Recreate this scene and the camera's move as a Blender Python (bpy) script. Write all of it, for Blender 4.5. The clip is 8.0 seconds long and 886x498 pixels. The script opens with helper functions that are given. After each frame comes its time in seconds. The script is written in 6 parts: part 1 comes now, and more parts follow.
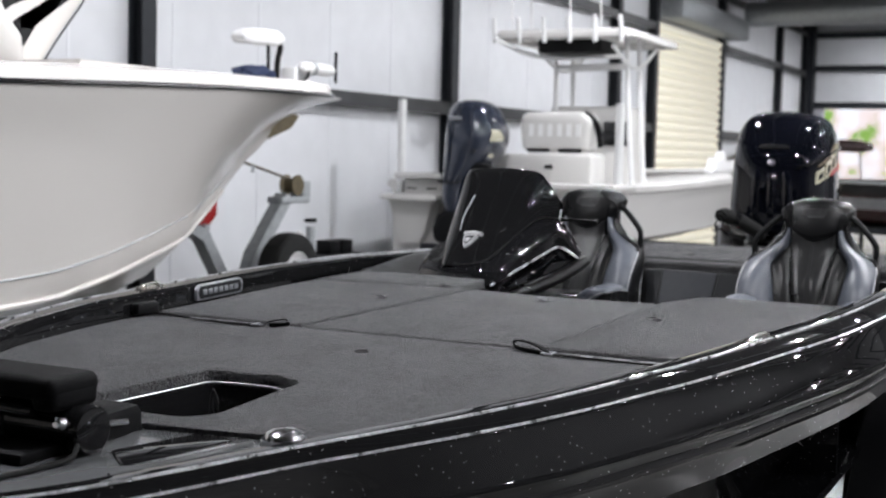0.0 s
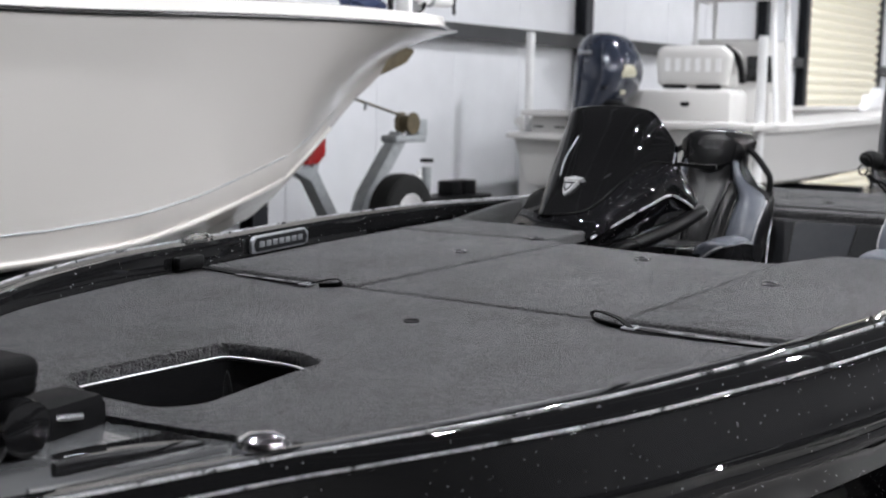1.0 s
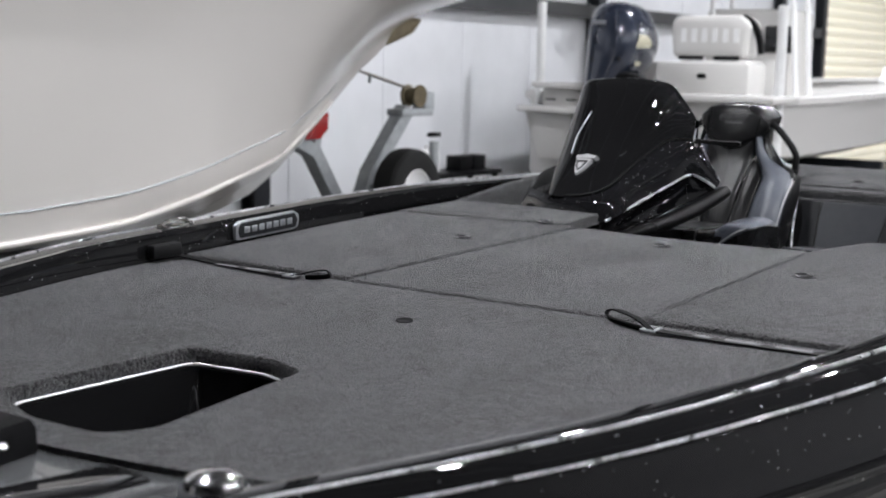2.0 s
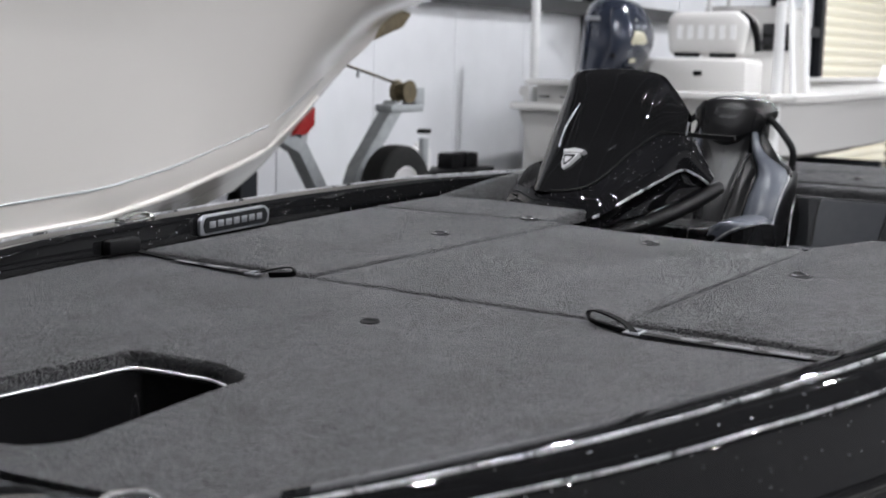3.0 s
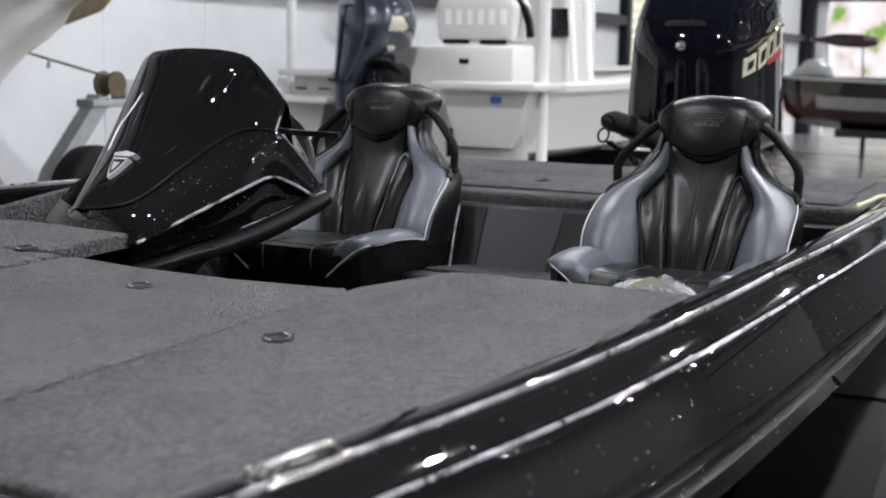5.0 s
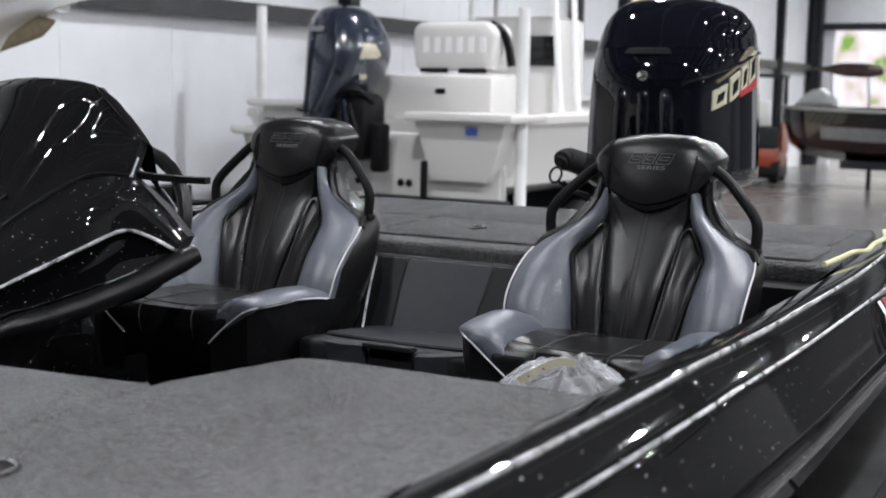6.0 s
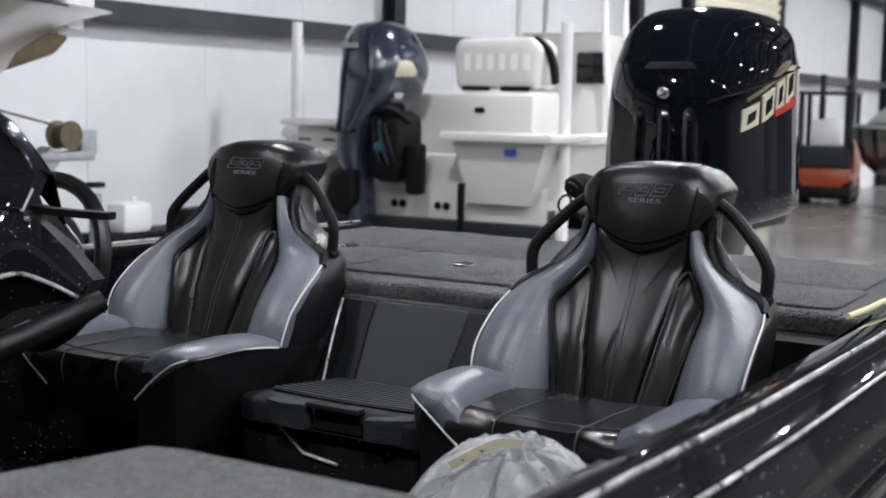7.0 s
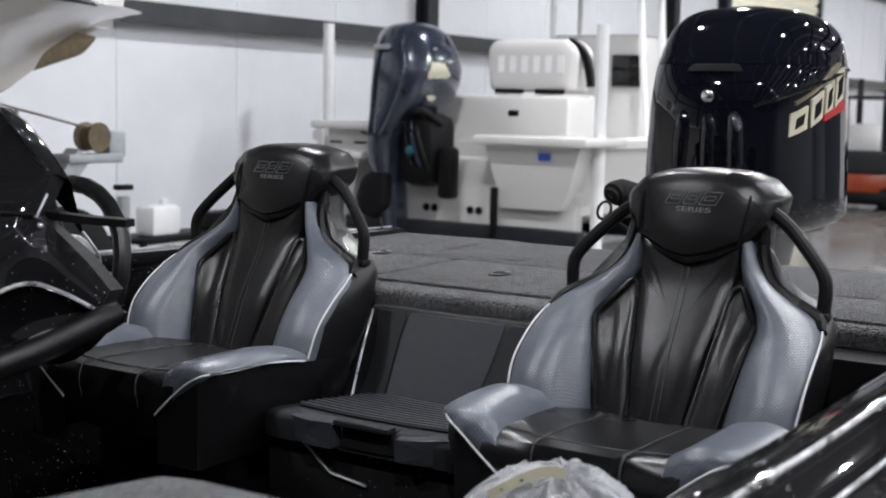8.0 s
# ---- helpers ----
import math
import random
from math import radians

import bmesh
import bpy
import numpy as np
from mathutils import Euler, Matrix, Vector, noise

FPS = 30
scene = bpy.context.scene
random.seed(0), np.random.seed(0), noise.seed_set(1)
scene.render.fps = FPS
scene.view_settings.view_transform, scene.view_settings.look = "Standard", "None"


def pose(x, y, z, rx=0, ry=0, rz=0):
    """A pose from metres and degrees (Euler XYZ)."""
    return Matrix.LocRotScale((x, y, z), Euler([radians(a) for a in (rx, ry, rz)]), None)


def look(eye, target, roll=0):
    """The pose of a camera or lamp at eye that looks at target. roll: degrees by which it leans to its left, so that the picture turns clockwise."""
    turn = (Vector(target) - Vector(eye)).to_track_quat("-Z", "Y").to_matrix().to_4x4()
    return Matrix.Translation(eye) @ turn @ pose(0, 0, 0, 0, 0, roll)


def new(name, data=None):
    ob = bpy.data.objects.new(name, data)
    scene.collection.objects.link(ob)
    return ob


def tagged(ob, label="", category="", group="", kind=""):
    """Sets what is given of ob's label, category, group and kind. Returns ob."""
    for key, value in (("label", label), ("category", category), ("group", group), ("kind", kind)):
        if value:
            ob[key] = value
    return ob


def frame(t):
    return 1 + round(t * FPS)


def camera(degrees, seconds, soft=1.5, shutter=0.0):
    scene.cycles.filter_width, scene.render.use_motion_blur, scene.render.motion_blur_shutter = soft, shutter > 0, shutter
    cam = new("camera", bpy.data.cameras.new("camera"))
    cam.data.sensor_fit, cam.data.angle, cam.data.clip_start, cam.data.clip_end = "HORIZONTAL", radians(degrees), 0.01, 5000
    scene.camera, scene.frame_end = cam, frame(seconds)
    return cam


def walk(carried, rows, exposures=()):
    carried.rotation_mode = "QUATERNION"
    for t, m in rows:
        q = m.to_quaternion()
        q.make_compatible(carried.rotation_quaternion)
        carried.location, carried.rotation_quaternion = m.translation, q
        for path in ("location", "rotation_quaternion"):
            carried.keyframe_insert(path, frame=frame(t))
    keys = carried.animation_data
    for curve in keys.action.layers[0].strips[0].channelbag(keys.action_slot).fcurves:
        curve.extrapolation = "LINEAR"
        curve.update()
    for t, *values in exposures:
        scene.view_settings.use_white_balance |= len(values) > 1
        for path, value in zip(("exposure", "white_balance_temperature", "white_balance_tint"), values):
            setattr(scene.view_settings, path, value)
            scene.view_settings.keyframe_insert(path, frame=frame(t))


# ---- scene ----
cam = camera(37.6, 8.0, soft=1.8)
cam.data.dof.use_dof = True
cam.data.dof.focus_distance = 3.0
cam.data.dof.aperture_fstop = 4.8
# the boat's own frame (x aft, y to starboard, front deck at z 1.5) laid on its trailer in the hall
BOAT = pose(2, 0, 1.1, 0, -1.0, 0) @ Matrix.Translation((-2, 0, -1.5))
PATH = [
    (0, (-1.73, -1.756, 2.074), (0.041, -0.844, 1.902), 0.9),
    (0.5, (-1.464, -1.702, 2.05), (0.217, -0.631, 1.882), 0.9),
    (1, (-1.168, -1.678, 2.067), (0.48, -0.577, 1.796), 0.8),
    (1.5, (-0.986, -1.592, 2.064), (0.654, -0.491, 1.75), 1.1),
    (1.7, (-0.93, -1.565, 2.063), (0.701, -0.45, 1.75), 0.7),
    (2.8, (-0.765, -1.441, 2.034), (0.876, -0.341, 1.718), 1.1),
    (3, (-0.692, -1.46, 2.023), (0.943, -0.351, 1.71), 1.0),
    (3.5, (-0.439, -1.548, 2.03), (1.178, -0.413, 1.714), 0.6),
    (4, (-0.135, -1.601, 2.006), (1.489, -0.478, 1.689), 0.7),
    (4.5, (0.205, -1.57, 1.998), (1.936, -0.618, 1.681), 0.9),
    (5, (0.559, -1.652, 1.977), (2.305, -0.729, 1.658), 0.6),
    (5.2, (0.7, -1.697, 1.991), (2.439, -0.761, 1.673), 0.5),
    (6.3, (1.332, -1.629, 1.973), (3.074, -0.681, 1.711), 0.8),
    (6.5, (1.454, -1.629, 1.961), (3.189, -0.666, 1.707), 0.8),
    (7, (1.674, -1.639, 1.978), (3.364, -0.598, 1.728), 0.6),
    (7.5, (1.777, -1.6, 1.972), (3.451, -0.535, 1.724), 0.8),
    (8, (1.792, -1.553, 1.974), (3.457, -0.472, 1.728), 0.8),
]
walk(cam, [(t, BOAT @ look(eye, target, roll)) for t, eye, target, roll in PATH])

# ---------------------------------------------------------------- world and light
world = bpy.data.worlds.new("world")
scene.world = world
world.use_nodes = True
wn = world.node_tree
sky = wn.nodes.new("ShaderNodeTexSky")
sky.sky_type = 'NISHITA'
sky.sun_disc = False
sky.sun_elevation = radians(50)
sky.sun_rotation = radians(120)
wn.links.new(sky.outputs[0], wn.nodes["Background"].inputs[0])
wn.nodes["Background"].inputs[1].default_value = 0.12
sun = new("sun", bpy.data.lights.new("sun", 'SUN'))
sun.data.energy = 3.0
sun.data.angle = radians(0.5)
sun.data.color = (1, 0.95, 0.88)
sun.matrix_world = look((0, 0, 20), (-8, 6, 8))


def ceiling_lamp(x, y, power, size):
    ob = new("hall_lamp", bpy.data.lights.new("hall_lamp", 'AREA'))
    ob.data.shape = 'DISK'
    ob.data.size = size
    ob.data.energy = power
    ob.data.color = (0.965, 0.975, 1.02)
    ob.matrix_world = pose(x, y, 4.9)
    return ob


for lx in (1.2, 5.6, 10.0, 14.5, 19.2, 24.6, 29.3):
    for ly in (-13.0, -9.3, -5.6, -1.9, 1.8) if lx < 29 else (-1.9, 1.8):
        ceiling_lamp(lx, ly, 146, 0.15)
scene.view_settings.exposure = 0.0

# ---------------------------------------------------------------- materials
def material(name, color, rough=0.5, metal=0.0, coat=0.0, spec=0.5, grain=0.0, scale=40.0, bump=0.0, bump_scale=None, tint=None, trans=0.0, emit=None, sheen=0.0):
    """A surface with its colour varied by two noises and a fine relief."""
    m = bpy.data.materials.new(name)
    m.use_nodes = True
    nt = m.node_tree
    b = nt.nodes["Principled BSDF"]
    b.inputs["Base Color"].default_value = (*color, 1)
    b.inputs["Roughness"].default_value = rough
    b.inputs["Metallic"].default_value = metal
    b.inputs["Coat Weight"].default_value = coat
    b.inputs["Coat Roughness"].default_value = 0.03
    b.inputs["Specular IOR Level"].default_value = spec
    b.inputs["Transmission Weight"].default_value = trans
    b.inputs["Sheen Weight"].default_value = sheen
    if emit:
        b.inputs["Emission Color"].default_value = (*emit[:3], 1)
        b.inputs["Emission Strength"].default_value = emit[3]
    co = nt.nodes.new("ShaderNodeTexCoord")
    if grain:
        fine, broad = nt.nodes.new("ShaderNodeTexNoise"), nt.nodes.new("ShaderNodeTexNoise")
        fine.inputs["Scale"].default_value = scale
        fine.inputs["Detail"].default_value = 6
        broad.inputs["Scale"].default_value = scale / 14
        broad.inputs["Detail"].default_value = 3
        add = nt.nodes.new("ShaderNodeMath")
        add.operation = 'ADD'
        ramp = nt.nodes.new("ShaderNodeMapRange")
        ramp.inputs["From Min"].default_value = 0.6
        ramp.inputs["From Max"].default_value = 1.4
        ramp.inputs["To Min"].default_value = 1 - grain
        ramp.inputs["To Max"].default_value = 1 + grain
        mul = nt.nodes.new("ShaderNodeMix")
        mul.data_type, mul.blend_type = 'RGBA', 'MULTIPLY'
        mul.inputs[0].default_value = 1
        mul.inputs[6].default_value = (*color, 1)
        for n in (fine, broad):
            nt.links.new(co.outputs["Object"], n.inputs["Vector"])
        nt.links.new(fine.outputs[0], add.inputs[0])
        nt.links.new(broad.outputs[0], add.inputs[1])
        nt.links.new(add.outputs[0], ramp.inputs["Value"])
        comb = nt.nodes.new("ShaderNodeCombineColor")
        for i in range(3):
            nt.links.new(ramp.outputs[0], comb.inputs[i])
        nt.links.new(comb.outputs[0], mul.inputs[7])
        nt.links.new(mul.outputs[2], b.inputs["Base Color"])
        rr = nt.nodes.new("ShaderNodeMapRange")
        rr.inputs["From Min"].default_value = 0.3
        rr.inputs["From Max"].default_value = 0.7
        rr.inputs["To Min"].default_value = max(0.0, rough - 0.12 * min(1, rough * 2))
        rr.inputs["To Max"].default_value = min(1.0, rough + 0.12 * min(1, rough * 2))
        nt.links.new(broad.outputs[0], rr.inputs["Value"])
        nt.links.new(rr.outputs[0], b.inputs["Roughness"])
    if bump:
        bn, bp = nt.nodes.new("ShaderNodeTexNoise"), nt.nodes.new("ShaderNodeBump")
        bn.inputs["Scale"].default_value = bump_scale or scale
        bn.inputs["Detail"].default_value = 4
        bp.inputs["Strength"].default_value = bump
        bp.inputs["Distance"].default_value = 0.004
        nt.links.new(co.outputs["Object"], bn.inputs["Vector"])
        nt.links.new(bn.outputs[0], bp.inputs["Height"])
        nt.links.new(bp.outputs[0], b.inputs["Normal"])
    return m


def carpet(name, color, scale):
    """Short fleece carpet: a clumpy pile with soft relief and brushed patches."""
    m = bpy.data.materials.new(name)
    m.use_nodes = True
    nt = m.node_tree
    b = nt.nodes["Principled BSDF"]
    b.inputs["Roughness"].default_value = 1.0
    b.inputs["Specular IOR Level"].default_value = 0.05
    b.inputs["Sheen Weight"].default_value = 0.31
    b.inputs["Sheen Roughness"].default_value = 0.38
    co = nt.nodes.new("ShaderNodeTexCoord")
    mp = nt.nodes.new("ShaderNodeMapping")
    mp.inputs["Scale"].default_value = (0.75, 1.0, 1.0)
    nt.links.new(co.outputs["Object"], mp.inputs[0])
    pile, tuft, patch = (nt.nodes.new("ShaderNodeTexNoise") for _ in range(3))
    for n, sc, d in ((pile, scale, 3), (tuft, scale / 2, 4), (patch, 6, 4)):
        n.inputs["Scale"].default_value = sc
        n.inputs["Detail"].default_value = d
        n.inputs["Roughness"].default_value = 0.65
        nt.links.new(mp.outputs[0], n.inputs["Vector"])
    mix = nt.nodes.new("ShaderNodeMath")
    mix.operation = 'MULTIPLY_ADD'
    mix.inputs[1].default_value = 1.3
    nt.links.new(tuft.outputs[0], mix.inputs[0])
    nt.links.new(pile.outputs[0], mix.inputs[2])
    wide = nt.nodes.new("ShaderNodeMath")
    wide.operation = 'MULTIPLY_ADD'
    wide.inputs[1].default_value = 0.7
    nt.links.new(patch.outputs[0], wide.inputs[0])
    nt.links.new(mix.outputs[0], wide.inputs[2])
    ramp = nt.nodes.new("ShaderNodeValToRGB")
    ramp.color_ramp.elements[0].position = 0.69
    ramp.color_ramp.elements[1].position = 0.93
    low, high = [c * 0.2 for c in color], [c * 1.95 for c in color]
    ramp.color_ramp.elements[0].color = (*low, 1)
    ramp.color_ramp.elements[1].color = (*high, 1)
    sc2 = nt.nodes.new("ShaderNodeMath")
    sc2.operation = 'MULTIPLY'
    sc2.inputs[1].default_value = 0.545
    nt.links.new(wide.outputs[0], sc2.inputs[0])
    nt.links.new(sc2.outputs[0], ramp.inputs[0])
    nt.links.new(ramp.outputs[0], b.inputs["Base Color"])
    bp = nt.nodes.new("ShaderNodeBump")
    bp.inputs["Strength"].default_value = 1.0
    bp.inputs["Distance"].default_value = 0.012
    nt.links.new(mix.outputs[0], bp.inputs["Height"])
    nt.links.new(bp.outputs[0], b.inputs["Normal"])
    return m


def flake(name, color, amount=0.0028, scale=480.0):
    """Dark gelcoat with scattered metal flakes under a clear gloss."""
    m = material(name, color, 0.3, coat=1.0, spec=0.0)
    nt = m.node_tree
    b = nt.nodes["Principled BSDF"]
    co = nt.nodes.new("ShaderNodeTexCoord")
    vo = nt.nodes.new("ShaderNodeTexVoronoi")
    vo.inputs["Scale"].default_value = scale
    nt.links.new(co.outputs["Object"], vo.inputs["Vector"])
    sep = nt.nodes.new("ShaderNodeSeparateColor")
    nt.links.new(vo.outputs["Color"], sep.inputs[0])
    some = nt.nodes.new("ShaderNodeMath")
    some.operation = 'LESS_THAN'
    some.inputs[1].default_value = amount
    nt.links.new(sep.outputs[0], some.inputs[0])
    col = nt.nodes.new("ShaderNodeMix")
    col.data_type = 'RGBA'
    col.inputs[6].default_value = (*color, 1)
    col.inputs[7].default_value = (0.75, 0.76, 0.8, 1)
    nt.links.new(some.outputs[0], col.inputs[0])
    nt.links.new(col.outputs[2], b.inputs["Base Color"])
    nt.links.new(some.outputs[0], b.inputs["Metallic"])
    geo = nt.nodes.new("ShaderNodeNewGeometry")
    off = nt.nodes.new("ShaderNodeVectorMath")
    off.operation = 'SUBTRACT'
    off.inputs[1].default_value = (0.5, 0.5, 0.5)
    nt.links.new(vo.outputs["Color"], off.inputs[0])
    sc = nt.nodes.new("ShaderNodeVectorMath")
    sc.operation = 'SCALE'
    nt.links.new(off.outputs[0], sc.inputs[0])
    nt.links.new(some.outputs[0], sc.inputs["Scale"])
    add = nt.nodes.new("ShaderNodeVectorMath")
    nt.links.new(geo.outputs["Normal"], add.inputs[0])
    nt.links.new(sc.outputs[0], add.inputs[1])
    nor = nt.nodes.new("ShaderNodeVectorMath")
    nor.operation = 'NORMALIZE'
    nt.links.new(add.outputs[0], nor.inputs[0])
    nt.links.new(nor.outputs[0], b.inputs["Normal"])
    return m


def vinyl(name, color, rough, cell=0.007, depth=0.35, spec=0.25):
    """Marine vinyl pressed with a fine woven carbon pattern."""
    m = material(name, color, rough, grain=0.18, scale=30, spec=spec)
    nt = m.node_tree
    co = nt.nodes.new("ShaderNodeTexCoord")
    wa, wb = nt.nodes.new("ShaderNodeTexWave"), nt.nodes.new("ShaderNodeTexWave")
    for w, flip in ((wa, 1.0), (wb, -1.0)):
        mp = nt.nodes.new("ShaderNodeMapping")
        mp.inputs["Scale"].default_value = (1.0, flip, 1.0)
        nt.links.new(co.outputs["Object"], mp.inputs[0])
        w.bands_direction = 'DIAGONAL'
        w.inputs["Scale"].default_value = 0.62 / cell
        w.inputs["Distortion"].default_value = 0.0
        nt.links.new(mp.outputs[0], w.inputs["Vector"])
    mx = nt.nodes.new("ShaderNodeMath")
    mx.operation = 'MAXIMUM'
    nt.links.new(wa.outputs["Fac"], mx.inputs[0])
    nt.links.new(wb.outputs["Fac"], mx.inputs[1])
    crease, sm = nt.nodes.new("ShaderNodeTexNoise"), nt.nodes.new("ShaderNodeMath")
    crease.inputs["Scale"].default_value = 9
    crease.inputs["Detail"].default_value = 3
    sm.operation = 'MULTIPLY_ADD'
    sm.inputs[1].default_value = 0.7
    nt.links.new(co.outputs["Object"], crease.inputs["Vector"])
    nt.links.new(crease.outputs[0], sm.inputs[0])
    nt.links.new(mx.outputs[0], sm.inputs[2])
    bp = nt.nodes.new("ShaderNodeBump")
    bp.inputs["Strength"].default_value = depth
    bp.inputs["Distance"].default_value = 0.0015
    nt.links.new(sm.outputs[0], bp.inputs["Height"])
    nt.links.new(bp.outputs[0], nt.nodes["Principled BSDF"].inputs["Normal"])
    return m


CARPET = carpet("grey_carpet", (0.0425, 0.0425, 0.0448), 190)
GELCOAT = flake("black_flake_gelcoat", (0.0085, 0.0085, 0.009), 0.0022)
LINER_GEL = flake("liner_flake_gelcoat", (0.003, 0.003, 0.0035), 0.004)
BOW_GREY = material("grey_bow_gelcoat", (0.075, 0.077, 0.08), 0.25, coat=0.4, grain=0.15, scale=10)
CONSOLE_GEL = flake("console_flake_gelcoat", (0.0085, 0.0085, 0.0095), 0.004, 480.0)
BLACK_GLOSS = material("black_gloss", (0.008, 0.008, 0.0085), 0.06, coat=1.0, spec=0.0, grain=0.3, scale=6)
BLACK_PLASTIC = material("black_plastic", (0.005, 0.005, 0.0055), 0.5, spec=0.14, grain=0.3, scale=60, bump=0.15, bump_scale=900)
BENCH_GREY = material("bench_grey", (0.021, 0.0225, 0.027), 0.5, spec=0.2, grain=0.15, scale=30, bump=0.15, bump_scale=500)
MATTE_BLACK = material("matte_black", (0.005, 0.005, 0.0055), 0.6, spec=0.06, grain=0.3, scale=50, bump=0.2, bump_scale=500)
GREY_PLASTIC = material("grey_plastic", (0.009, 0.0095, 0.011), 0.5, spec=0.15, grain=0.2, scale=60, bump=0.2, bump_scale=700)
BLACK_VINYL = vinyl("black_vinyl", (0.0055, 0.0055, 0.006), 0.30, cell=0.010, depth=0.15, spec=0.32)
PLAIN_VINYL = material("plain_black_vinyl", (0.0055, 0.0055, 0.006), 0.27, spec=0.26, grain=0.25, scale=40, bump=0.12, bump_scale=400)
GREY_VINYL = vinyl("grey_vinyl", (0.080, 0.088, 0.107), 0.32, cell=0.010, depth=0.24, spec=0.6)
WHITE_GEL = material("white_gelcoat", (0.625, 0.615, 0.597), 0.24, coat=0.22, grain=0.03, scale=0.9)
CREAM_GEL = material("cream_gelcoat", (0.74, 0.71, 0.675), 0.2, coat=0.3, grain=0.03, scale=0.7)
WHITE_PAINT = material("white_paint", (0.76, 0.76, 0.76), 0.35, grain=0.06, scale=12)
CHROME = material("chrome", (0.8, 0.8, 0.82), 0.12, metal=1.0, grain=0.1, scale=40)
BRIGHT = material("bright_steel", (0.85, 0.85, 0.86), 0.38, metal=0.8, grain=0.1, scale=60)
SILVER = material("silver_flake_stripe", (0.62, 0.63, 0.65), 0.32, metal=0.65, grain=0.95, scale=360, bump=1.0, bump_scale=600)
BADGE_SILVER = material("satin_silver_badge", (0.6, 0.6, 0.61), 0.45, metal=0.25, grain=0.15, scale=80)
DULL_SILVER = material("brushed_silver", (0.35, 0.36, 0.38), 0.4, metal=0.8, grain=0.3, scale=60)
STEEL = material("galvanised_steel", (0.36, 0.38, 0.39), 0.5, metal=0.6, grain=0.25, scale=18)
GIRT_STEEL = material("weathered_grey_steel", (0.05, 0.052, 0.055), 0.45, metal=0.3, grain=0.3, scale=5)
DARK_STEEL = material("dark_steel", (0.014, 0.016, 0.020), 0.5, spec=0.3, grain=0.35, scale=8)
BRONZE = material("weathered_bronze", (0.16, 0.13, 0.08), 0.5, metal=0.5, grain=0.4, scale=25)
RUBBER = material("rubber", (0.010, 0.010, 0.010), 0.75, spec=0.2, grain=0.3, scale=60, bump=0.3, bump_scale=200)
WALL = material("white_vinyl_insulation", (0.70, 0.71, 0.735), 0.42, grain=0.06, scale=4, bump=0.9, bump_scale=2.2)
GREY_WALL = material("grey_sheet_wall", (0.22, 0.22, 0.225), 0.6, grain=0.2, scale=3)
CONCRETE = material("polished_concrete", (0.172, 0.168, 0.163), 0.24, grain=0.2, scale=6, spec=0.4)
CEIL = material("ceiling_grey", (0.07, 0.07, 0.075), 0.8, grain=0.2, scale=4)
NAVY_GLOSS = material("navy_black_gloss", (0.003, 0.0034, 0.006), 0.08, coat=1.0, spec=0.0, grain=0.3, scale=8)
BLUE_COWL = material("blue_grey_cowl", (0.026, 0.032, 0.05), 0.2, coat=0.7, metal=0.2, grain=0.2, scale=20)
WHITE_LINE = material("white_piping", (0.5, 0.5, 0.51), 0.5, grain=0.1, scale=60)
THREAD = material("grey_thread", (0.022, 0.022, 0.024), 0.7, grain=0.2, scale=200)
EMBROIDERY = material("grey_embroidery", (0.13, 0.13, 0.135), 0.6, grain=0.3, scale=300)
RED = material("red_plastic", (0.32, 0.012, 0.012), 0.3, grain=0.1, scale=30)
CREAM = material("cream_decal", (0.42, 0.40, 0.30), 0.3, grain=0.08, scale=30)
TEAL = material("teal_plastic", (0.006, 0.07, 0.09), 0.4, grain=0.1, scale=30)
BLUE_LABEL = material("blue_label", (0.05, 0.12, 0.5), 0.5, grain=0.1, scale=30)
ORANGE = material("orange_paint", (0.30, 0.045, 0.012), 0.35, grain=0.15, scale=10)
MAROON = material("maroon_flake", (0.026, 0.008, 0.008), 0.2, coat=0.6, grain=0.3, scale=20)
GREEN = material("leaf_green", (0.09, 0.2, 0.03), 0.6, grain=0.5, scale=3)
# ROLLER's emission stands in for daylight coming through the shutter slats
ROLLER = material("glowing_cream_slat", (0.72, 0.69, 0.58), 0.45, grain=0.1, scale=6, emit=(1.0, 0.95, 0.8, 0.3))
ROPE = material("yellow_rope", (0.5, 0.48, 0.28), 0.7, grain=0.35, scale=160, bump=0.6, bump_scale=260)
NAVY = material("navy_cloth", (0.01, 0.02, 0.06), 0.8, grain=0.3, scale=30)


def bag_film():
    """Thin crumpled translucent plastic."""
    m = material("clear_plastic_film", (0.5, 0.51, 0.53), 0.32, grain=0.15, scale=20)
    nt = m.node_tree
    b = nt.nodes["Principled BSDF"]
    b.inputs["Alpha"].default_value = 0.38
    co, fold, bp = nt.nodes.new("ShaderNodeTexCoord"), nt.nodes.new("ShaderNodeTexNoise"), nt.nodes.new("ShaderNodeBump")
    fold.noise_type = 'RIDGED_MULTIFRACTAL'
    fold.inputs["Scale"].default_value = 11
    fold.inputs["Detail"].default_value = 3
    fold.inputs["Distortion"].default_value = 0.8
    bp.inputs["Strength"].default_value = 0.4
    bp.inputs["Distance"].default_value = 0.004
    nt.links.new(co.outputs["Object"], fold.inputs["Vector"])
    nt.links.new(fold.outputs[0], bp.inputs["Height"])
    nt.links.new(bp.outputs[0], b.inputs["Normal"])
    return m


FILM = bag_film()
SATIN_STEEL = material("satin_steel", (0.55, 0.54, 0.52), 0.16, metal=1.0, grain=0.1, scale=60)


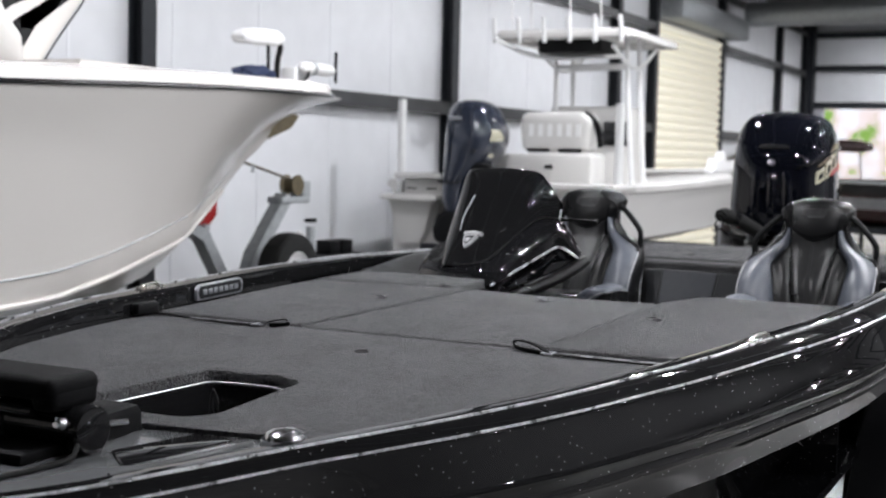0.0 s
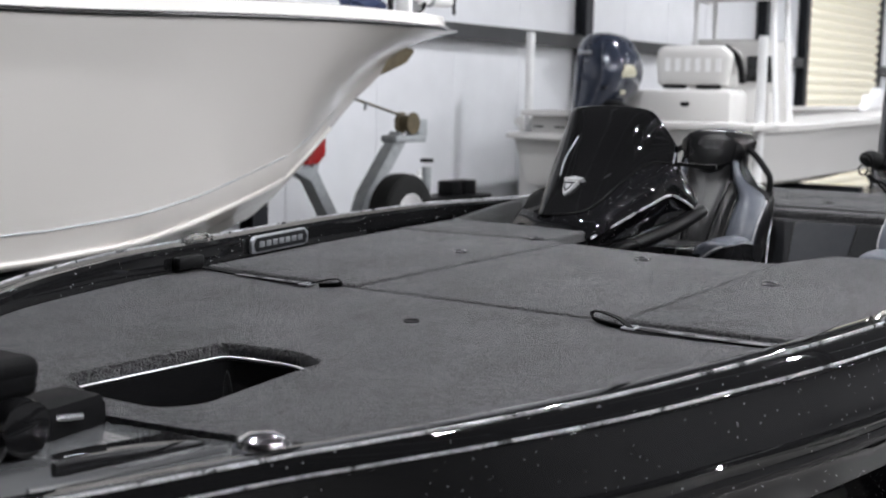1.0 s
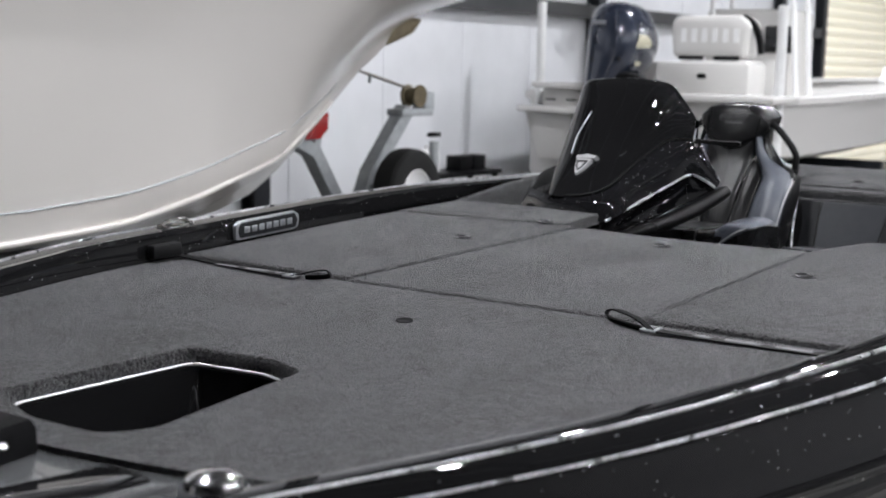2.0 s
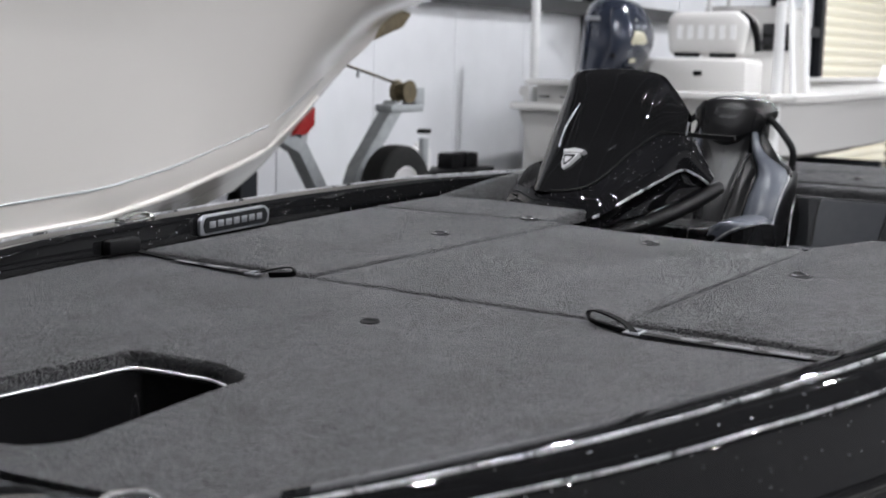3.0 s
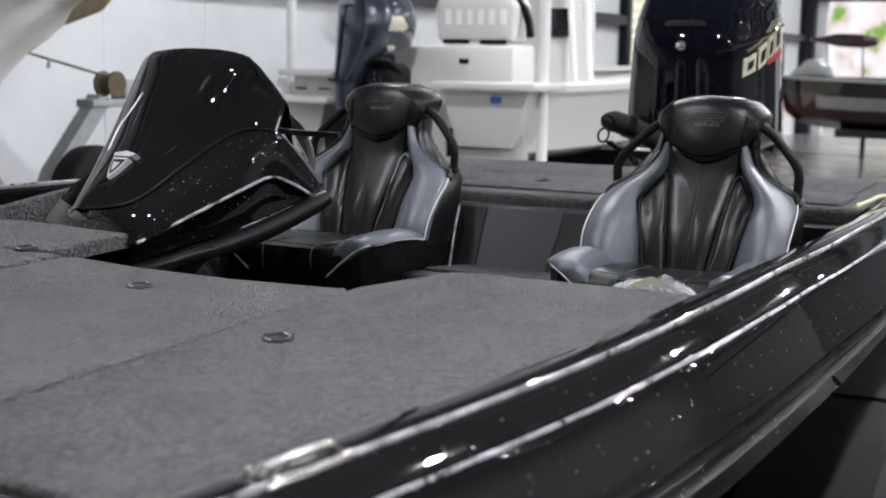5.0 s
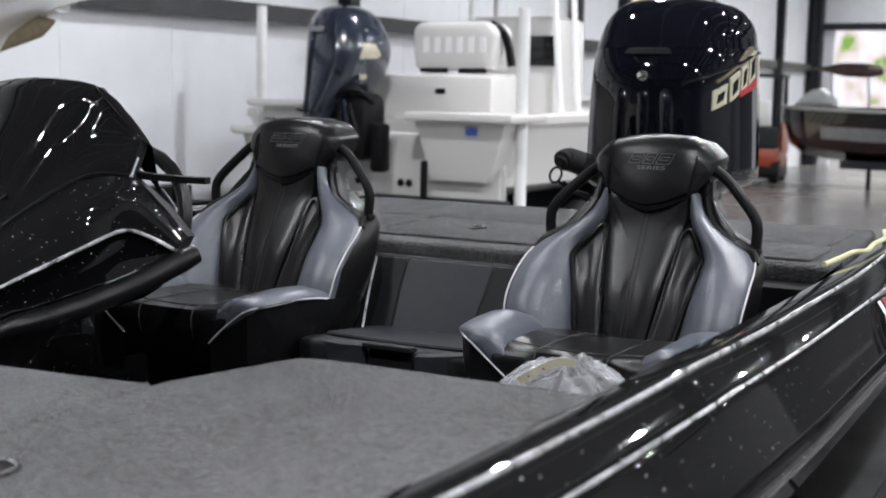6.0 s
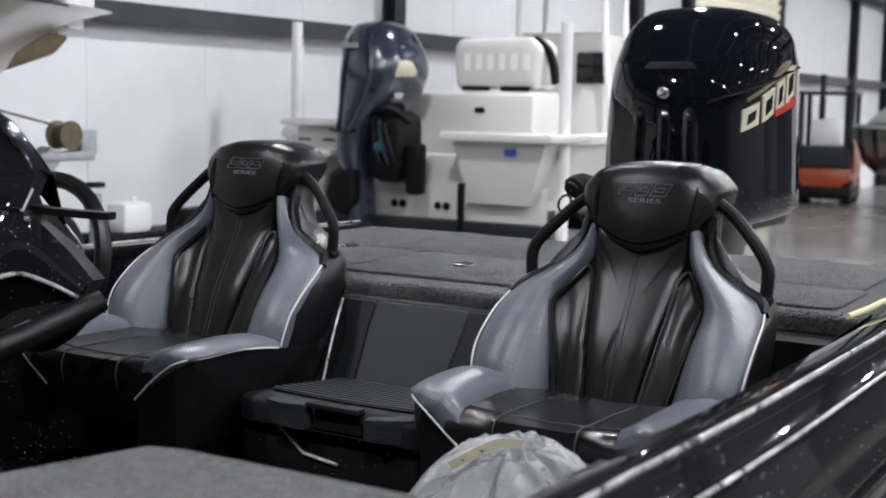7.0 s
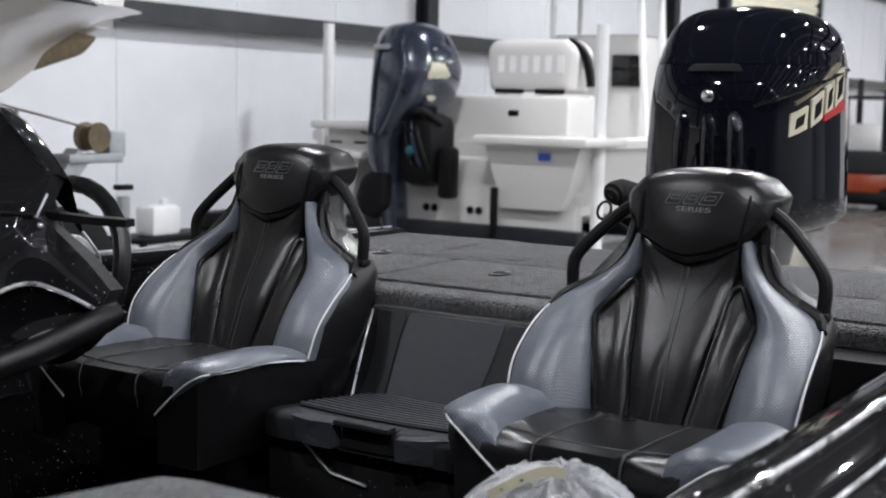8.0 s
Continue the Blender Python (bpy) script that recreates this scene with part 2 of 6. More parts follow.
def outdoors():
    """Bright daylight street seen far off through the doorway."""
    m = bpy.data.materials.new("daylight_backdrop")
    m.use_nodes = True
    nt = m.node_tree
    b = nt.nodes["Principled BSDF"]
    co, no, ramp = nt.nodes.new("ShaderNodeTexCoord"), nt.nodes.new("ShaderNodeTexNoise"), nt.nodes.new("ShaderNodeValToRGB")
    no.inputs["Scale"].default_value = 0.9
    no.inputs["Detail"].default_value = 5
    nt.links.new(co.outputs["Object"], no.inputs["Vector"])
    nt.links.new(no.outputs[0], ramp.inputs[0])
    el = ramp.color_ramp.elements
    el[0].position, el[0].color = 0.36, (0.25, 0.42, 0.08, 1)
    el[1].position, el[1].color = 0.62, (0.95, 0.97, 1.0, 1)
    e = el.new(0.47)
    e.color = (0.9, 0.72, 0.68, 1)
    nt.links.new(ramp.outputs[0], b.inputs["Base Color"])
    nt.links.new(ramp.outputs[0], b.inputs["Emission Color"])
    b.inputs["Emission Strength"].default_value = 0.9
    return m


OUTDOORS = outdoors()


# ---------------------------------------------------------------- mesh tools
def part(name, bm, mat, parent=None, label="", m=None, sharp=35, smooth=True):
    """Links a bmesh as one mesh object under a thing or a part."""
    bmesh.ops.recalc_face_normals(bm, faces=bm.faces)
    me = bpy.data.meshes.new(name)
    bm.to_mesh(me)
    bm.free()
    me.materials.append(mat)
    if smooth:
        me.shade_smooth()
        me.set_sharp_from_angle(angle=radians(sharp))
    ob = new(name, me)
    if parent is not None:
        ob.parent = parent
    if m is not None:
        ob.matrix_basis = m
    if label:
        ob["label"] = label
    return ob


def thing(name, m, label, category, group="", kind=""):
    ob = new(name)
    ob.empty_display_size = 0.1
    ob.matrix_basis = m
    return tagged(ob, label, category, group, kind)


def rbox(sx, sy, sz, bevel=0.01, at=(0, 0, 0), segs=2, m=None, bm=None):
    """A box with rounded edges, centred at a place."""
    own = bmesh.new()
    bmesh.ops.create_cube(own, size=1)
    bmesh.ops.scale(own, vec=(sx, sy, sz), verts=own.verts)
    if bevel:
        bmesh.ops.bevel(own, geom=own.edges[:] + own.verts[:], offset=bevel, segments=segs, profile=0.5, affect='EDGES')
    bmesh.ops.transform(own, matrix=(m or Matrix()), verts=own.verts)
    bmesh.ops.translate(own, vec=at, verts=own.verts)
    if bm is None:
        return own
    join(bm, own)
    return bm


def join(bm, other):
    me = bpy.data.meshes.new("joined")
    other.to_mesh(me)
    other.free()
    bm.from_mesh(me)
    bpy.data.meshes.remove(me)
    return bm


def prism(poly, z0, z1, bevel=0.0, segs=2):
    """A polygon in x, y raised from z0 to z1, its top edge rounded."""
    bm = bmesh.new()
    low = [bm.verts.new((x, y, z0)) for x, y in poly]
    top = [bm.verts.new((x, y, z1)) for x, y in poly]
    bm.faces.new(low)
    f = bm.faces.new(top)
    n = len(poly)
    for i in range(n):
        bm.faces.new((low[i], low[(i + 1) % n], top[(i + 1) % n], top[i]))
    bmesh.ops.recalc_face_normals(bm, faces=bm.faces)
    if bevel:
        bmesh.ops.bevel(bm, geom=list(f.edges), offset=bevel, segments=segs, profile=0.5, affect='EDGES')
    return bm


def loft(rows, close=False, caps=False, bm=None):
    """A skin over rows of points of one length. close: each row is a ring."""
    bm = bm or bmesh.new()
    vs = [[bm.verts.new(p) for p in row] for row in rows]
    for a, b in zip(vs, vs[1:]):
        n = len(a)
        for i in range(n if close else n - 1):
            j = (i + 1) % n
            quad = []
            for v in (a[i], a[j], b[j], b[i]):
                if all((v.co - q.co).length > 1e-6 for q in quad):
                    quad.append(v)
            if len(quad) > 2:
                bm.faces.new(quad)
    if caps:
        for row in (vs[0], vs[-1]):
            bm.faces.new(row)
    return bm


def smooth_path(points, steps=6):
    """Catmull-Rom points through the given ones."""
    p = [Vector(q) for q in points]
    p = [2 * p[0] - p[1]] + p + [2 * p[-1] - p[-2]]
    out = []
    for i in range(1, len(p) - 2):
        for k in range(steps):
            t = k / steps
            out.append(0.5 * (2 * p[i] + (p[i + 1] - p[i - 1]) * t + (2 * p[i - 1] - 5 * p[i] + 4 * p[i + 1] - p[i + 2]) * t * t
                              + (3 * p[i] - p[i - 1] - 3 * p[i + 1] + p[i + 2]) * t ** 3))
    return out + [p[-2]]


def tube(points, r, sides=10, steps=6, flat=None, bm=None, caps=True):
    """A round bar along a smooth path; flat: (width, thickness) of a strap instead."""
    path = smooth_path(points, steps) if steps > 1 else [Vector(q) for q in points]
    rows = []
    side = None
    for i, q in enumerate(path):
        ahead = (path[min(i + 1, len(path) - 1)] - path[max(i - 1, 0)]).normalized()
        if side is None:
            side = ahead.cross(Vector((0, 0, 1)))
            if side.length < 0.1:
                side = ahead.cross(Vector((0, 1, 0)))
        side = (side - ahead * side.dot(ahead)).normalized()
        up = side.cross(ahead)
        if flat:
            w, h = flat[0] / 2, flat[1] / 2
            rows.append([q + side * a + up * c for a, c in ((-w, -h), (w, -h), (w, h), (-w, h))])
        else:
            rr = r[i * (len(r) - 1) // max(1, len(path) - 1)] if isinstance(r, (list, tuple)) else r
            rows.append([q + (side * math.cos(a) + up * math.sin(a)) * rr for a in (2 * math.pi * k / sides for k in range(sides))])
    return loft(rows, close=True, caps=caps, bm=bm)


def lathe(profile, sides=24, axis='Z', bm=None):
    """A body of revolution from (radius, height) pairs about z."""
    rows = []
    for k in range(sides + 1):
        a = 2 * math.pi * k / sides
        rows.append([Vector((r * math.cos(a), r * math.sin(a), h)) for r, h in profile])
    out = loft(rows, bm=bm)
    bmesh.ops.remove_doubles(out, verts=out.verts, dist=1e-5)
    return out


def puff(outline, height, place, back=0.02, rings=((1.0, -1.0), (1.0, 0.0), (0.985, 0.35), (0.95, 0.65), (0.85, 0.88), (0.6, 0.98), (0.3, 1.0)), steps=3):
    """An upholstered panel: a closed outline in a, b, swelling by height, laid in space by place(a, b, h)."""
    pts = [Vector((*q, 0)) for q in outline]
    if steps > 1:
        loop = pts[-1:] + pts + pts[:2]
        ring = []
        for i in range(1, len(loop) - 2):
            for k in range(steps):
                t = k / steps
                ring.append(loop[i].lerp(loop[i + 1], t))
        soft = []
        n = len(ring)
        for i in range(n):
            soft.append((ring[i - 1] + 2 * ring[i] + ring[(i + 1) % n]) / 4)
        pts = soft
    c = sum(pts, Vector()) / len(pts)
    rows = []
    for s, h in rings:
        hh = h * height if h >= 0 else -back
        rows.append([Vector(place(*(c + (q - c) * s).xy, hh)) for q in pts])
    bm = loft(rows, close=True)
    bm.verts.ensure_lookup_table()
    n = len(pts)
    mid = bm.verts.new(Vector(place(c.x, c.y, height)))
    top = bm.verts[len(rows) * n - n: len(rows) * n]
    for i in range(n):
        bm.faces.new((top[i], top[(i + 1) % n], mid))
    return bm


def between(x, table):
    """Smooth value at x in a table of (x, value) pairs."""
    for (a, va), (b, vb) in zip(table, table[1:]):
        if x <= b:
            t = max(0.0, min(1.0, (x - a) / (b - a)))
            return va + (vb - va) * t
    return table[-1][1]

# ---------------------------------------------------------------- the hall
def slab(name, x0, x1, y0, y1, z0, z1, mat, label, category, kind="structure"):
    return tagged(part(name, rbox(x1 - x0, y1 - y0, z1 - z0, 0, ((x0 + x1) / 2, (y0 + y1) / 2, (z0 + z1) / 2)), mat, smooth=False), label, category, kind=kind)


HX0, HX1, HY0, HY1, HZ = -12.0, 31.3, -16.0, 5.25, 5.2
DOOR_Y0, DOOR_Y1, DOOR_Z = -3.0, 4.75, 3.02
slab("floor", HX0, HX1, HY0, HY1, -0.2, 0, CONCRETE, "polished grey concrete floor of the hall", "floor")
slab("ceiling", HX0, HX1, HY0, HY1, HZ, HZ + 0.2, CEIL, "dark grey ceiling of the hall", "ceiling")
slab("wall_north", HX0, HX1, HY1, HY1 + 0.2, 0, HZ, WALL, "white vinyl-faced insulated steel wall", "wall")
slab("wall_south", HX0, HX1, HY0 - 0.2, HY0, 0, HZ, GREY_WALL, "plain grey sheet wall", "wall")
slab("wall_west", HX0 - 0.2, HX0, HY0, HY1, 0, HZ, GREY_WALL, "plain grey sheet wall", "wall")
slab("wall_east", HX1, HX1 + 0.2, DOOR_Y1, HY1, 0, HZ, WALL, "white end wall in the corner", "wall")
slab("wall_east", HX1, HX1 + 0.2, DOOR_Y0, DOOR_Y1, DOOR_Z, HZ, WALL, "white end wall above the open doorway", "wall")
slab("wall_east", HX1, HX1 + 0.2, -5.0, DOOR_Y0, 0, HZ, WALL, "white end wall beside the open doorway", "wall")
# unseen stretches, toned dark and grey to shape what the hull side reflects
slab("wall_east", HX1, HX1 + 0.2, -10.5, -5.0, 0, HZ, CEIL, "unseen end wall stretch, dark to deepen the hull reflection", "wall")
slab("wall_east", HX1, HX1 + 0.2, HY0, -10.5, 0, HZ, GREY_WALL, "plain grey sheet end wall", "wall")
slab("ground", HX1 + 0.2, 75, -40, 40, -0.25, -0.05, CONCRETE, "pale concrete yard outside the doorway", "ground")
slab("backdrop", 60, 60.2, -40, 40, -0.2, 16, OUTDOORS, "bright street and trees far outside", "backdrop")
for cx in (-9.6, -4.3, 1.0, 6.42, 11.8, 17.38, 19.18, 23.3, 28.2, 30.9):
    col = bmesh.new()
    rbox(0.17, 0.012, HZ, 0, (cx, HY1 - 0.15, HZ / 2), bm=col)
    rbox(0.17, 0.012, HZ, 0, (cx, HY1 - 0.02, HZ / 2), bm=col)
    rbox(0.02, 0.12, HZ, 0, (cx, HY1 - 0.085, HZ / 2), bm=col)
    tagged(part("steel_column", col, DARK_STEEL, smooth=False), "dark painted steel H-column against the wall", "column", "wall columns", "structure")
for gz in (2.17, 3.84, 4.82):
    for gx0, gx1 in ((HX0, 19.2), (23.25, HX1)) if gz < 4 else ((HX0, HX1),):
        g = bmesh.new()
        rbox(gx1 - gx0, 0.13, 0.012, 0, ((gx0 + gx1) / 2, HY1 - 0.07, gz + 0.07), bm=g)
        rbox(gx1 - gx0, 0.012, 0.15, 0, ((gx0 + gx1) / 2, HY1 - 0.13, gz), bm=g)
        tagged(part("steel_girt", g, GIRT_STEEL, smooth=False), "dark steel Z-girt running along the wall", "girt", "wall girts", "structure")
for gz in (3.1, 4.0, 4.8):
    tagged(part("steel_girt", rbox(0.14, HY1 - HY0, 0.14, 0, (HX1 - 0.08, (HY0 + HY1) / 2, gz)), DARK_STEEL, smooth=False), "dark steel girt across the end wall", "girt", "end wall girts", "structure")
for cy in (5.1, -3.1):
    tagged(part("steel_column", rbox(0.3, 0.28, HZ, 0, (HX1 - 0.2, cy, HZ / 2)), DARK_STEEL, smooth=False), "dark painted steel corner column", "column", "", "structure")
# rafters and purlins under the roof
for cx in (-9.6, -4.3, 1.0, 6.42, 11.8, 17.38, 23.3, 28.2):
    tagged(part("rafter", rbox(0.22, HY1 - HY0 - 0.6, 0.3, 0, (cx, (HY0 + HY1) / 2 - 0.1, HZ - 0.16)), DARK_STEEL, smooth=False), "dark painted steel rafter under the roof", "rafter", "roof rafters", "structure")
for k in range(13):
    tagged(part("purlin", rbox(HX1 - HX0 - 0.6, 0.07, 0.1, 0, ((HX0 + HX1) / 2, HY0 + 0.9 + k * 1.6, HZ - 0.052)), STEEL, smooth=False), "galvanised steel purlin under the roof", "purlin", "roof purlins", "structure")
# vertical seams of the wall lining
wall_north = bpy.data.objects["wall_north"]
seam_me = None
for k in range(36):
    sx = HX0 + 0.6 + k * 1.22
    if seam_me is None:
        so = part("lining_seam", rbox(0.03, 0.006, HZ, 0.0028, (0, HY1 - 0.002, HZ / 2)), WALL, wall_north)
        seam_me = so.data
    else:
        so = new("lining_seam", seam_me)
        so.parent = wall_north
    so.location.x = sx
# roller door with its slats and drum housing
roller = thing("roller_door", pose(21.25, HY1 - 0.06, 0), "cream slatted roller shutter closed under its drum", "roller door")
slat_me = None
for k in range(26):
    if slat_me is None:
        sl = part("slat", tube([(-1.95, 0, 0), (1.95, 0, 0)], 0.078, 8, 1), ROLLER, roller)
        slat_me = sl.data
    else:
        sl = new("slat", slat_me)
        sl.parent = roller
    sl.location.z = 0.08 + k * 0.152
part("drum_housing", rbox(4.4, 0.42, 0.4, 0.06, (0.5, -0.2, 4.22)), STEEL, roller, "grey steel drum housing")
# ceiling duct and beam near the far end
tagged(part("ceiling_duct", tube([(24.2, 4.9, 4.56), (24.2, -2.0, 4.60), (24.2, -9.0, 4.62)], 0.24, 18, 3), STEEL), "dark round duct under the ceiling", "duct", kind="structure")

# ---------------------------------------------------------------- the bass boat
boat = thing("bass_boat", BOAT, "black metal-flake bass boat with grey carpeted decks on a trailer", "boat")
SHEER = smooth_path([(-0.54, 0.0, 0), (-0.51, 0.09, 0), (-0.4, 0.20, 0), (-0.2, 0.343, 0), (0.0, 0.442, 0), (0.25, 0.562, 0), (0.5, 0.708, 0), (0.75, 0.831, 0), (1.0, 0.908, 0),
                     (1.25, 0.964, 0), (1.55, 1.0, 0), (2.1, 1.07, 0), (2.6, 1.098, 0), (3.1, 1.107, 0), (3.6, 1.1, 0), (4.5, 1.07, 0), (5.4, 1.0, 0)], 5)


def sheer_z(x):
    return between(x, [(-0.6, 1.50), (-0.3, 1.50), (0.0, 1.507), (0.3, 1.52), (0.6, 1.54), (0.9, 1.558), (1.2, 1.568), (1.6, 1.573), (2.2, 1.575), (2.9, 1.57), (4.2, 1.525), (5.4, 1.50)])


def sheer_normal(i):
    d = SHEER[min(i + 1, len(SHEER) - 1)] - SHEER[max(i - 1, 0)]
    n = Vector((-d.y, d.x, 0)).normalized()
    return Vector((-1, 0, 0)) if i == 0 else n


def sway(x):
    """The bow stands a little to starboard of the deck's middle line."""
    return between(x, [(-0.55, 0.02), (-0.3, 0.04), (0.0, 0.05), (0.75, 0.05), (1.0, 0.038), (1.3, 0.026), (1.6, 0.008), (2.0, 0.0)])


def spread(x):
    """How far the rounded gunwale leans outwards: steep at the bow, full amidships."""
    return between(x, [(-0.5, 0.12), (0.2, 0.2), (0.6, 0.5), (1.2, 0.8), (1.8, 1.0)])


def along(offset, dz, side=1, first=0, last=None):
    """Points beside the sheer line, at an offset outwards and a height from it."""
    out = []
    for i in range(first, len(SHEER) if last is None else last):
        q = SHEER[i] + sheer_normal(i) * (offset if offset < 0 else offset * spread(SHEER[i].x))
        if offset < 0:
            q.y = max(q.y, 0)
        out.append(Vector((q.x, side * q.y + sway(q.x), sheer_z(SHEER[i].x) + dz)))
    return out


INNER = [q - Vector((0, sway(q.x), 0)) for q in along(-0.07, 0)]


def inner_y(x):
    for a, b in zip(INNER, INNER[1:]):
        if a.x <= x <= b.x:
            return a.y + (b.y - a.y) * (x - a.x) / (b.x - a.x)
    return INNER[-1].y


def hull():
    rim = [(-0.07, -0.12), (-0.0685, -0.03), (-0.064, -0.011), (-0.054, -0.002), (-0.02, 0.002), (0.0, 0.0), (0.02, -0.006), (0.052, -0.025), (0.060, -0.031), (0.0645, -0.040), (0.075, -0.066), (0.0865, -0.096),
           (0.098, -0.126), (0.106, -0.139), (0.106, -0.15), (0.092, -0.162), (0.088, -0.172), (0.094, -0.182), (0.094, -0.196), (0.08, -0.205), (0.07, -0.225), (0.06, -0.27)]
    rows = []
    for i, s in enumerate(SHEER):
        n, z = sheer_normal(i), sheer_z(s.x)
        row = []
        for o, dz in rim:
            q = s + n * (o if o < 0 else o * spread(s.x))
            row.append(Vector((q.x, max(q.y, 0.0), z + dz)))
        rise = max(0.0, (1.6 - s.x) / 2.17) ** 2 * 0.38
        for f, zz in ((0.96, 1.2), (0.9, 1.08), (0.86, 1.055), (0.64, 0.95), (0.6, 0.915), (0.33, 0.85), (0.3, 0.82), (0.0, 0.74)):
            row.append(Vector((s.x + (0.04 if s.x < 0 else 0), s.y * f * between(s.x, [(0.8, 1.0), (2.2, 0.9)]), zz + rise)))
        whole = row + [Vector((q.x, -q.y, q.z)) for q in reversed(row[:-1])]
        rows.append([q + Vector((0, sway(q.x), 0)) for q in whole])
    bm = loft(rows)
    bm.faces.new([bm.verts.new(q) for q in rows[-1]])
    bmesh.ops.remove_doubles(bm, verts=bm.verts, dist=1e-4)
    return bm


hull_ob = part("hull", hull(), GELCOAT, boat, "black metal-flake gelcoat hull", sharp=32)
for side in (1, -1):
    for o, dz, w in ((0.002, 0.0015, 0.0040), (0.058, -0.029, 0.0036)):
        part("pinstripe", tube(along(o, dz, side), 0, flat=(w, 0.005), steps=1), SILVER, hull_ob, "silver glitter pinstripe")
    part("rub_rail", tube(along(0.109, -0.142, side), 0.008, 8, 1), BLACK_GLOSS, hull_ob, "black rub rail")
# colour graphic aft on the port side
for mat, x0, w in ((WHITE_LINE, 3.93, 0.04), (RED, 3.985, 0.05), (GREEN, 4.05, 0.09)):
    rws = []
    for o, dz, lag in ((0.068, -0.036, 0.07), (0.088, -0.06, 0.05), (0.103, -0.10, 0.02), (0.1105, -0.128, 0.0)):
        rws.append([Vector((x, -(between(x, [(q.x, q.y) for q in SHEER]) + o + 0.0015), sheer_z(x) + dz + 0.0015)) for x in (x0 + lag + w * k / 4 for k in range(5))])
    part("hull_graphic", loft(rws), mat, hull_ob, "coloured slanted graphic")

# yellow rope along the aft gunwale
part("mooring_rope", tube([(4.28, -0.985, 1.528), (4.39, -1.004, 1.533), (4.48, -1.012, 1.536), (4.56, -1.031, 1.532), (4.69, -1.025, 1.534), (4.88, -1.02, 1.528), (5.1, -0.98, 1.522)], 0.0065, 8, 6), ROPE, boat, "pale yellow braided rope")

# cockpit liner under the decks
lin = bmesh.new()
for side in (1, -1):
    loft([[(x, side * inner_y(x), 1.52), (x, side * (inner_y(x) - 0.02), 1.4), (x, side * (inner_y(x) - 0.10), 1.27), (x, side * inner_y(x) * 0.77, 1.12), (x, side * inner_y(x) * 0.62, 1.0)] for x in (2.4, 2.8, 3.2, 3.6, 4.0, 4.4)], bm=lin)
rbox(2.4, 2.0, 0.03, 0, (3.3, 0, 0.98), bm=lin)
rbox(0.02, 2.0, 0.46, 0, (2.56, 0, 1.23), bm=lin)
part("cockpit_liner", lin, LINER_GEL, boat, "dark cockpit sides and floor")


def sheet_with_hole(outer, hole, z, skirt, depth):
    """A flat sheet with a hole whose rim rolls down."""
    bm = bmesh.new()
    vo = [bm.verts.new((*q, z)) for q in outer]
    vh = [bm.verts.new((*q, z)) for q in hole]
    eo = [bm.edges.new((vo[i], vo[(i + 1) % len(vo)])) for i in range(len(vo))]
    eh = [bm.edges.new((vh[i], vh[(i + 1) % len(vh)])) for i in range(len(vh))]
    bmesh.ops.triangle_fill(bm, edges=eo + eh, use_beauty=True)
    low = [bm.verts.new((v.co.x, v.co.y, z - skirt)) for v in vo]
    for i in range(len(vo)):
        j = (i + 1) % len(vo)
        bm.faces.new((vo[i], vo[j], low[j], low[i]))
    cx, cy = sum(q[0] for q in hole) / len(hole), sum(q[1] for q in hole) / len(hole)
    ring = vh
    for s, d in ((0.994, 0.002), (0.986, 0.008), (0.981, 0.018), (0.978, depth), (0.95, depth + 0.002)):
        low = [bm.verts.new((cx + (q[0] - cx) * s, cy + (q[1] - cy) * s, z - d)) for q in hole]
        for i in range(len(vh)):
            j = (i + 1) % len(vh)
            bm.faces.new((ring[i], ring[j], low[j], low[i]))
        ring = low
    return bm


def rounded(poly, r, n=4):
    """A polygon with its corners rounded."""
    out = []
    m = len(poly)
    for i in range(m):
        a, b, c = Vector(poly[i - 1]), Vector(poly[i]), Vector(poly[(i + 1) % m])
        p, q = b + (a - b).normalized() * min(r, (a - b).length / 2), b + (c - b).normalized() * min(r, (c - b).length / 2)
        for k in range(n + 1):
            t = k / n
            v = p * (1 - t) ** 2 + b * 2 * t * (1 - t) + q * t * t
            out.append((v.x, v.y))
    return out


HOLE = rounded([(0.80, 0.18), (0.82, 0.0), (0.785, -0.10), (0.64, -0.115), (0.40, -0.145), (0.335, -0.10), (0.33, 0.05), (0.40, 0.215)], 0.03)


def edge_run(x0, x1, side, n=10, inset=0.004):
    return [(x, side * (inner_y(x) - inset) + sway(x)) for x in (x0 + (x1 - x0) * k / n for k in range(n + 1))]


front = edge_run(0.34, 1.498, -1, 14) + list(reversed(edge_run(0.30, 1.498, 1, 12))) + [(0.29, 0.1), (0.25, 0.03), (0.255, -0.10), (0.278, -0.25), (0.30, -0.36)]
part("front_deck", sheet_with_hole(front, HOLE, 1.5, 0.05, 0.03), CARPET, boat, "grey carpeted bow deck with a sunken tray")
bow = edge_run(-0.42, 0.36, -1, 9) + [(0.33, -0.36), (0.30, -0.25), (0.28, -0.1), (0.28, 0.03), (0.32, 0.1)] + list(reversed(edge_run(-0.42, 0.33, 1, 8)))
bow_panel = part("bow_panel", prism(bow, 1.44, 1.49, 0.006), BOW_GREY, boat, "smooth glossy grey bow panel")
# dark reflection on the bow panel, laid on as a thin black patch
part("reflection_patch", prism(rounded([(0.0, -0.24), (0.262, -0.295), (0.265, -0.20), (0.076, -0.146)], 0.02), 1.486, 1.4925, 0.002), BLACK_GLOSS, bow_panel, "dark patch standing in for a reflection")
part("panel_rib", tube([(-0.06, -0.265, 1.491), (0.1, -0.305, 1.492), (0.255, -0.335, 1.491)], 0.006, 8, 3), BOW_GREY, bow_panel)


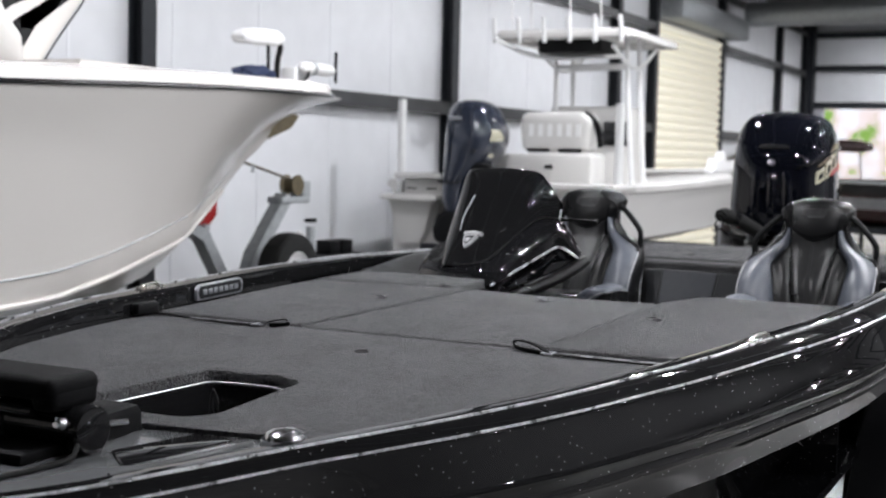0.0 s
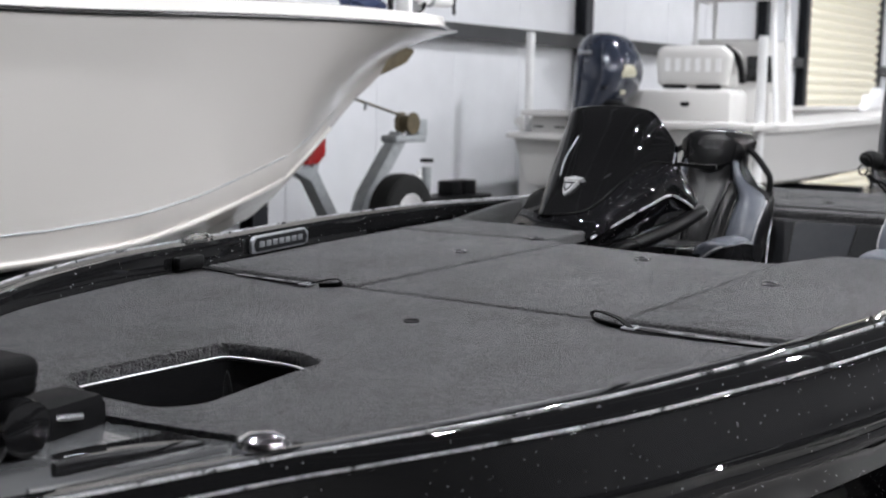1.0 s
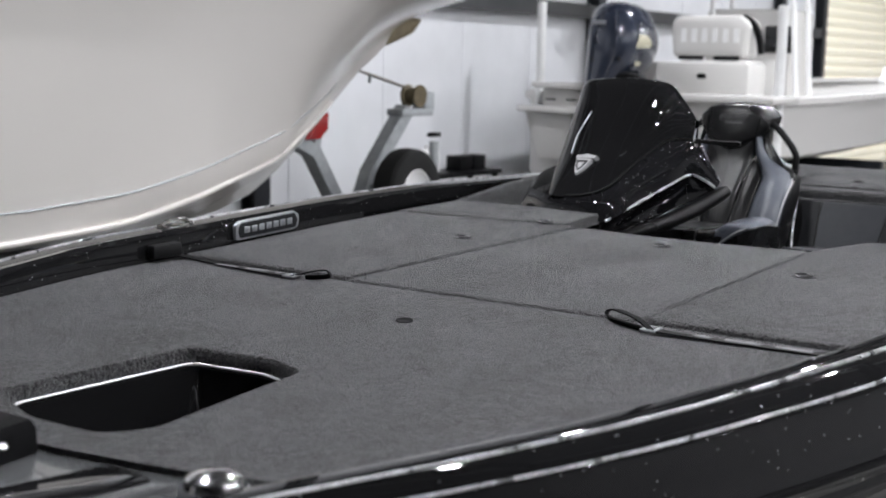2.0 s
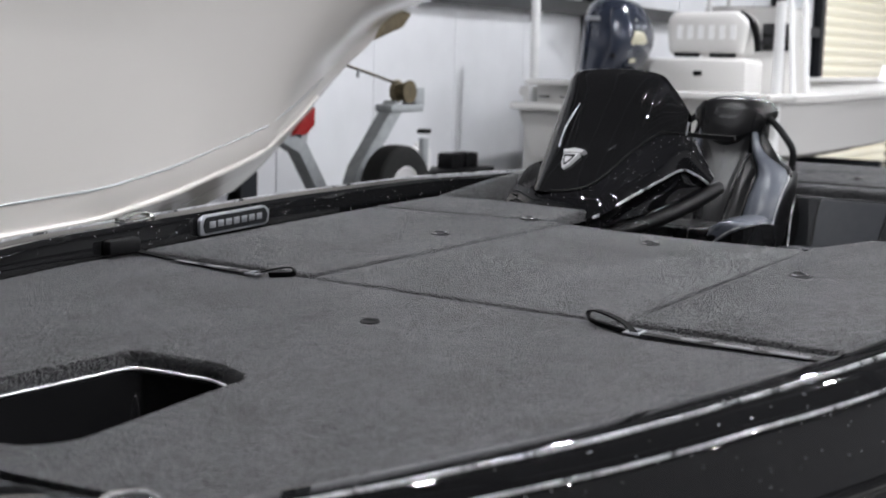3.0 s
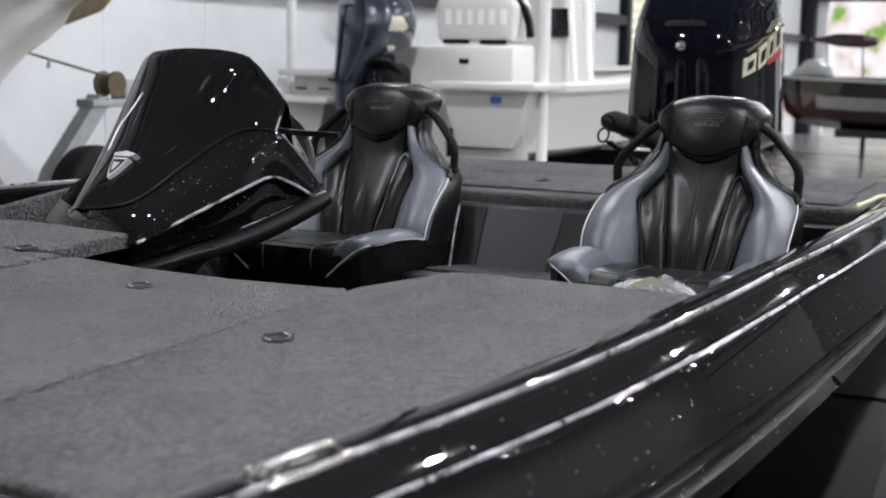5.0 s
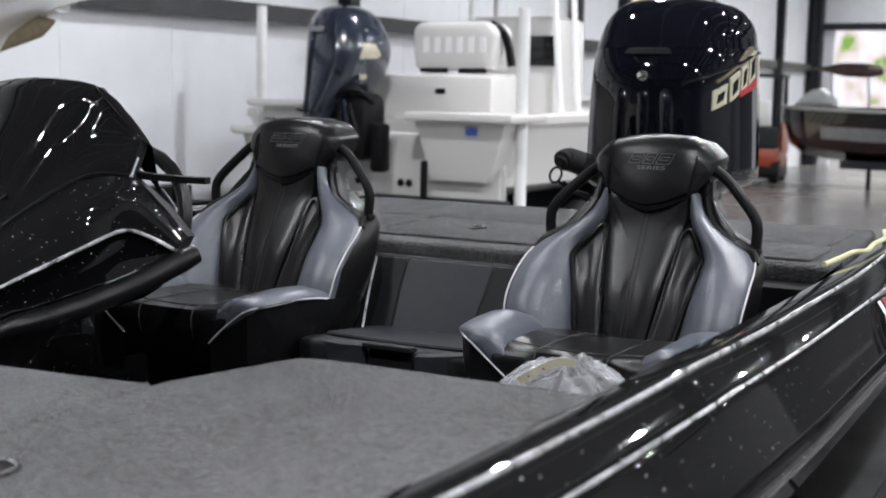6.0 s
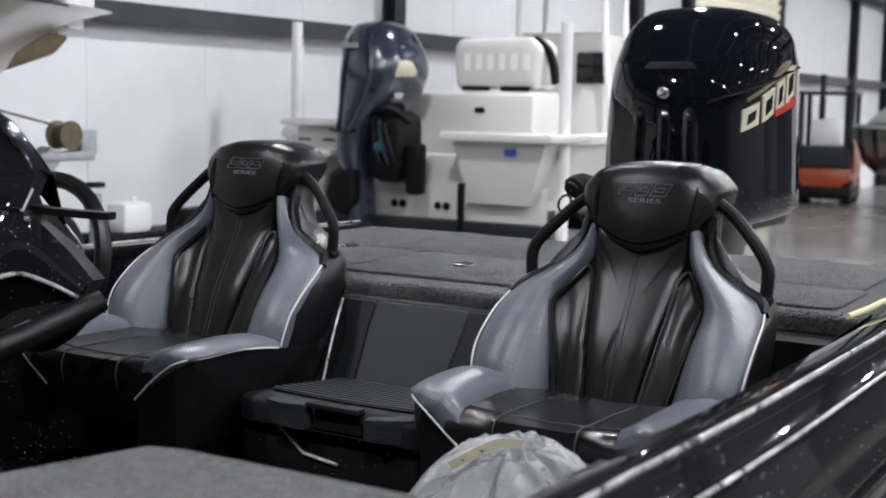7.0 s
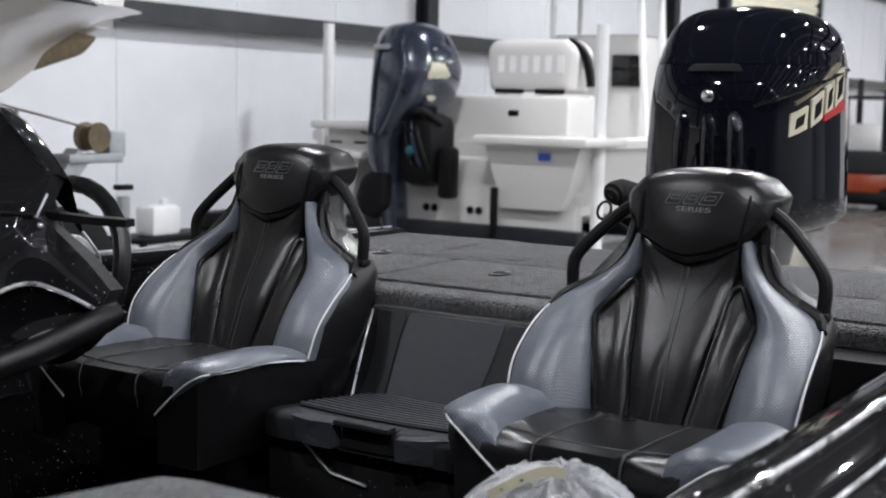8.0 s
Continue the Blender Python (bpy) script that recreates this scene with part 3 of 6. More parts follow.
def lid(poly, z=1.504, label="grey carpeted locker lid"):
    return part("locker_lid", prism(poly, z - 0.035, z, 0.009, 3), CARPET, boat, label)


centre_lid = lid(rounded([(1.506, 0.381), (2.63, 0.370), (2.645, 0.33), (2.615, 0.15), (2.61, -0.1), (2.635, -0.33), (2.64, -0.350), (1.506, -0.378)], 0.012))
port_lid = lid(rounded([(1.515, -0.393), (2.645, -0.364), (2.885, -0.443), (2.9, -0.5), (2.905, -0.9)] + list(reversed(edge_run(1.515, 2.9, -1, 6, 0.012))), 0.012), 1.508)
star_lid = lid(rounded([(1.515, 0.390)] + edge_run(1.515, 2.57, 1, 6, 0.012) + [(2.63, 0.50), (2.635, 0.379)], 0.012), 1.508)
aft_lid = lid(rounded([(2.58, inner_y(2.6) - 0.012)] + edge_run(2.6, 2.95, 1, 3, 0.012) + [(2.97, 0.53), (2.95, 0.455), (2.65, 0.435), (2.64, 0.51)], 0.02), 1.51, "grey carpeted step lid beside the console")
part("deck_frame", prism([(1.45, -0.9), (2.6, -0.95), (2.6, 0.95), (1.45, 0.9)], 1.40, 1.462), BLACK_PLASTIC, boat)


def latch(x, y, z, parent, mat=CHROME, turn=40):
    """A flush oval pull ring in its cup."""
    cup = lathe([(0.0001, 0.0012), (0.022, 0.001), (0.026, 0.0022), (0.035, 0.0026), (0.038, -0.001)], 20)
    size = 1.0 if mat else 0.7
    ob = part("lift_latch", cup, BLACK_PLASTIC if mat else MATTE_BLACK, parent, "flush lift latch", m=Matrix.Translation((x, y, z - 0.0008)) @ Matrix.Rotation(radians(turn), 4, 'Z') @ Matrix.Diagonal((size, 0.75 * size, 1, 1)))
    if mat:
        ring = [(0.027 * math.cos(a), 0.027 * math.sin(a), 0.0032) for a in (2 * math.pi * k / 16 for k in range(17))]
        part("pull_ring", tube(ring, 0.002, 6, 1), mat, ob, "chrome pull ring")
    return ob


latch(2.215, 0.52, 1.508, star_lid)
latch(2.455, 0.008, 1.504, centre_lid)
latch(2.21, -0.486, 1.508, port_lid)
latch(2.64, 0.49, 1.51, aft_lid)
latch(1.225, 0.005, 1.5, bpy.data.objects["front_deck"], None)
# sunken tray
tr = bmesh.new()
hc = sum((Vector(q) for q in HOLE), Vector((0, 0))) / len(HOLE)


def tray_ring(s, z):
    return [(hc.x + (q[0] - hc.x) * s, hc.y + (q[1] - hc.y) * s, z) for q in HOLE]


loft([tray_ring(s, z) for s, z in ((0.955, 1.471), (0.93, 1.468), (0.9, 1.37), (0.86, 1.352), (0.8, 1.348), (0.01, 1.348))], close=True, bm=tr)
tray = part("deck_tray", tr, BLACK_GLOSS, boat, "sunken glossy black foot tray")
rim_pts = tray_ring(0.935, 1.474)
part("tray_rim", tube(rim_pts + rim_pts[:1], 0.0025, 8, 1), BRIGHT, tray, "bright metal rim")


# tie-down straps
def strap(points, loop, buckle, toward):
    st = part("tie_strap", tube(points, 0, flat=(0.025, 0.003), steps=4), MATTE_BLACK, boat, "black webbing tie-down strap")
    part("strap_loop", tube(loop, 0, flat=(0.014, 0.003), steps=5), MATTE_BLACK, st, "black webbing pull loop")
    b = bmesh.new()
    for dx in (-0.012, 0.012):
        tube([(buckle[0] - 0.016, buckle[1] + dx, buckle[2]), (buckle[0] + 0.016, buckle[1] + dx, buckle[2])], 0.003, 6, 1, bm=b)
    for dy in (-0.016, 0.016):
        tube([(buckle[0] + dy, buckle[1] - 0.016, buckle[2]), (buckle[0] + dy, buckle[1] + 0.016, buckle[2])], 0.003, 6, 1, bm=b)
    part("buckle", b, DULL_SILVER, st, "small metal cam buckle")
    for k in range(3):
        part("strap_print", rbox(0.016, 0.07, 0.001, 0, (points[1][0] + 0.003, points[1][1] + toward * 0.10 * (k - 1), points[1][2] + 0.0025)), EMBROIDERY, st)
    return st


strap([(1.424, -0.455, 1.507), (1.434, -0.635, 1.504), (1.448, -0.80, 1.504), (1.455, -0.915, 1.53)],
      [(1.424, -0.45, 1.508), (1.445, -0.41, 1.522), (1.475, -0.345, 1.527), (1.478, -0.325, 1.518), (1.462, -0.345, 1.508), (1.43, -0.43, 1.506)], (1.424, -0.45, 1.509), -1)
strap([(1.44, 0.49, 1.507), (1.452, 0.62, 1.504), (1.492, 0.88, 1.504), (1.45, 0.965, 1.52)],
      [(1.438, 0.49, 1.508), (1.46, 0.45, 1.52), (1.485, 0.425, 1.522), (1.48, 0.415, 1.51), (1.45, 0.46, 1.506)], (1.435, 0.488, 1.509), 1)
part("strap_reel", rbox(0.1, 0.03, 0.036, 0.008, (1.435, inner_y(1.435) + sway(1.435) - 0.018, 1.527)), BLACK_PLASTIC, boat, "black strap retractor")
# name plate on the inner coaming (plain bars in place of the lettering)
ang = math.atan2(inner_y(2.05) - inner_y(1.77), 0.28)
PL = Matrix.Translation((1.878, inner_y(1.878) - 0.006, 1.541)) @ Matrix.Rotation(ang, 4, 'Z') @ Matrix.Rotation(radians(90), 4, 'X')
plate = part("name_plate", prism(rounded([(-0.155, -0.024), (-0.135, -0.028), (0.135, -0.028), (0.155, -0.02), (0.158, 0.012), (0.135, 0.026), (-0.135, 0.026), (-0.155, 0.015)], 0.006), -0.004, 0.006, 0.002), DULL_SILVER, boat, "oblong brushed metal name plate", m=PL)
part("plate_field", prism(rounded([(-0.135, -0.022), (0.138, -0.022), (0.148, 0.0), (0.132, 0.02), (-0.132, 0.02), (-0.145, 0.0)], 0.006), 0.005, 0.0075), GREY_PLASTIC, plate, m=Matrix())
for k in range(7):
    part("plate_bar", rbox(0.027, 0.018, 0.003, 0.002, (-0.105 + k * 0.035, -0.001, 0.008)), DULL_SILVER, plate)


# pop-up cleats on the coaming
def cleat(side):
    b = bmesh.new()
    rbox(0.13, 0.045, 0.006, 0.003, (0, 0, 0.001), bm=b)
    tube([(-0.055, 0, 0.004), (-0.04, 0, 0.014), (0.0, 0, 0.016), (0.04, 0, 0.014), (0.055, 0, 0.004)], 0.006, 8, 3, bm=b)
    for x, y in ((-0.05, 0.016), (0.05, 0.016), (-0.05, -0.016), (0.05, -0.016), (0.0, 0.018)):
        knob = lathe([(0.0001, 0.009), (0.005, 0.008), (0.007, 0.003)], 10)
        bmesh.ops.translate(knob, vec=(x, y, 0.002), verts=knob.verts)
        join(b, knob)
    return part("cleat", b, SATIN_STEEL, boat, "polished pop-up mooring cleat", m=Matrix.Translation((1.55, side * 0.985 + sway(1.55), 1.571)) @ Matrix.Rotation(side * 0.16, 4, 'Z'))


cleat(1)
cleat(-1)
nav = part("bow_light", lathe([(0.0001, 0.034), (0.02, 0.033), (0.035, 0.026), (0.042, 0.012), (0.043, 0.0), (0.05, -0.004), (0.05, -0.012)], 24), CHROME, boat, "chrome capped flush bow light", m=Matrix.Translation((0.245, -0.415, 1.492)) @ Matrix.Diagonal((1, 1, 1.2, 1)))
part("lens", lathe([(0.0435, 0.004), (0.0445, 0.006), (0.0445, 0.016), (0.0425, 0.018)], 20), DULL_SILVER, nav, "frosted lens band")

# rear deck, bench and step
rd = [(4.30, -0.74), (4.48, -0.76)] + edge_run(4.48, 5.35, -1, 6, 0.02) + [(5.38, -0.5), (5.3, -0.25), (5.3, 0.25), (5.38, 0.5)] + list(reversed(edge_run(4.30, 5.35, 1, 6, 0.02)))
part("aft_bulkhead", prism([(4.36, -1.0), (4.9, -0.98), (4.9, 0.98), (4.36, 1.0)], 1.0, 1.448), BLACK_PLASTIC, boat, "black bulkhead under the aft deck")
rear = part("rear_deck", prism(rd, 1.45, 1.495, 0.022, 5), CARPET, boat, "grey carpeted aft deck")
for x0, x1, y0, y1 in ((4.40, 4.82, -0.55, 0.36), (4.40, 4.82, 0.37, 0.85), (4.83, 5.28, -0.28, 0.5), (4.52, 4.82, -0.9, -0.56), (4.83, 5.28, -0.88, -0.29), (4.83, 5.28, 0.51, 0.85)):
    part("aft_lid", prism(rounded([(x0, y0), (x1, y0), (x1, y1), (x0, y1)], 0.03), 1.48, 1.503, 0.005), CARPET, rear, "carpeted aft locker lid")
latch(4.63, 0.115, 1.504, rear, CHROME, 0)
latch(4.79, 0.60, 1.504, rear, CHROME, 0)


def lean(lift):
    """A place on the bench's back, leaning aft as it rises."""
    return lambda a, b, h: (4.29 - h - lift - (1.47 - b) * 0.62, a, b)


bench = part("bench_back", puff(rounded([(-0.46, 1.2), (0.252, 1.2), (0.262, 1.46), (-0.46, 1.46)], 0.02), 0.012, lean(0.0), 0.03, rings=((1.0, -1.0), (1.0, 0.0), (0.992, 0.7), (0.975, 1.0), (0.5, 1.0))), BLACK_PLASTIC, boat, "dark padded bench backrest")
for mat, words, shape in ((BENCH_GREY, "dark grey centre panel", [(0.115, 1.215), (0.128, 1.235), (0.142, 1.40), (0.140, 1.452), (-0.118, 1.452), (-0.113, 1.38), (-0.092, 1.215)]),
                          (GREY_PLASTIC, "charcoal side panel", [(0.13, 1.215), (0.215, 1.215), (0.2, 1.30), (0.205, 1.38), (0.235, 1.452), (0.146, 1.452), (0.148, 1.40), (0.134, 1.235)]),
                          (GREY_PLASTIC, "charcoal side panel", [(-0.099, 1.215), (-0.120, 1.38), (-0.125, 1.452), (-0.44, 1.452), (-0.44, 1.215)])):
    part("bench_panel", puff(rounded(shape, 0.012), 0.0025, lean(0.012), 0.012, rings=((1.0, -1.0), (1.0, 0.0), (0.992, 1.0), (0.5, 1.0))), mat, bench, words)
part("bench_trim", tube([lean(0.014)(a, b, 0) for a, b in ((0.247, 1.452), (0.238, 1.36), (0.222, 1.262))], 0.0035, 6, 3), SILVER, bench, "thin bright glitter trim")
# carpeted inner side beside the console
part("side_carpet", loft([[(x, inner_y(x) - 0.004, min(1.555, 1.508 + 0.1 * (x - 2.95))), (x, inner_y(x) - 0.02, min(1.548, 1.503 + 0.1 * (x - 2.95))), (x, inner_y(x) - 0.06, 1.44), (x, inner_y(x) - 0.065, 1.2)] for x in (2.95, 3.1, 3.3, 3.5, 3.7, 3.9)]), CARPET, boat, "grey carpeted cockpit side")
base = part("step_base", rbox(0.46, 0.52, 0.28, 0.03, (4.07, -0.035, 1.122)), GELCOAT, boat, "black gloss step base")
# silver trim; its level first stretch stands in for the pad edge's highlight
part("base_line_highlight", tube([(3.838, 0.21, 1.254), (3.836, 0.12, 1.250), (3.836, 0.11, 1.243), (3.836, 0.04, 1.19), (3.836, -0.05, 1.178)], 0.0035, 6, 1), SILVER, base, "silver trim line")
step = part("step_pad", puff(rounded([(-0.31, 3.82), (0.20, 3.82), (0.235, 3.86), (0.235, 4.2), (-0.30, 4.22)], 0.04), 0.02, lambda a, b, h: (b, a, 1.243 + h + (4.22 - b) * 0.11), 0.04), GREY_PLASTIC, boat, "dark grey ribbed step pad")
for k in range(11):
    part("rib", tube([(3.885 + k * 0.026 + 0.03 * abs(u) ** 2 * 14, -0.03 + u, 1.304 - k * 0.0029 - 0.02 * u * u) for u in (-0.2, -0.12, -0.04, 0.04, 0.12, 0.2)], 0.006, 6, 2), BENCH_GREY, step)
FACET = ((1.0, -1.0), (1.0, 0.0), (0.97, 0.75), (0.93, 1.0), (0.5, 1.0))
part("step_ledge", rbox(0.03, 0.135, 0.012, 0.003, (3.812, -0.062, 1.309)), GREY_PLASTIC, step, "moulded ledge")
part("step_front", puff(rounded([(-0.13, 1.255), (0.0, 1.255), (-0.005, 1.305), (-0.125, 1.305)], 0.006), 0.004, lambda a, b, h: (3.82 - h, a, b), 0.03, rings=FACET), BLACK_PLASTIC, step, "black front pad")
for a0, a1 in ((0.006, 0.19), (-0.30, -0.136)):
    part("step_front", puff(rounded([(a0, 1.25), (a1, 1.25), (a1, 1.298), (a0, 1.308)], 0.008), 0.018, lambda a, b, h: (3.82 - h + 0.45 * max(0.0, abs(a + 0.05) - 0.13), a, b), 0.03, rings=FACET), BENCH_GREY, step, "grey moulded front corner")

# ---------------------------------------------------------------- the bass boat's trailer
trailer = thing("boat_trailer", BOAT, "black steel boat trailer under the bass boat", "trailer")
for sd in (1, -1):
    part("frame_rail", rbox(5.4, 0.08, 0.14, 0.008, (2.9, sd * 0.62, 0.66)), BLACK_GLOSS, trailer, "black frame rail")
    part("bunk", rbox(3.4, 0.12, 0.16, 0.02, (3.4, sd * 0.42, 0.80)), CARPET, trailer, "carpeted bunk")
    fz = [(2.70, 0.55), (2.85, 0.85), (3.05, 1.03), (3.3, 1.12), (3.55, 1.15), (4.7, 1.15), (4.95, 1.10), (5.15, 0.90), (5.25, 0.6)]
    fender = part("fender", loft([[(x, sd * 0.975, z - 0.05), (x, sd * 0.985, z), (x, sd * 1.25, z), (x, sd * 1.29, z - 0.03), (x, sd * 1.30, z - 0.18), (x, sd * 1.285, z - 0.18)] for x, z in fz]), BLACK_PLASTIC, trailer, "black moulded fender", sharp=25)
    part("step_tread", rbox(0.9, 0.2, 0.008, 0.003, (4.1, sd * 1.12, 1.154)), RUBBER, fender, "rubber step tread")
    for x in (2.75, 5.2):
        part("fender_bracket", rbox(0.05, 0.5, 0.05, 0.008, (x, sd * 0.86, 0.68)), BLACK_GLOSS, trailer, "black fender bracket")
    for wx in (3.45, 4.4):
        tyre = lathe([(0.2, -0.1), (0.29, -0.1), (0.335, -0.07), (0.34, 0.0), (0.335, 0.07), (0.29, 0.1), (0.2, 0.1)], 28)
        wh = part("wheel", tyre, RUBBER, trailer, "black trailer wheel", m=Matrix.Translation((wx, sd * 1.02, 0.74)) @ Matrix.Rotation(radians(90), 4, 'X'))
        part("rim", lathe([(0.0001, -sd * -0.05), (0.1, -sd * -0.06), (0.19, -sd * -0.04), (0.2, -sd * -0.09)], 20), DULL_SILVER, wh, "alloy rim")
    for x in (0.4, 2.0):
        part("guide", rbox(0.06, 0.06, 0.3, 0.008, (x, sd * 0.62, 0.55)), BLACK_GLOSS, trailer)
for x in (1.0, 2.4, 5.2):
    part("cross_member", rbox(0.1, 1.3, 0.1, 0.008, (x, 0, 0.64)), BLACK_GLOSS, trailer)
for x in (0.2, 2.6, 5.3):
    part("jack_stand", rbox(0.08, 0.08, 0.3, 0.01, (x, 0, 0.52 - 0.0175 * (x - 2))), BLACK_GLOSS, trailer)


# ---------------------------------------------------------------- helm console
def skin(curves, across=4, along_steps=5, bm=None):
    """A smooth sheet through several curves that have the same number of points."""
    lines = [smooth_path(c, along_steps) for c in curves]
    rows = [smooth_path([c[k] for c in lines], across) for k in range(len(lines[0]))] if len(lines) > 2 else [[c[k] for c in lines] for k in range(len(lines[0]))]
    return loft(rows, bm=bm)


# the hood: from the line under the windscreen down to the trim line
CREASE = [(3.05, 0.785, 1.56), (2.985, 0.68, 1.553), (2.958, 0.575, 1.558), (2.985, 0.468, 1.585), (3.12, 0.413, 1.672), (3.248, 0.366, 1.737), (3.318, 0.302, 1.738), (3.392, 0.272, 1.668), (3.444, 0.247, 1.595)]
TRIM = [(3.0, 0.80, 1.497), (2.947, 0.69, 1.49), (2.93, 0.57, 1.487), (2.93, 0.43, 1.487), (3.08, 0.373, 1.545), (3.2, 0.327, 1.592), (3.289, 0.296, 1.621), (3.345, 0.268, 1.602), (3.397, 0.241, 1.568)]
RAIL = [(2.94, 0.44, 1.415), (3.06, 0.385, 1.44), (3.178, 0.335, 1.463), (3.309, 0.277, 1.504), (3.442, 0.222, 1.559)]
hood = bmesh.new()
skin([CREASE, [Vector(p).lerp(Vector(q), 0.5) + Vector((-0.006, -0.008, 0.006)) for p, q in zip(CREASE, TRIM)], TRIM], 5, 5, hood)
cons = part("console", hood, CONSOLE_GEL, boat, "black gloss helm console with silver trim line", sharp=40)
inset = [(Vector(p) + Vector((0.0, 0.008, -0.012))) for p in TRIM[3:]]
tail = [Vector(p) + Vector((0.0, 0.016, 0.012)) for p in ((2.945, 0.44, 1.425), (3.06, 0.386, 1.452), (3.165, 0.34, 1.474), (3.27, 0.295, 1.503), (3.35, 0.26, 1.53), (3.41, 0.232, 1.552))]
part("side_panel", skin([[Vector(p) + Vector((0, 0.002, 0.0)) for p in TRIM[3:]], inset, [p.lerp(q, 0.5) + Vector((0, 0.004, 0)) for p, q in zip(inset, tail)], tail], 3, 5), LINER_GEL, cons, "dark gloss lower side panel", sharp=50)
part("outer_side", skin([[(3.05, 0.785, 1.56), (3.2, 0.82, 1.61), (3.5, 0.87, 1.62)], [(2.985, 0.765, 1.50), (3.2, 0.90, 1.515), (3.5, 0.96, 1.53)]]), CONSOLE_GEL, cons)
# shroud under the screen's rear edge and the hood, closed down into the cockpit
edge = [(3.314, 0.39, 1.93), (3.375, 0.318, 1.807), (3.318, 0.302, 1.738), (3.392, 0.272, 1.668), (3.444, 0.247, 1.595), (3.41, 0.242, 1.565), (3.442, 0.232, 1.552)]
part("shroud", loft([edge, [Vector(p) + Vector((0.05, 0.02, -0.004)) for p in edge], [Vector(p) + Vector((0.085, 0.08, -0.02)) for p in edge]]), BLACK_PLASTIC, cons, "black inner shroud")
part("footwell", loft([[(2.96, 0.80, 1.49), (2.945, 0.46, 1.47), (3.14, 0.40, 1.46), (3.40, 0.45, 1.50), (3.5, 0.9, 1.55)], [(2.97, 0.80, 1.2), (2.955, 0.50, 1.2), (3.1, 0.6, 1.2), (3.3, 0.7, 1.2), (3.5, 0.9, 1.2)]], close=True), MATTE_BLACK, cons)
glass = [CREASE[:7],
         [(3.34, 0.775, 1.665), (3.135, 0.722, 1.672), (3.073, 0.575, 1.680), (3.095, 0.452, 1.69), (3.20, 0.40, 1.735), (3.287, 0.345, 1.764), (3.337, 0.307, 1.761)],
         [(3.38, 0.765, 1.79), (3.235, 0.725, 1.80), (3.187, 0.57, 1.806), (3.205, 0.437, 1.808), (3.275, 0.385, 1.802), (3.332, 0.337, 1.791), (3.356, 0.312, 1.784)],
         [(3.40, 0.755, 1.885), (3.31, 0.727, 1.903), (3.272, 0.567, 1.912), (3.28, 0.418, 1.904), (3.325, 0.372, 1.862), (3.353, 0.335, 1.817), (3.367, 0.315, 1.798)],
         [(3.41, 0.75, 1.912), (3.345, 0.727, 1.931), (3.315, 0.565, 1.944), (3.318, 0.407, 1.931), (3.345, 0.362, 1.884), (3.366, 0.33, 1.832), (3.375, 0.318, 1.807)]]
glass[0] = [(3.28, 0.79, 1.545)] + [tuple(q) for q in glass[0][1:]]
bm = skin(glass, 6, 6)
top = smooth_path(glass[-1], 6)
loft([top, [q + Vector((0.010, 0.002, 0.003)) for q in top], [q + Vector((0.05, 0.01, -0.012)) for q in top], [q + Vector((0.10, 0.03, -0.13)) for q in top]], bm=bm)
bmesh.ops.remove_doubles(bm, verts=bm.verts, dist=1e-5)
screen = part("windscreen", bm, BLACK_GLOSS, cons, "smoked black wraparound windscreen", sharp=50)
part("screen_gasket", tube([Vector(p) + Vector((-0.002, -0.003, 0.002)) for p in CREASE[1:7]], 0.004, 6, 5), BLACK_PLASTIC, screen)
part("screen_trim", tube([(3.076, 0.640, 1.69), (3.128, 0.650, 1.745), (3.180, 0.646, 1.795), (3.212, 0.640, 1.83)], 0.003, 6, 4), DULL_SILVER, screen, "slim bright trim")
part("screen_catch", tube([(3.09, 0.47, 1.685), (3.105, 0.445, 1.705)], 0.004, 6, 1), CHROME, screen, "small bright catch")
part("trim_line", tube([Vector(p) + Vector((-0.001, -0.002, 0.001)) for p in TRIM[3:]], 0.0042, 6, 5), SILVER, cons, "silver trim line")
part("chevron_trim", tube([(3.29, 0.338, 1.741), (3.322, 0.299, 1.737), (3.352, 0.305, 1.775)], 0.003, 6, 1), DULL_SILVER, cons, "silver chevron")
part("hinge_catch", rbox(0.012, 0.012, 0.012, 0.003, (3.322, 0.29, 1.722)), CHROME, cons, "small bright catch")
part("side_rail", tube(RAIL, [0.02, 0.025, 0.027, 0.026, 0.022], 12, 5), PLAIN_VINYL, cons, "black padded side rail")
part("lever", tube([(3.36, 0.35, 1.742), (3.385, 0.29, 1.732), (3.42, 0.168, 1.727)], 0, flat=(0.03, 0.014), steps=3), BLACK_PLASTIC, cons, "black control lever")
part("dash", puff(rounded([(0.36, 1.6), (0.85, 1.6), (0.82, 1.8), (0.4, 1.8)], 0.04), 0.02, lambda a, b, h: (3.47 + h - (b - 1.6) * 0.2, a, b), 0.03), BLACK_PLASTIC, cons, "black dash panel")
WC = Matrix.Translation((3.59, 0.557, 1.592)) @ Matrix.Rotation(radians(-76), 4, 'Y')
bm = bmesh.new()
tube([WC @ Vector((0.18 * math.cos(a), 0.18 * math.sin(a), 0)) for a in (2 * math.pi * k / 28 for k in range(29))], 0.018, 10, 1, bm=bm)
wheel = part("steering_wheel", bm, PLAIN_VINYL, cons, "black padded steering wheel")
for a in (0.5, 2.64, 4.71):
    part("spoke", tube([WC @ Vector((0.02 * math.cos(a), 0.02 * math.sin(a), -0.02)), WC @ Vector((0.18 * math.cos(a), 0.18 * math.sin(a), 0))], 0, flat=(0.03, 0.008), steps=1), DULL_SILVER, wheel)
part("hub", lathe([(0.0001, 0.0), (0.04, -0.005), (0.05, -0.03), (0.03, -0.07), (0.0001, -0.09)], 16), BLACK_PLASTIC, wheel, m=WC)
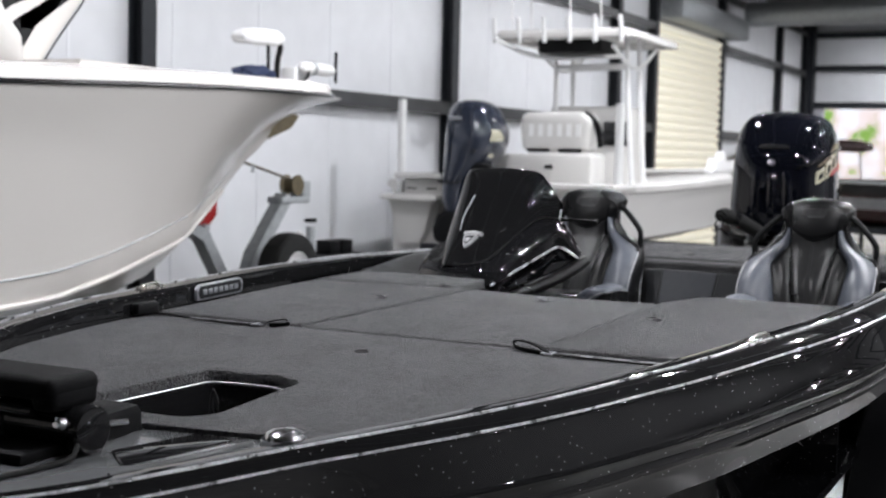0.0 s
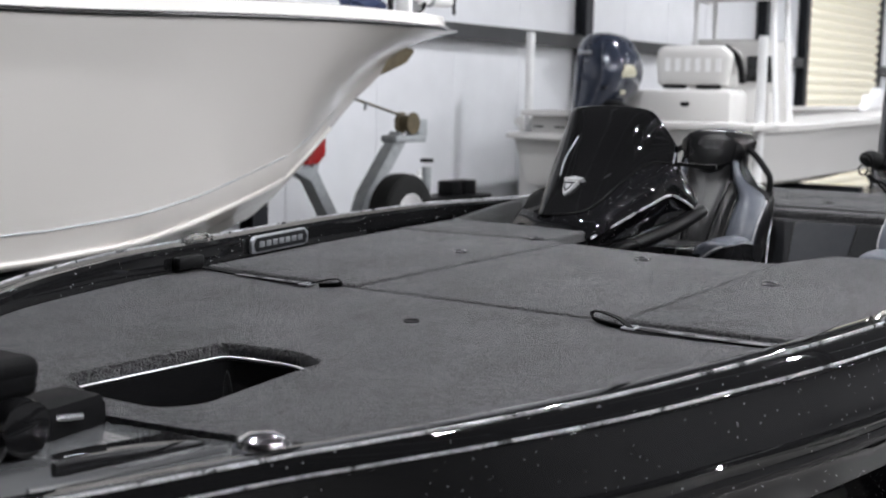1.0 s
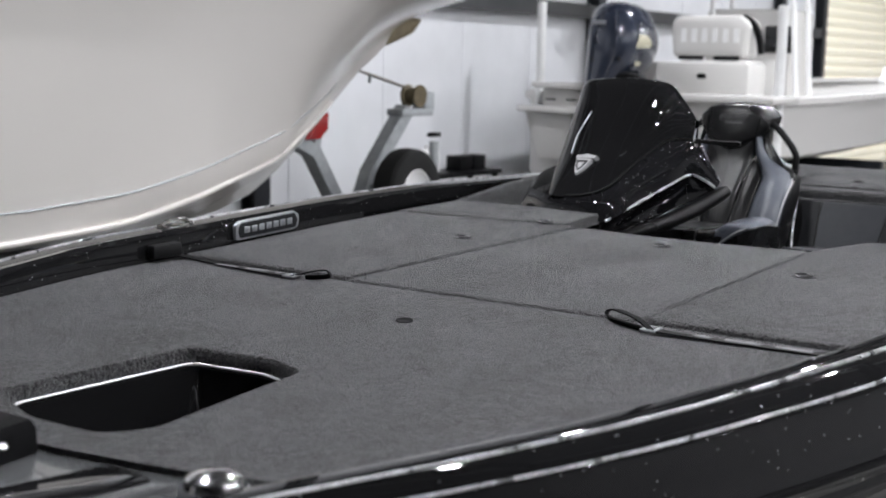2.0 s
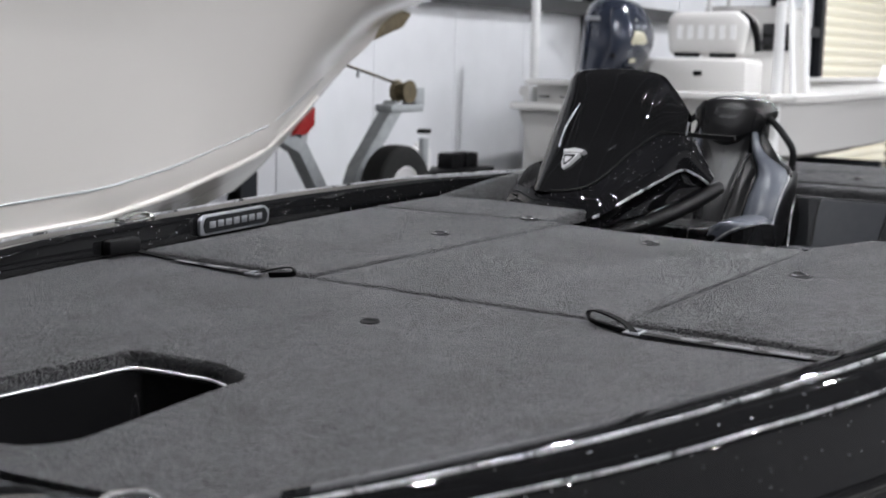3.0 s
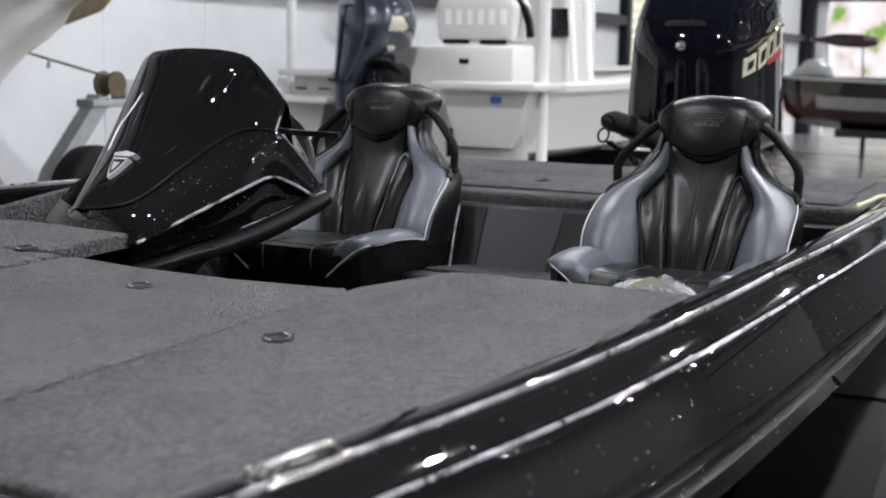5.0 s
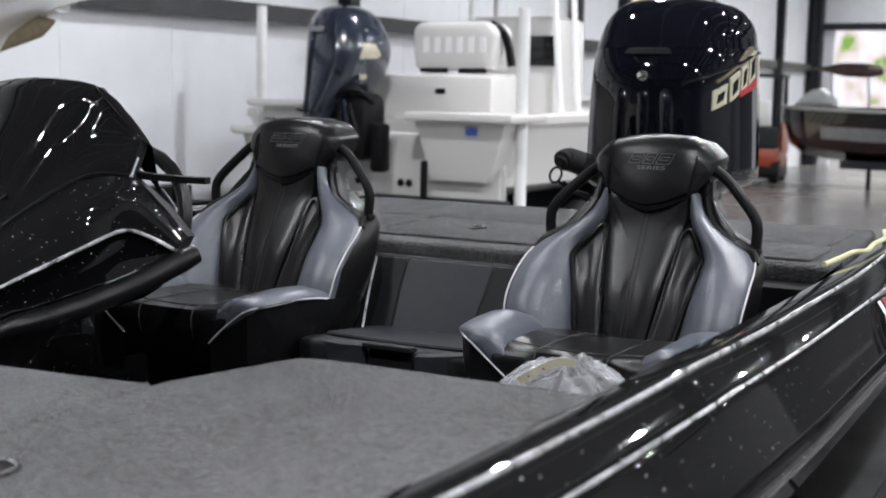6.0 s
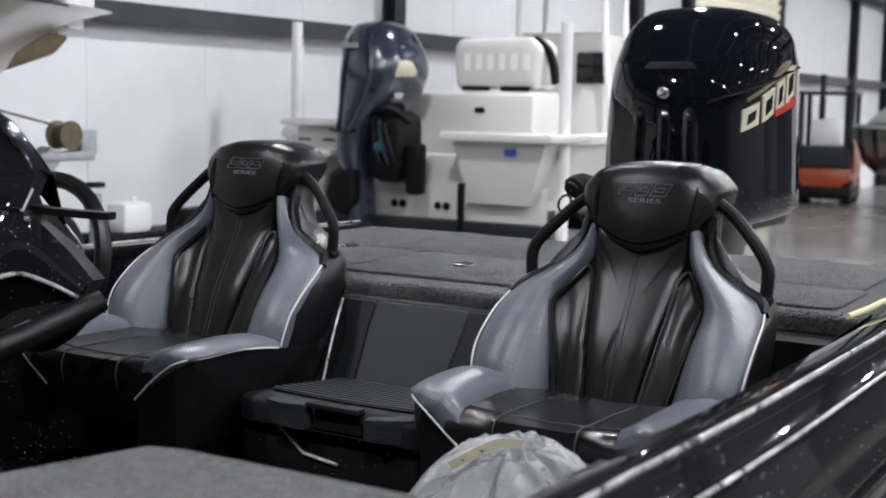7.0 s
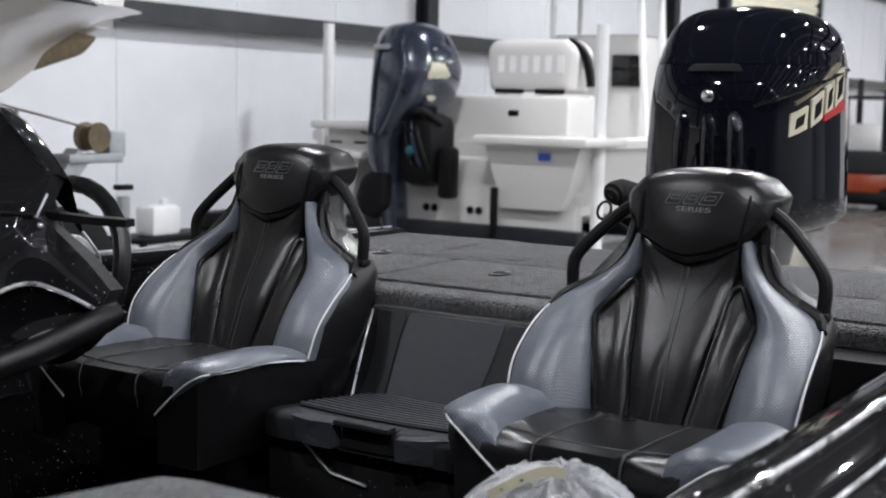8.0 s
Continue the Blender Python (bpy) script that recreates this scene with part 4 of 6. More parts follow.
part("ignition_switch", tube([(3.47, 0.40, 1.64), (3.50, 0.375, 1.642)], 0.011, 10, 1), CHROME, cons, "chrome ignition switch")
part("dash_trim", tube([(3.435, 0.31, 1.70), (3.465, 0.30, 1.655), (3.48, 0.315, 1.62)], 0.0028, 6, 3), DULL_SILVER, cons, "thin bright dash trim")
part("dash_trim", tube([(3.45, 0.33, 1.61), (3.475, 0.30, 1.60)], 0.0028, 6, 1), DULL_SILVER, cons, "thin bright dash trim")
part("column_stalk", tube([(3.52, 0.47, 1.63), (3.53, 0.43, 1.64), (3.535, 0.41, 1.645)], 0.006, 8, 2), CHROME, cons, "chrome column stalk")
BM = Matrix.Translation((3.050, 0.583, 1.664)) @ Matrix.Rotation(radians(-103), 4, 'Z') @ Matrix.Rotation(radians(48), 4, 'X') @ Matrix.Rotation(radians(-4), 4, 'Y')
badge = part("badge", prism([(0, -0.052), (0.018, -0.03), (0.034, 0.012), (-0.034, 0.012), (-0.018, -0.03)], -0.02, 0.004, 0.001), BADGE_SILVER, cons, "silver shield badge", m=BM)
part("badge_field", prism([(0, -0.04), (0.014, -0.024), (0.027, 0.006), (-0.027, 0.006), (-0.014, -0.024)], 0.003, 0.0052), GREY_PLASTIC, badge)
part("badge_field", prism([(0, -0.03), (0.008, -0.02), (0.014, -0.004), (-0.014, -0.004), (-0.008, -0.02)], 0.004, 0.0066), BADGE_SILVER, badge)
crown = bmesh.new()
for k in range(5):
    join(crown, prism([(-0.04 + 0.017 * k, 0.017), (-0.026 + 0.017 * k, 0.017), (-0.026 + 0.019 * k, 0.028 + 0.003 * (2 - abs(k - 2))), (-0.042 + 0.019 * k, 0.028 + 0.003 * (2 - abs(k - 2)))], -0.02, 0.004))
part("badge_crest", crown, BADGE_SILVER, badge)


def cowl_rows(table, e=0.72, n=32):
    out = []
    for z, hw, x0, x1 in table:
        ring = []
        for j in range(n):
            a = 2 * math.pi * j / n
            ca, sa = math.cos(a), math.sin(a)
            ring.append(Vector(((x0 + x1) / 2 + (x1 - x0) / 2 * math.copysign(abs(ca) ** e, ca), hw * math.copysign(abs(sa) ** e, sa), z)))
        out.append(ring)
    return out


def spline_rows(rows, steps=3):
    """Adds rings between the rings of a body, along smooth paths."""
    paths = [smooth_path([r[k] for r in rows], steps) for k in range(len(rows[0]))]
    return [[p[i] for p in paths] for i in range(len(paths[0]))]


def lettering(text, height, width):
    """A word as a thin flat mesh with its foot at the origin."""
    cu = bpy.data.curves.new("word", 'FONT')
    cu.body = text
    cu.extrude = 0.02
    ob = bpy.data.objects.new("word", cu)
    me = bpy.data.meshes.new_from_object(ob)
    bm = bmesh.new()
    bm.from_mesh(me)
    bpy.data.objects.remove(ob)
    bpy.data.curves.remove(cu)
    bpy.data.meshes.remove(me)
    xs, ys = [v.co.x for v in bm.verts], [v.co.y for v in bm.verts]
    for v in bm.verts:
        v.co = Vector(((v.co.x - min(xs)) / (max(xs) - min(xs)) * width, (v.co.y - min(ys)) / (max(ys) - min(ys)) * height, v.co.z * 0.03))
    return bm


# ---------------------------------------------------------------- seats
def boat_seat(m, slide, turn=0.0):
    """A bucket seat; slide: how far its cushion is set forward of the back."""
    def fore(x):
        return x - slide * max(0.0, min(1.0, (0.05 - x) / 0.15))

    def low(x):
        return 0.012 * max(0.0, min(1.0, (x + 0.31) / 0.1))

    def face(a, b):
        """How far aft the padded back lies, across a and up b."""
        wing = max(0.0, abs(a) - 0.10) / 0.18
        deep = max(0.0, min(1.0, (0.185 - abs(a)) / 0.07))
        deep = deep * deep * (3 - 2 * deep) * max(0.0, min(1.0, (0.36 - b) / 0.08))
        flare = between(b, [(-0.05, -0.032), (0.06, -0.04), (0.10, -0.037), (0.15, -0.013), (0.18, 0.010), (0.21, 0.045), (0.25, 0.06)])
        return -0.01 + 0.41 * b + 0.2 * max(0.0, b - 0.13) + flare * wing ** 1.3 + 0.038 * deep - turn * a

    def back(a, b, h):
        return Vector((face(a, b) - h, a, b))

    hide = bmesh.new()
    out = [(0.262, -0.12), (0.280, 0.03), (0.288, 0.10), (0.288, 0.155), (0.284, 0.20), (0.262, 0.23), (0.21, 0.256), (0.158, 0.29), (0.135, 0.33), (0.128, 0.40)]
    ring = out + [(-a, b) for a, b in reversed(out)]
    loft([[Vector((face(a, b) - 0.004, a * 0.97, b)) for a, b in ring], [Vector((face(a, b) + 0.03, a * 1.0, b)) for a, b in ring], [Vector((max(0.13 + 0.40 * b, face(a, b) + 0.08), a * 1.0, b)) for a, b in ring], [Vector((max(0.16 + 0.39 * b, face(a, b) + 0.10), a * 0.96, b)) for a, b in ring], [Vector((max(0.175 + 0.39 * b, face(a, b) + 0.11), a * 0.86, b)) for a, b in ring]], close=True, bm=hide)
    hide.verts.ensure_lookup_table()
    hide.faces.new(hide.verts[-len(ring):])
    s = part("seat", hide, PLAIN_VINYL, boat, "black and grey vinyl bucket seat with padded headrest", m)
    part("back_lining", puff(rounded([(-0.27, -0.1), (0.27, -0.1), (0.25, 0.22), (0.12, 0.38), (-0.12, 0.38), (-0.25, 0.22)], 0.02), 0.001, lambda a, b, h: back(a, b, h - 0.012), 0.01), PLAIN_VINYL, s)
    for sd in (1, -1):
        rws = []
        for k in range(29):
            b = -0.07 + 0.43 * k / 28
            lo, hi = between(b, [(-0.07, 0.116), (0.19, 0.166), (0.22, 0.16), (0.28, 0.106), (0.37, 0.098)]), between(b, [(-0.07, 0.270), (0.03, 0.280), (0.10, 0.287), (0.15, 0.287), (0.195, 0.284), (0.215, 0.272), (0.235, 0.245), (0.252, 0.208), (0.28, 0.163), (0.32, 0.132), (0.37, 0.114)])
            swell = 0.036 * min(1.0, (hi - lo) / 0.11) ** 0.6
            rws.append([back(sd * hi, b, -0.03)] + [back(sd * (hi + (lo - hi) * u), b, swell * (1 - abs(2 * u - 1) ** 2.0) + 0.004) for u in [q / 12 for q in range(13)]] + [back(sd * lo, b, -0.02)])
        for _ in range(2):
            rws = [rws[0]] + [[(p + 2 * q + r) / 4 for p, q, r in zip(rws[i - 1], rws[i], rws[i + 1])] for i in range(1, 28)] + [rws[-1]]
        part("bolster", loft(rws), GREY_VINYL, s, "grey vinyl side bolster", sharp=60)
        inset = rounded([(sd * 0.052, -0.06), (sd * 0.105, -0.06), (sd * 0.162, 0.203), (sd * 0.112, 0.272), (sd * 0.096, 0.262)], 0.01)
        part("inset_panel", puff(inset, 0.014, lambda a, b, h: back(a, b, h), 0.02), BLACK_VINYL, s, "black textured inset panel")
        part("inset_edge", tube([back(a, b, 0.012) for a, b in inset + inset[:1]], 0.006, 6, 1), PLAIN_VINYL, s, "glossy black edging")
        part("piping", tube([back(sd * a, b, 0.004) for a, b in ((0.272, -0.05), (0.283, 0.03), (0.290, 0.10), (0.290, 0.15), (0.287, 0.185), (0.280, 0.205))], 0.0024, 6, 4), WHITE_LINE, s, "white piping")
        rws = []
        for x, prof in ((-0.307, ((0.138, -0.047), (0.188, -0.004), (0.234, 0.033), (0.25, 0.044), (0.235, 0.052), (0.2, 0.050), (0.165, 0.03), (0.142, -0.02))),
                        (-0.285, ((0.275, 0.050), (0.283, 0.056), (0.278, 0.064), (0.264, 0.071), (0.24, 0.075), (0.2, 0.070), (0.165, 0.05), (0.15, -0.02))),
                        (-0.19, ((0.302, 0.066), (0.303, 0.070), (0.296, 0.079), (0.278, 0.087), (0.25, 0.091), (0.205, 0.083), (0.17, 0.055), (0.155, -0.02))),
                        (-0.085, ((0.304, 0.060), (0.304, 0.065), (0.298, 0.075), (0.28, 0.084), (0.25, 0.088), (0.205, 0.080), (0.175, 0.05), (0.16, -0.02))),
                        (-0.015, ((0.288, 0.036), (0.287, 0.042), (0.282, 0.052), (0.268, 0.060), (0.245, 0.064), (0.205, 0.06), (0.175, 0.035), (0.16, -0.02)))):
            rws.append([Vector((fore(x) + 0.012 * (k == 7), sd * a, b - low(x))) for k, (a, b) in enumerate(prof)])
        part("cushion_bolster", loft(spline_rows(rws, 4), caps=True), GREY_VINYL, s, "grey vinyl cushion bolster", sharp=60)
        part("piping", tube([Vector((fore(x), sd * a, b - low(x))) for x, a, b in ((-0.307, 0.138, -0.047), (-0.312, 0.19, -0.002), (-0.309, 0.236, 0.034), (-0.296, 0.268, 0.052), (-0.25, 0.291, 0.060), (-0.16, 0.303, 0.068), (-0.085, 0.304, 0.060), (-0.033, 0.296, 0.048))], 0.0024, 6, 4), WHITE_LINE, s, "white piping")
        part("shoulder_edge", tube([back(sd * a, b, -0.012) for a, b in ((0.276, 0.20), (0.262, 0.224), (0.222, 0.246), (0.172, 0.278), (0.145, 0.32), (0.134, 0.38))], 0.012, 8, 4), PLAIN_VINYL, s, "black shoulder edge")
        part("handle", tube([(0.222, sd * 0.145, 0.415), (0.220, sd * 0.185, 0.385), (0.202, sd * 0.235, 0.335), (0.192, sd * 0.262, 0.30), (0.188, sd * 0.268, 0.27), (0.185, sd * 0.264, 0.215)], 0.0135, 10, 4), BLACK_PLASTIC, s, "black tubular side handle")
        part("handle_foot", rbox(0.034, 0.034, 0.016, 0.004, (0.185, sd * 0.262, 0.225)), BLACK_PLASTIC, s)
        part("side_skirt", loft([[(fore(x), sd * a0, b0 - low(x)), (fore(x), sd * a0, b0 - 0.05), (fore(x), sd * min(a0, 0.25), -0.15)] for x, a0, b0 in ((-0.302, 0.14, -0.05), (-0.303, 0.2, 0.004), (-0.298, 0.25, 0.042), (-0.27, 0.282, 0.052), (-0.19, 0.297, 0.062), (-0.085, 0.30, 0.056), (0.0, 0.288, 0.04), (0.12, 0.28, 0.03))]), PLAIN_VINYL, s, "black seat side")
    ctr = rounded([(-0.045, -0.06), (0.045, -0.06), (0.075, 0.15), (0.100, 0.285), (0.104, 0.36), (-0.104, 0.36), (-0.100, 0.285), (-0.075, 0.15)], 0.01)
    part("back_panel", puff(ctr, 0.02, lambda a, b, h: back(a, b, h), 0.02), BLACK_VINYL, s, "black textured centre panel")
    for a in (-0.006, 0.006):
        part("seam", tube([back(a, b, 0.0204) for b in (-0.05, 0.06, 0.15, 0.24, 0.31)], 0.001, 5, 3), THREAD, s, "grey stitched seam")

    def rest(a, b, h):
        return Vector((0.20 + 0.34 * (b - 0.33) - h + 0.9 * a * a, a, b))

    head = rounded([(-0.118, 0.352), (-0.05, 0.322), (0.0, 0.312), (0.05, 0.322), (0.118, 0.352), (0.158, 0.405), (0.162, 0.44), (0.128, 0.474), (0.07, 0.49), (0.0, 0.494), (-0.07, 0.49), (-0.128, 0.474), (-0.162, 0.44), (-0.158, 0.405)], 0.01)
    part("headrest", puff(head, 0.062, rest, 0.055, rings=((0.7, -1.0), (0.97, -0.7), (1.0, 0.0), (0.99, 0.4), (0.96, 0.72), (0.86, 0.92), (0.6, 1.0), (0.3, 1.0))), PLAIN_VINYL, s, "black padded headrest")
    part("head_roll", puff(rounded([(-0.118, 0.345), (-0.06, 0.318), (0, 0.302), (0.06, 0.318), (0.118, 0.345), (0.135, 0.38), (0, 0.345), (-0.135, 0.38)], 0.01), 0.052, rest, 0.04), PLAIN_VINYL, s, "black padded roll under the headrest")
    for sd in (1, -1):
        part("seam", tube([rest(sd * a, b, h) for a, b, h in ((0.10, 0.345, 0.05), (0.108, 0.39, 0.063), (0.112, 0.43, 0.0615), (0.11, 0.47, 0.043))], 0.003, 5, 4), MATTE_BLACK, s)
    # slanted outline shapes in place of the maker's letters, and the word under them
    for a0, w in ((0.058, 0.03), (0.02, 0.026), (-0.014, 0.034)):
        for t0, t1 in ((0.0, 1.0), (0.35, 0.65)):
            z0, z1, a1, w1 = 0.4245 + 0.025 * t0, 0.4245 + 0.025 * t1, a0 - 0.012 * t0 - 0.006 * (t0 > 0), w * (1 - 0.4 * (t0 > 0))
            o = [(a1, z0), (a1 - w1, z0), (a1 - w1 - 0.012 * (t1 - t0), z1), (a1 - 0.012 * (t1 - t0), z1), (a1, z0)]
            part("emblem_shape", tube([rest(a, b, 0.0626) for a, b in o], 0.0009, 5, 1), EMBROIDERY, s, "grey stitched emblem outline")
    word = lettering("SERIES", 0.0095, 0.072)
    for v in word.verts:
        v.co = rest(0.032 - v.co.x, 0.410 + v.co.y, 0.0628 + v.co.z)
    part("emblem_word", word, EMBROIDERY, s, "grey stitched word SERIES", smooth=False)
    cush = [[Vector((fore(x), a, z - 0.012 * (1 - (a / 0.19) ** 2) if x > -0.29 else z)) for a in (-0.19, -0.14, -0.07, 0, 0.07, 0.14, 0.19)] for x, z in
            ((-0.275, -0.10), (-0.302, -0.05), (-0.308, 0.0), (-0.298, 0.03), (-0.265, 0.044), (-0.12, 0.04), (0.0, 0.03), (0.06, 0.02), (0.07, -0.08))]
    part("cushion", loft(cush), BLACK_VINYL, s, "black textured seat cushion", sharp=60)
    for a in (-0.085, 0.085):
        part("seam", tube([(fore(x), a, z) for x, z in ((-0.303, -0.04), (-0.31, 0.0), (-0.299, 0.03), (-0.265, 0.0352), (-0.12, 0.0312), (0.0, 0.0212))], 0.002, 5, 3), THREAD, s, "grey stitched seam")
    part("seam", tube([(fore(-0.262), a, 0.045 - 0.012 * (1 - (a / 0.19) ** 2)) for a in (-0.16, -0.08, 0, 0.08, 0.16)], 0.002, 5, 2), THREAD, s, "grey stitched seam")
    part("pedestal", rbox(0.34, 0.42, 0.24, 0.04, (-0.05, 0, -0.22)), MATTE_BLACK, s, "black seat base")
    return s


boat_seat(pose(4.04, -0.568, 1.328), 0.0, 0.05)
boat_seat(pose(4.04, 0.517, 1.340), 0.055)


# ---------------------------------------------------------------- outboard motors
motor = thing("outboard_motor", BOAT @ pose(5.61, -0.04, 1.46), "big gloss black outboard motor with cream and red decal", "outboard motor")
body = cowl_rows([(0.08, 0.25, 0.05, 0.62), (0.10, 0.278, 0.02, 0.73), (0.16, 0.284, 0.0, 0.755), (0.45, 0.272, 0.0, 0.755), (0.60, 0.264, 0.045, 0.745), (0.70, 0.24, 0.115, 0.71), (0.762, 0.18, 0.19, 0.64), (0.785, 0.06, 0.30, 0.52)], 0.6)
for ring in body[3:]:
    for q in ring:
        q.z += 0.03 * (q.x - 0.36) * -1 if q.z > 0.65 else 0
cowl = part("cowl", loft(spline_rows(body), close=True, caps=True), NAVY_GLOSS, motor, "gloss navy black engine cowl", sharp=50)
for a0 in (-0.088, 0.0, 0.088):
    part("front_rib", tube([(0.055, a0, 0.13), (0.022, a0, 0.20), (0.016, a0, 0.32), (0.018, a0 * 0.95, 0.41), (0.04, a0 * 0.9, 0.46)], [0.02, 0.03, 0.031, 0.03, 0.02], 14, 4), NAVY_GLOSS, cowl, "soft upright rib")
part("vent_slot", puff(rounded([(-0.10, 0.575), (0.10, 0.575), (0.09, 0.60), (-0.09, 0.60)], 0.01), 0.006, lambda a, b, h: (0.037 - h + 1.3 * a * a + (b - 0.585) * 0.6, a, b), 0.02), MATTE_BLACK, cowl, "dark vent slot")
part("flush_cap", lathe([(0.0001, 0.008), (0.014, 0.008), (0.02, 0.004), (0.022, -0.01)], 14), CHROME, cowl, "chrome flush cap", m=Matrix.Translation((-0.008, 0.0, 0.50)) @ Matrix.Rotation(radians(-90), 4, 'Y'))
# raised cap over the crown, with a lip round it
cap = []
for z, hw, x0, x1 in ((0.60, 0.2658, 0.0432, 0.7468), (0.70, 0.2418, 0.1132, 0.7118), (0.764, 0.1818, 0.1882, 0.6418), (0.788, 0.06, 0.30, 0.52)):
    cap.append((z, hw, x0, x1))
cap_rows = cowl_rows(cap, 0.6)
for r_ in cap_rows:
    for q in r_:
        q.z -= 0.03 * (q.x - 0.36) if q.z > 0.65 else 0
part("top_cap", loft(spline_rows(cap_rows), close=True, caps=True), NAVY_GLOSS, cowl, "navy black top cap", sharp=50)

def on_side(x, z, lift=0.004):
    """A place on the cowl's port flank."""
    u = min(1.0, abs((x - 0.377) / 0.377))
    return Vector((x, -((0.272 + 0.041 * max(0.0, 0.45 - z)) * (1 - u ** 3.33) ** 0.3) - lift, z))


def flank(poly, mat, name, label="", lift=0.004, fill=0.999):
    pts = []
    for i in range(len(poly)):
        a, b = Vector(poly[i]), Vector(poly[(i + 1) % len(poly)])
        pts += [a.lerp(b, k / 4) for k in range(4)]
    c = sum(pts, Vector((0, 0))) / len(pts)
    bm = loft([[on_side(q.x, q.y, -0.01) for q in pts], [on_side(q.x, q.y, lift) for q in pts], [on_side(*(q.lerp(c, fill / 2)), lift) for q in pts], [on_side(*(q.lerp(c, fill)), lift) for q in pts], [on_side(*(q.lerp(c, fill)), lift - 0.01) for q in pts]], close=True)
    return part(name, bm, mat, cowl, label)


part("cowl_crease", tube([on_side(x, z, 0.0) for x, z in ((0.012, 0.47), (0.06, 0.50), (0.2, 0.535), (0.4, 0.57), (0.55, 0.59))], 0.006, 8, 4), BLACK_GLOSS, cowl)
# slanted cream open blocks and a red block in place of the lettering
for x0, x1, h in ((0.077, 0.165, 0.07), (0.175, 0.275, 0.085), (0.285, 0.375, 0.092), (0.385, 0.485, 0.10)):
    z0, z1, w = 0.38 + (x0 - 0.08) * 0.29, 0.38 + (x1 - 0.08) * 0.29, 0.019
    flank([(x0, z0), (x1 - 0.014, z1), (x1 - 0.006, z1 + h), (x0 + 0.006, z0 + h)], CREAM, "decal_block", "cream decal block with a dark middle")
    flank([(x0 + w, z0 + w + 0.004), (x1 - 0.014 - w, z1 + w - 0.004), (x1 - 0.006 - w, z1 + h - w - 0.004), (x0 + 0.006 + w, z0 + h - w + 0.004)], NAVY_GLOSS, "decal_middle", "", 0.0055)
flank([(0.27, 0.425), (0.485, 0.462), (0.49, 0.492), (0.273, 0.447)], RED, "decal_block", "red slanted decal block", 0.007)
flank([(0.10, 0.475), (0.43, 0.603), (0.43, 0.612), (0.10, 0.485)], BRONZE, "decal_line", "thin copper decal line", 0.004)
part("midsection", loft(spline_rows(cowl_rows([(-0.5, 0.08, 0.2, 0.5), (-0.2, 0.12, 0.12, 0.5), (0.0, 0.17, 0.08, 0.5), (0.12, 0.2, 0.08, 0.52)]), 2), close=True, caps=True), BLACK_GLOSS, motor, "tapered black midsection")
part("clamp_bracket", rbox(0.24, 0.3, 0.45, 0.03, (-0.06, 0, -0.2)), BLACK_PLASTIC, motor)
part("label_plate", rbox(0.006, 0.05, 0.02, 0.002, (0.0, -0.20, 0.13)), WHITE_LINE, motor)
# rigging hoses beside the motor, coming up through the splash well
bm = tube([(5.425, 0.197, 1.643), (5.432, 0.196, 1.648), (5.445, 0.193, 1.654), (5.468, 0.183, 1.660), (5.51, 0.13, 1.638), (5.57, 0.06, 1.595), (5.63, 0.0, 1.545)], [0.006, 0.026, 0.038, 0.043, 0.042, 0.041, 0.041], 16, 4)
hose = part("rigging_hose", bm, RUBBER, boat, "thick black rigging hose bent towards the motor")
part("hose_band", tube([(5.50, 0.143, 1.642), (5.52, 0.119, 1.631)], 0.046, 16, 1), BLACK_GLOSS, hose)
part("hose_clip", tube([(5.50, 0.12, 1.605), (5.52, 0.09, 1.60), (5.54, 0.07, 1.58)], 0.011, 8, 4), RED, hose, "red hose clip")
eye = [(5.355 + 0.012 * math.sin(a), 0.179 + 0.022 * math.cos(a), 1.612 + 0.026 * math.sin(a)) for a in (2 * math.pi * k / 14 for k in range(15))]
part("cable_eye", tube(eye, 0.0045, 8, 1), BLACK_PLASTIC, hose, "black cable loop")
for k in range(2):
    part("cable", tube([(5.36 + 0.012 * k, 0.168 - 0.01 * k, 1.588), (5.40, 0.15 - 0.02 * k, 1.56), (5.46, 0.12 - 0.03 * k, 1.53), (5.52, 0.08, 1.46)], 0.006, 8, 5), BLACK_PLASTIC, hose, "black control cable")

# ---------------------------------------------------------------- plastic bag before the port seat
bag = bmesh.new()
KNOT = Vector((0.0, -0.035, 0.118))
rows = []
for i in range(33):
    u = i / 32
    ring = []
    for j in range(180):
        th = 2 * math.pi * j / 180
        swirl = th + 0.5 * (1 - u)
        c, sn = math.cos(swirl), math.sin(swirl)
        pleat = sum(w * (1 - 3.2 * abs(noise.noise(Vector((c * k, sn * k, u * 1.6 + k))))) for k, w in ((2.2, 0.014), (4.6, 0.014), (9.5, 0.004)))
        edge = 1 + 0.10 * noise.noise(Vector((c * 1.5, sn * 1.5, 7)))
        puffed = math.sin(min(1.0, u * 1.15) * math.pi) ** 0.7
        z = KNOT.z * (1 - u ** 1.9) ** 0.75 + pleat * puffed * (1 - 0.4 * u) - 0.022 * u
        crumple = 0.003 * noise.noise(Vector((c * 9 * u, sn * 14 * u, 3)))
        ring.append(Vector((math.cos(th) * 0.175 * edge * u, KNOT.y * (1 - u) + math.sin(th) * 0.2 * edge * u - 0.01 * u, z + crumple)))
    rows.append(ring)
loft(rows, close=True, bm=bag)
bag_ob = tagged(part("plastic_bag", bag, FILM, None, "", BOAT @ pose(3.46, -0.655, 1.295), sharp=180), "crumpled translucent white plastic bag by the seat", "bag")
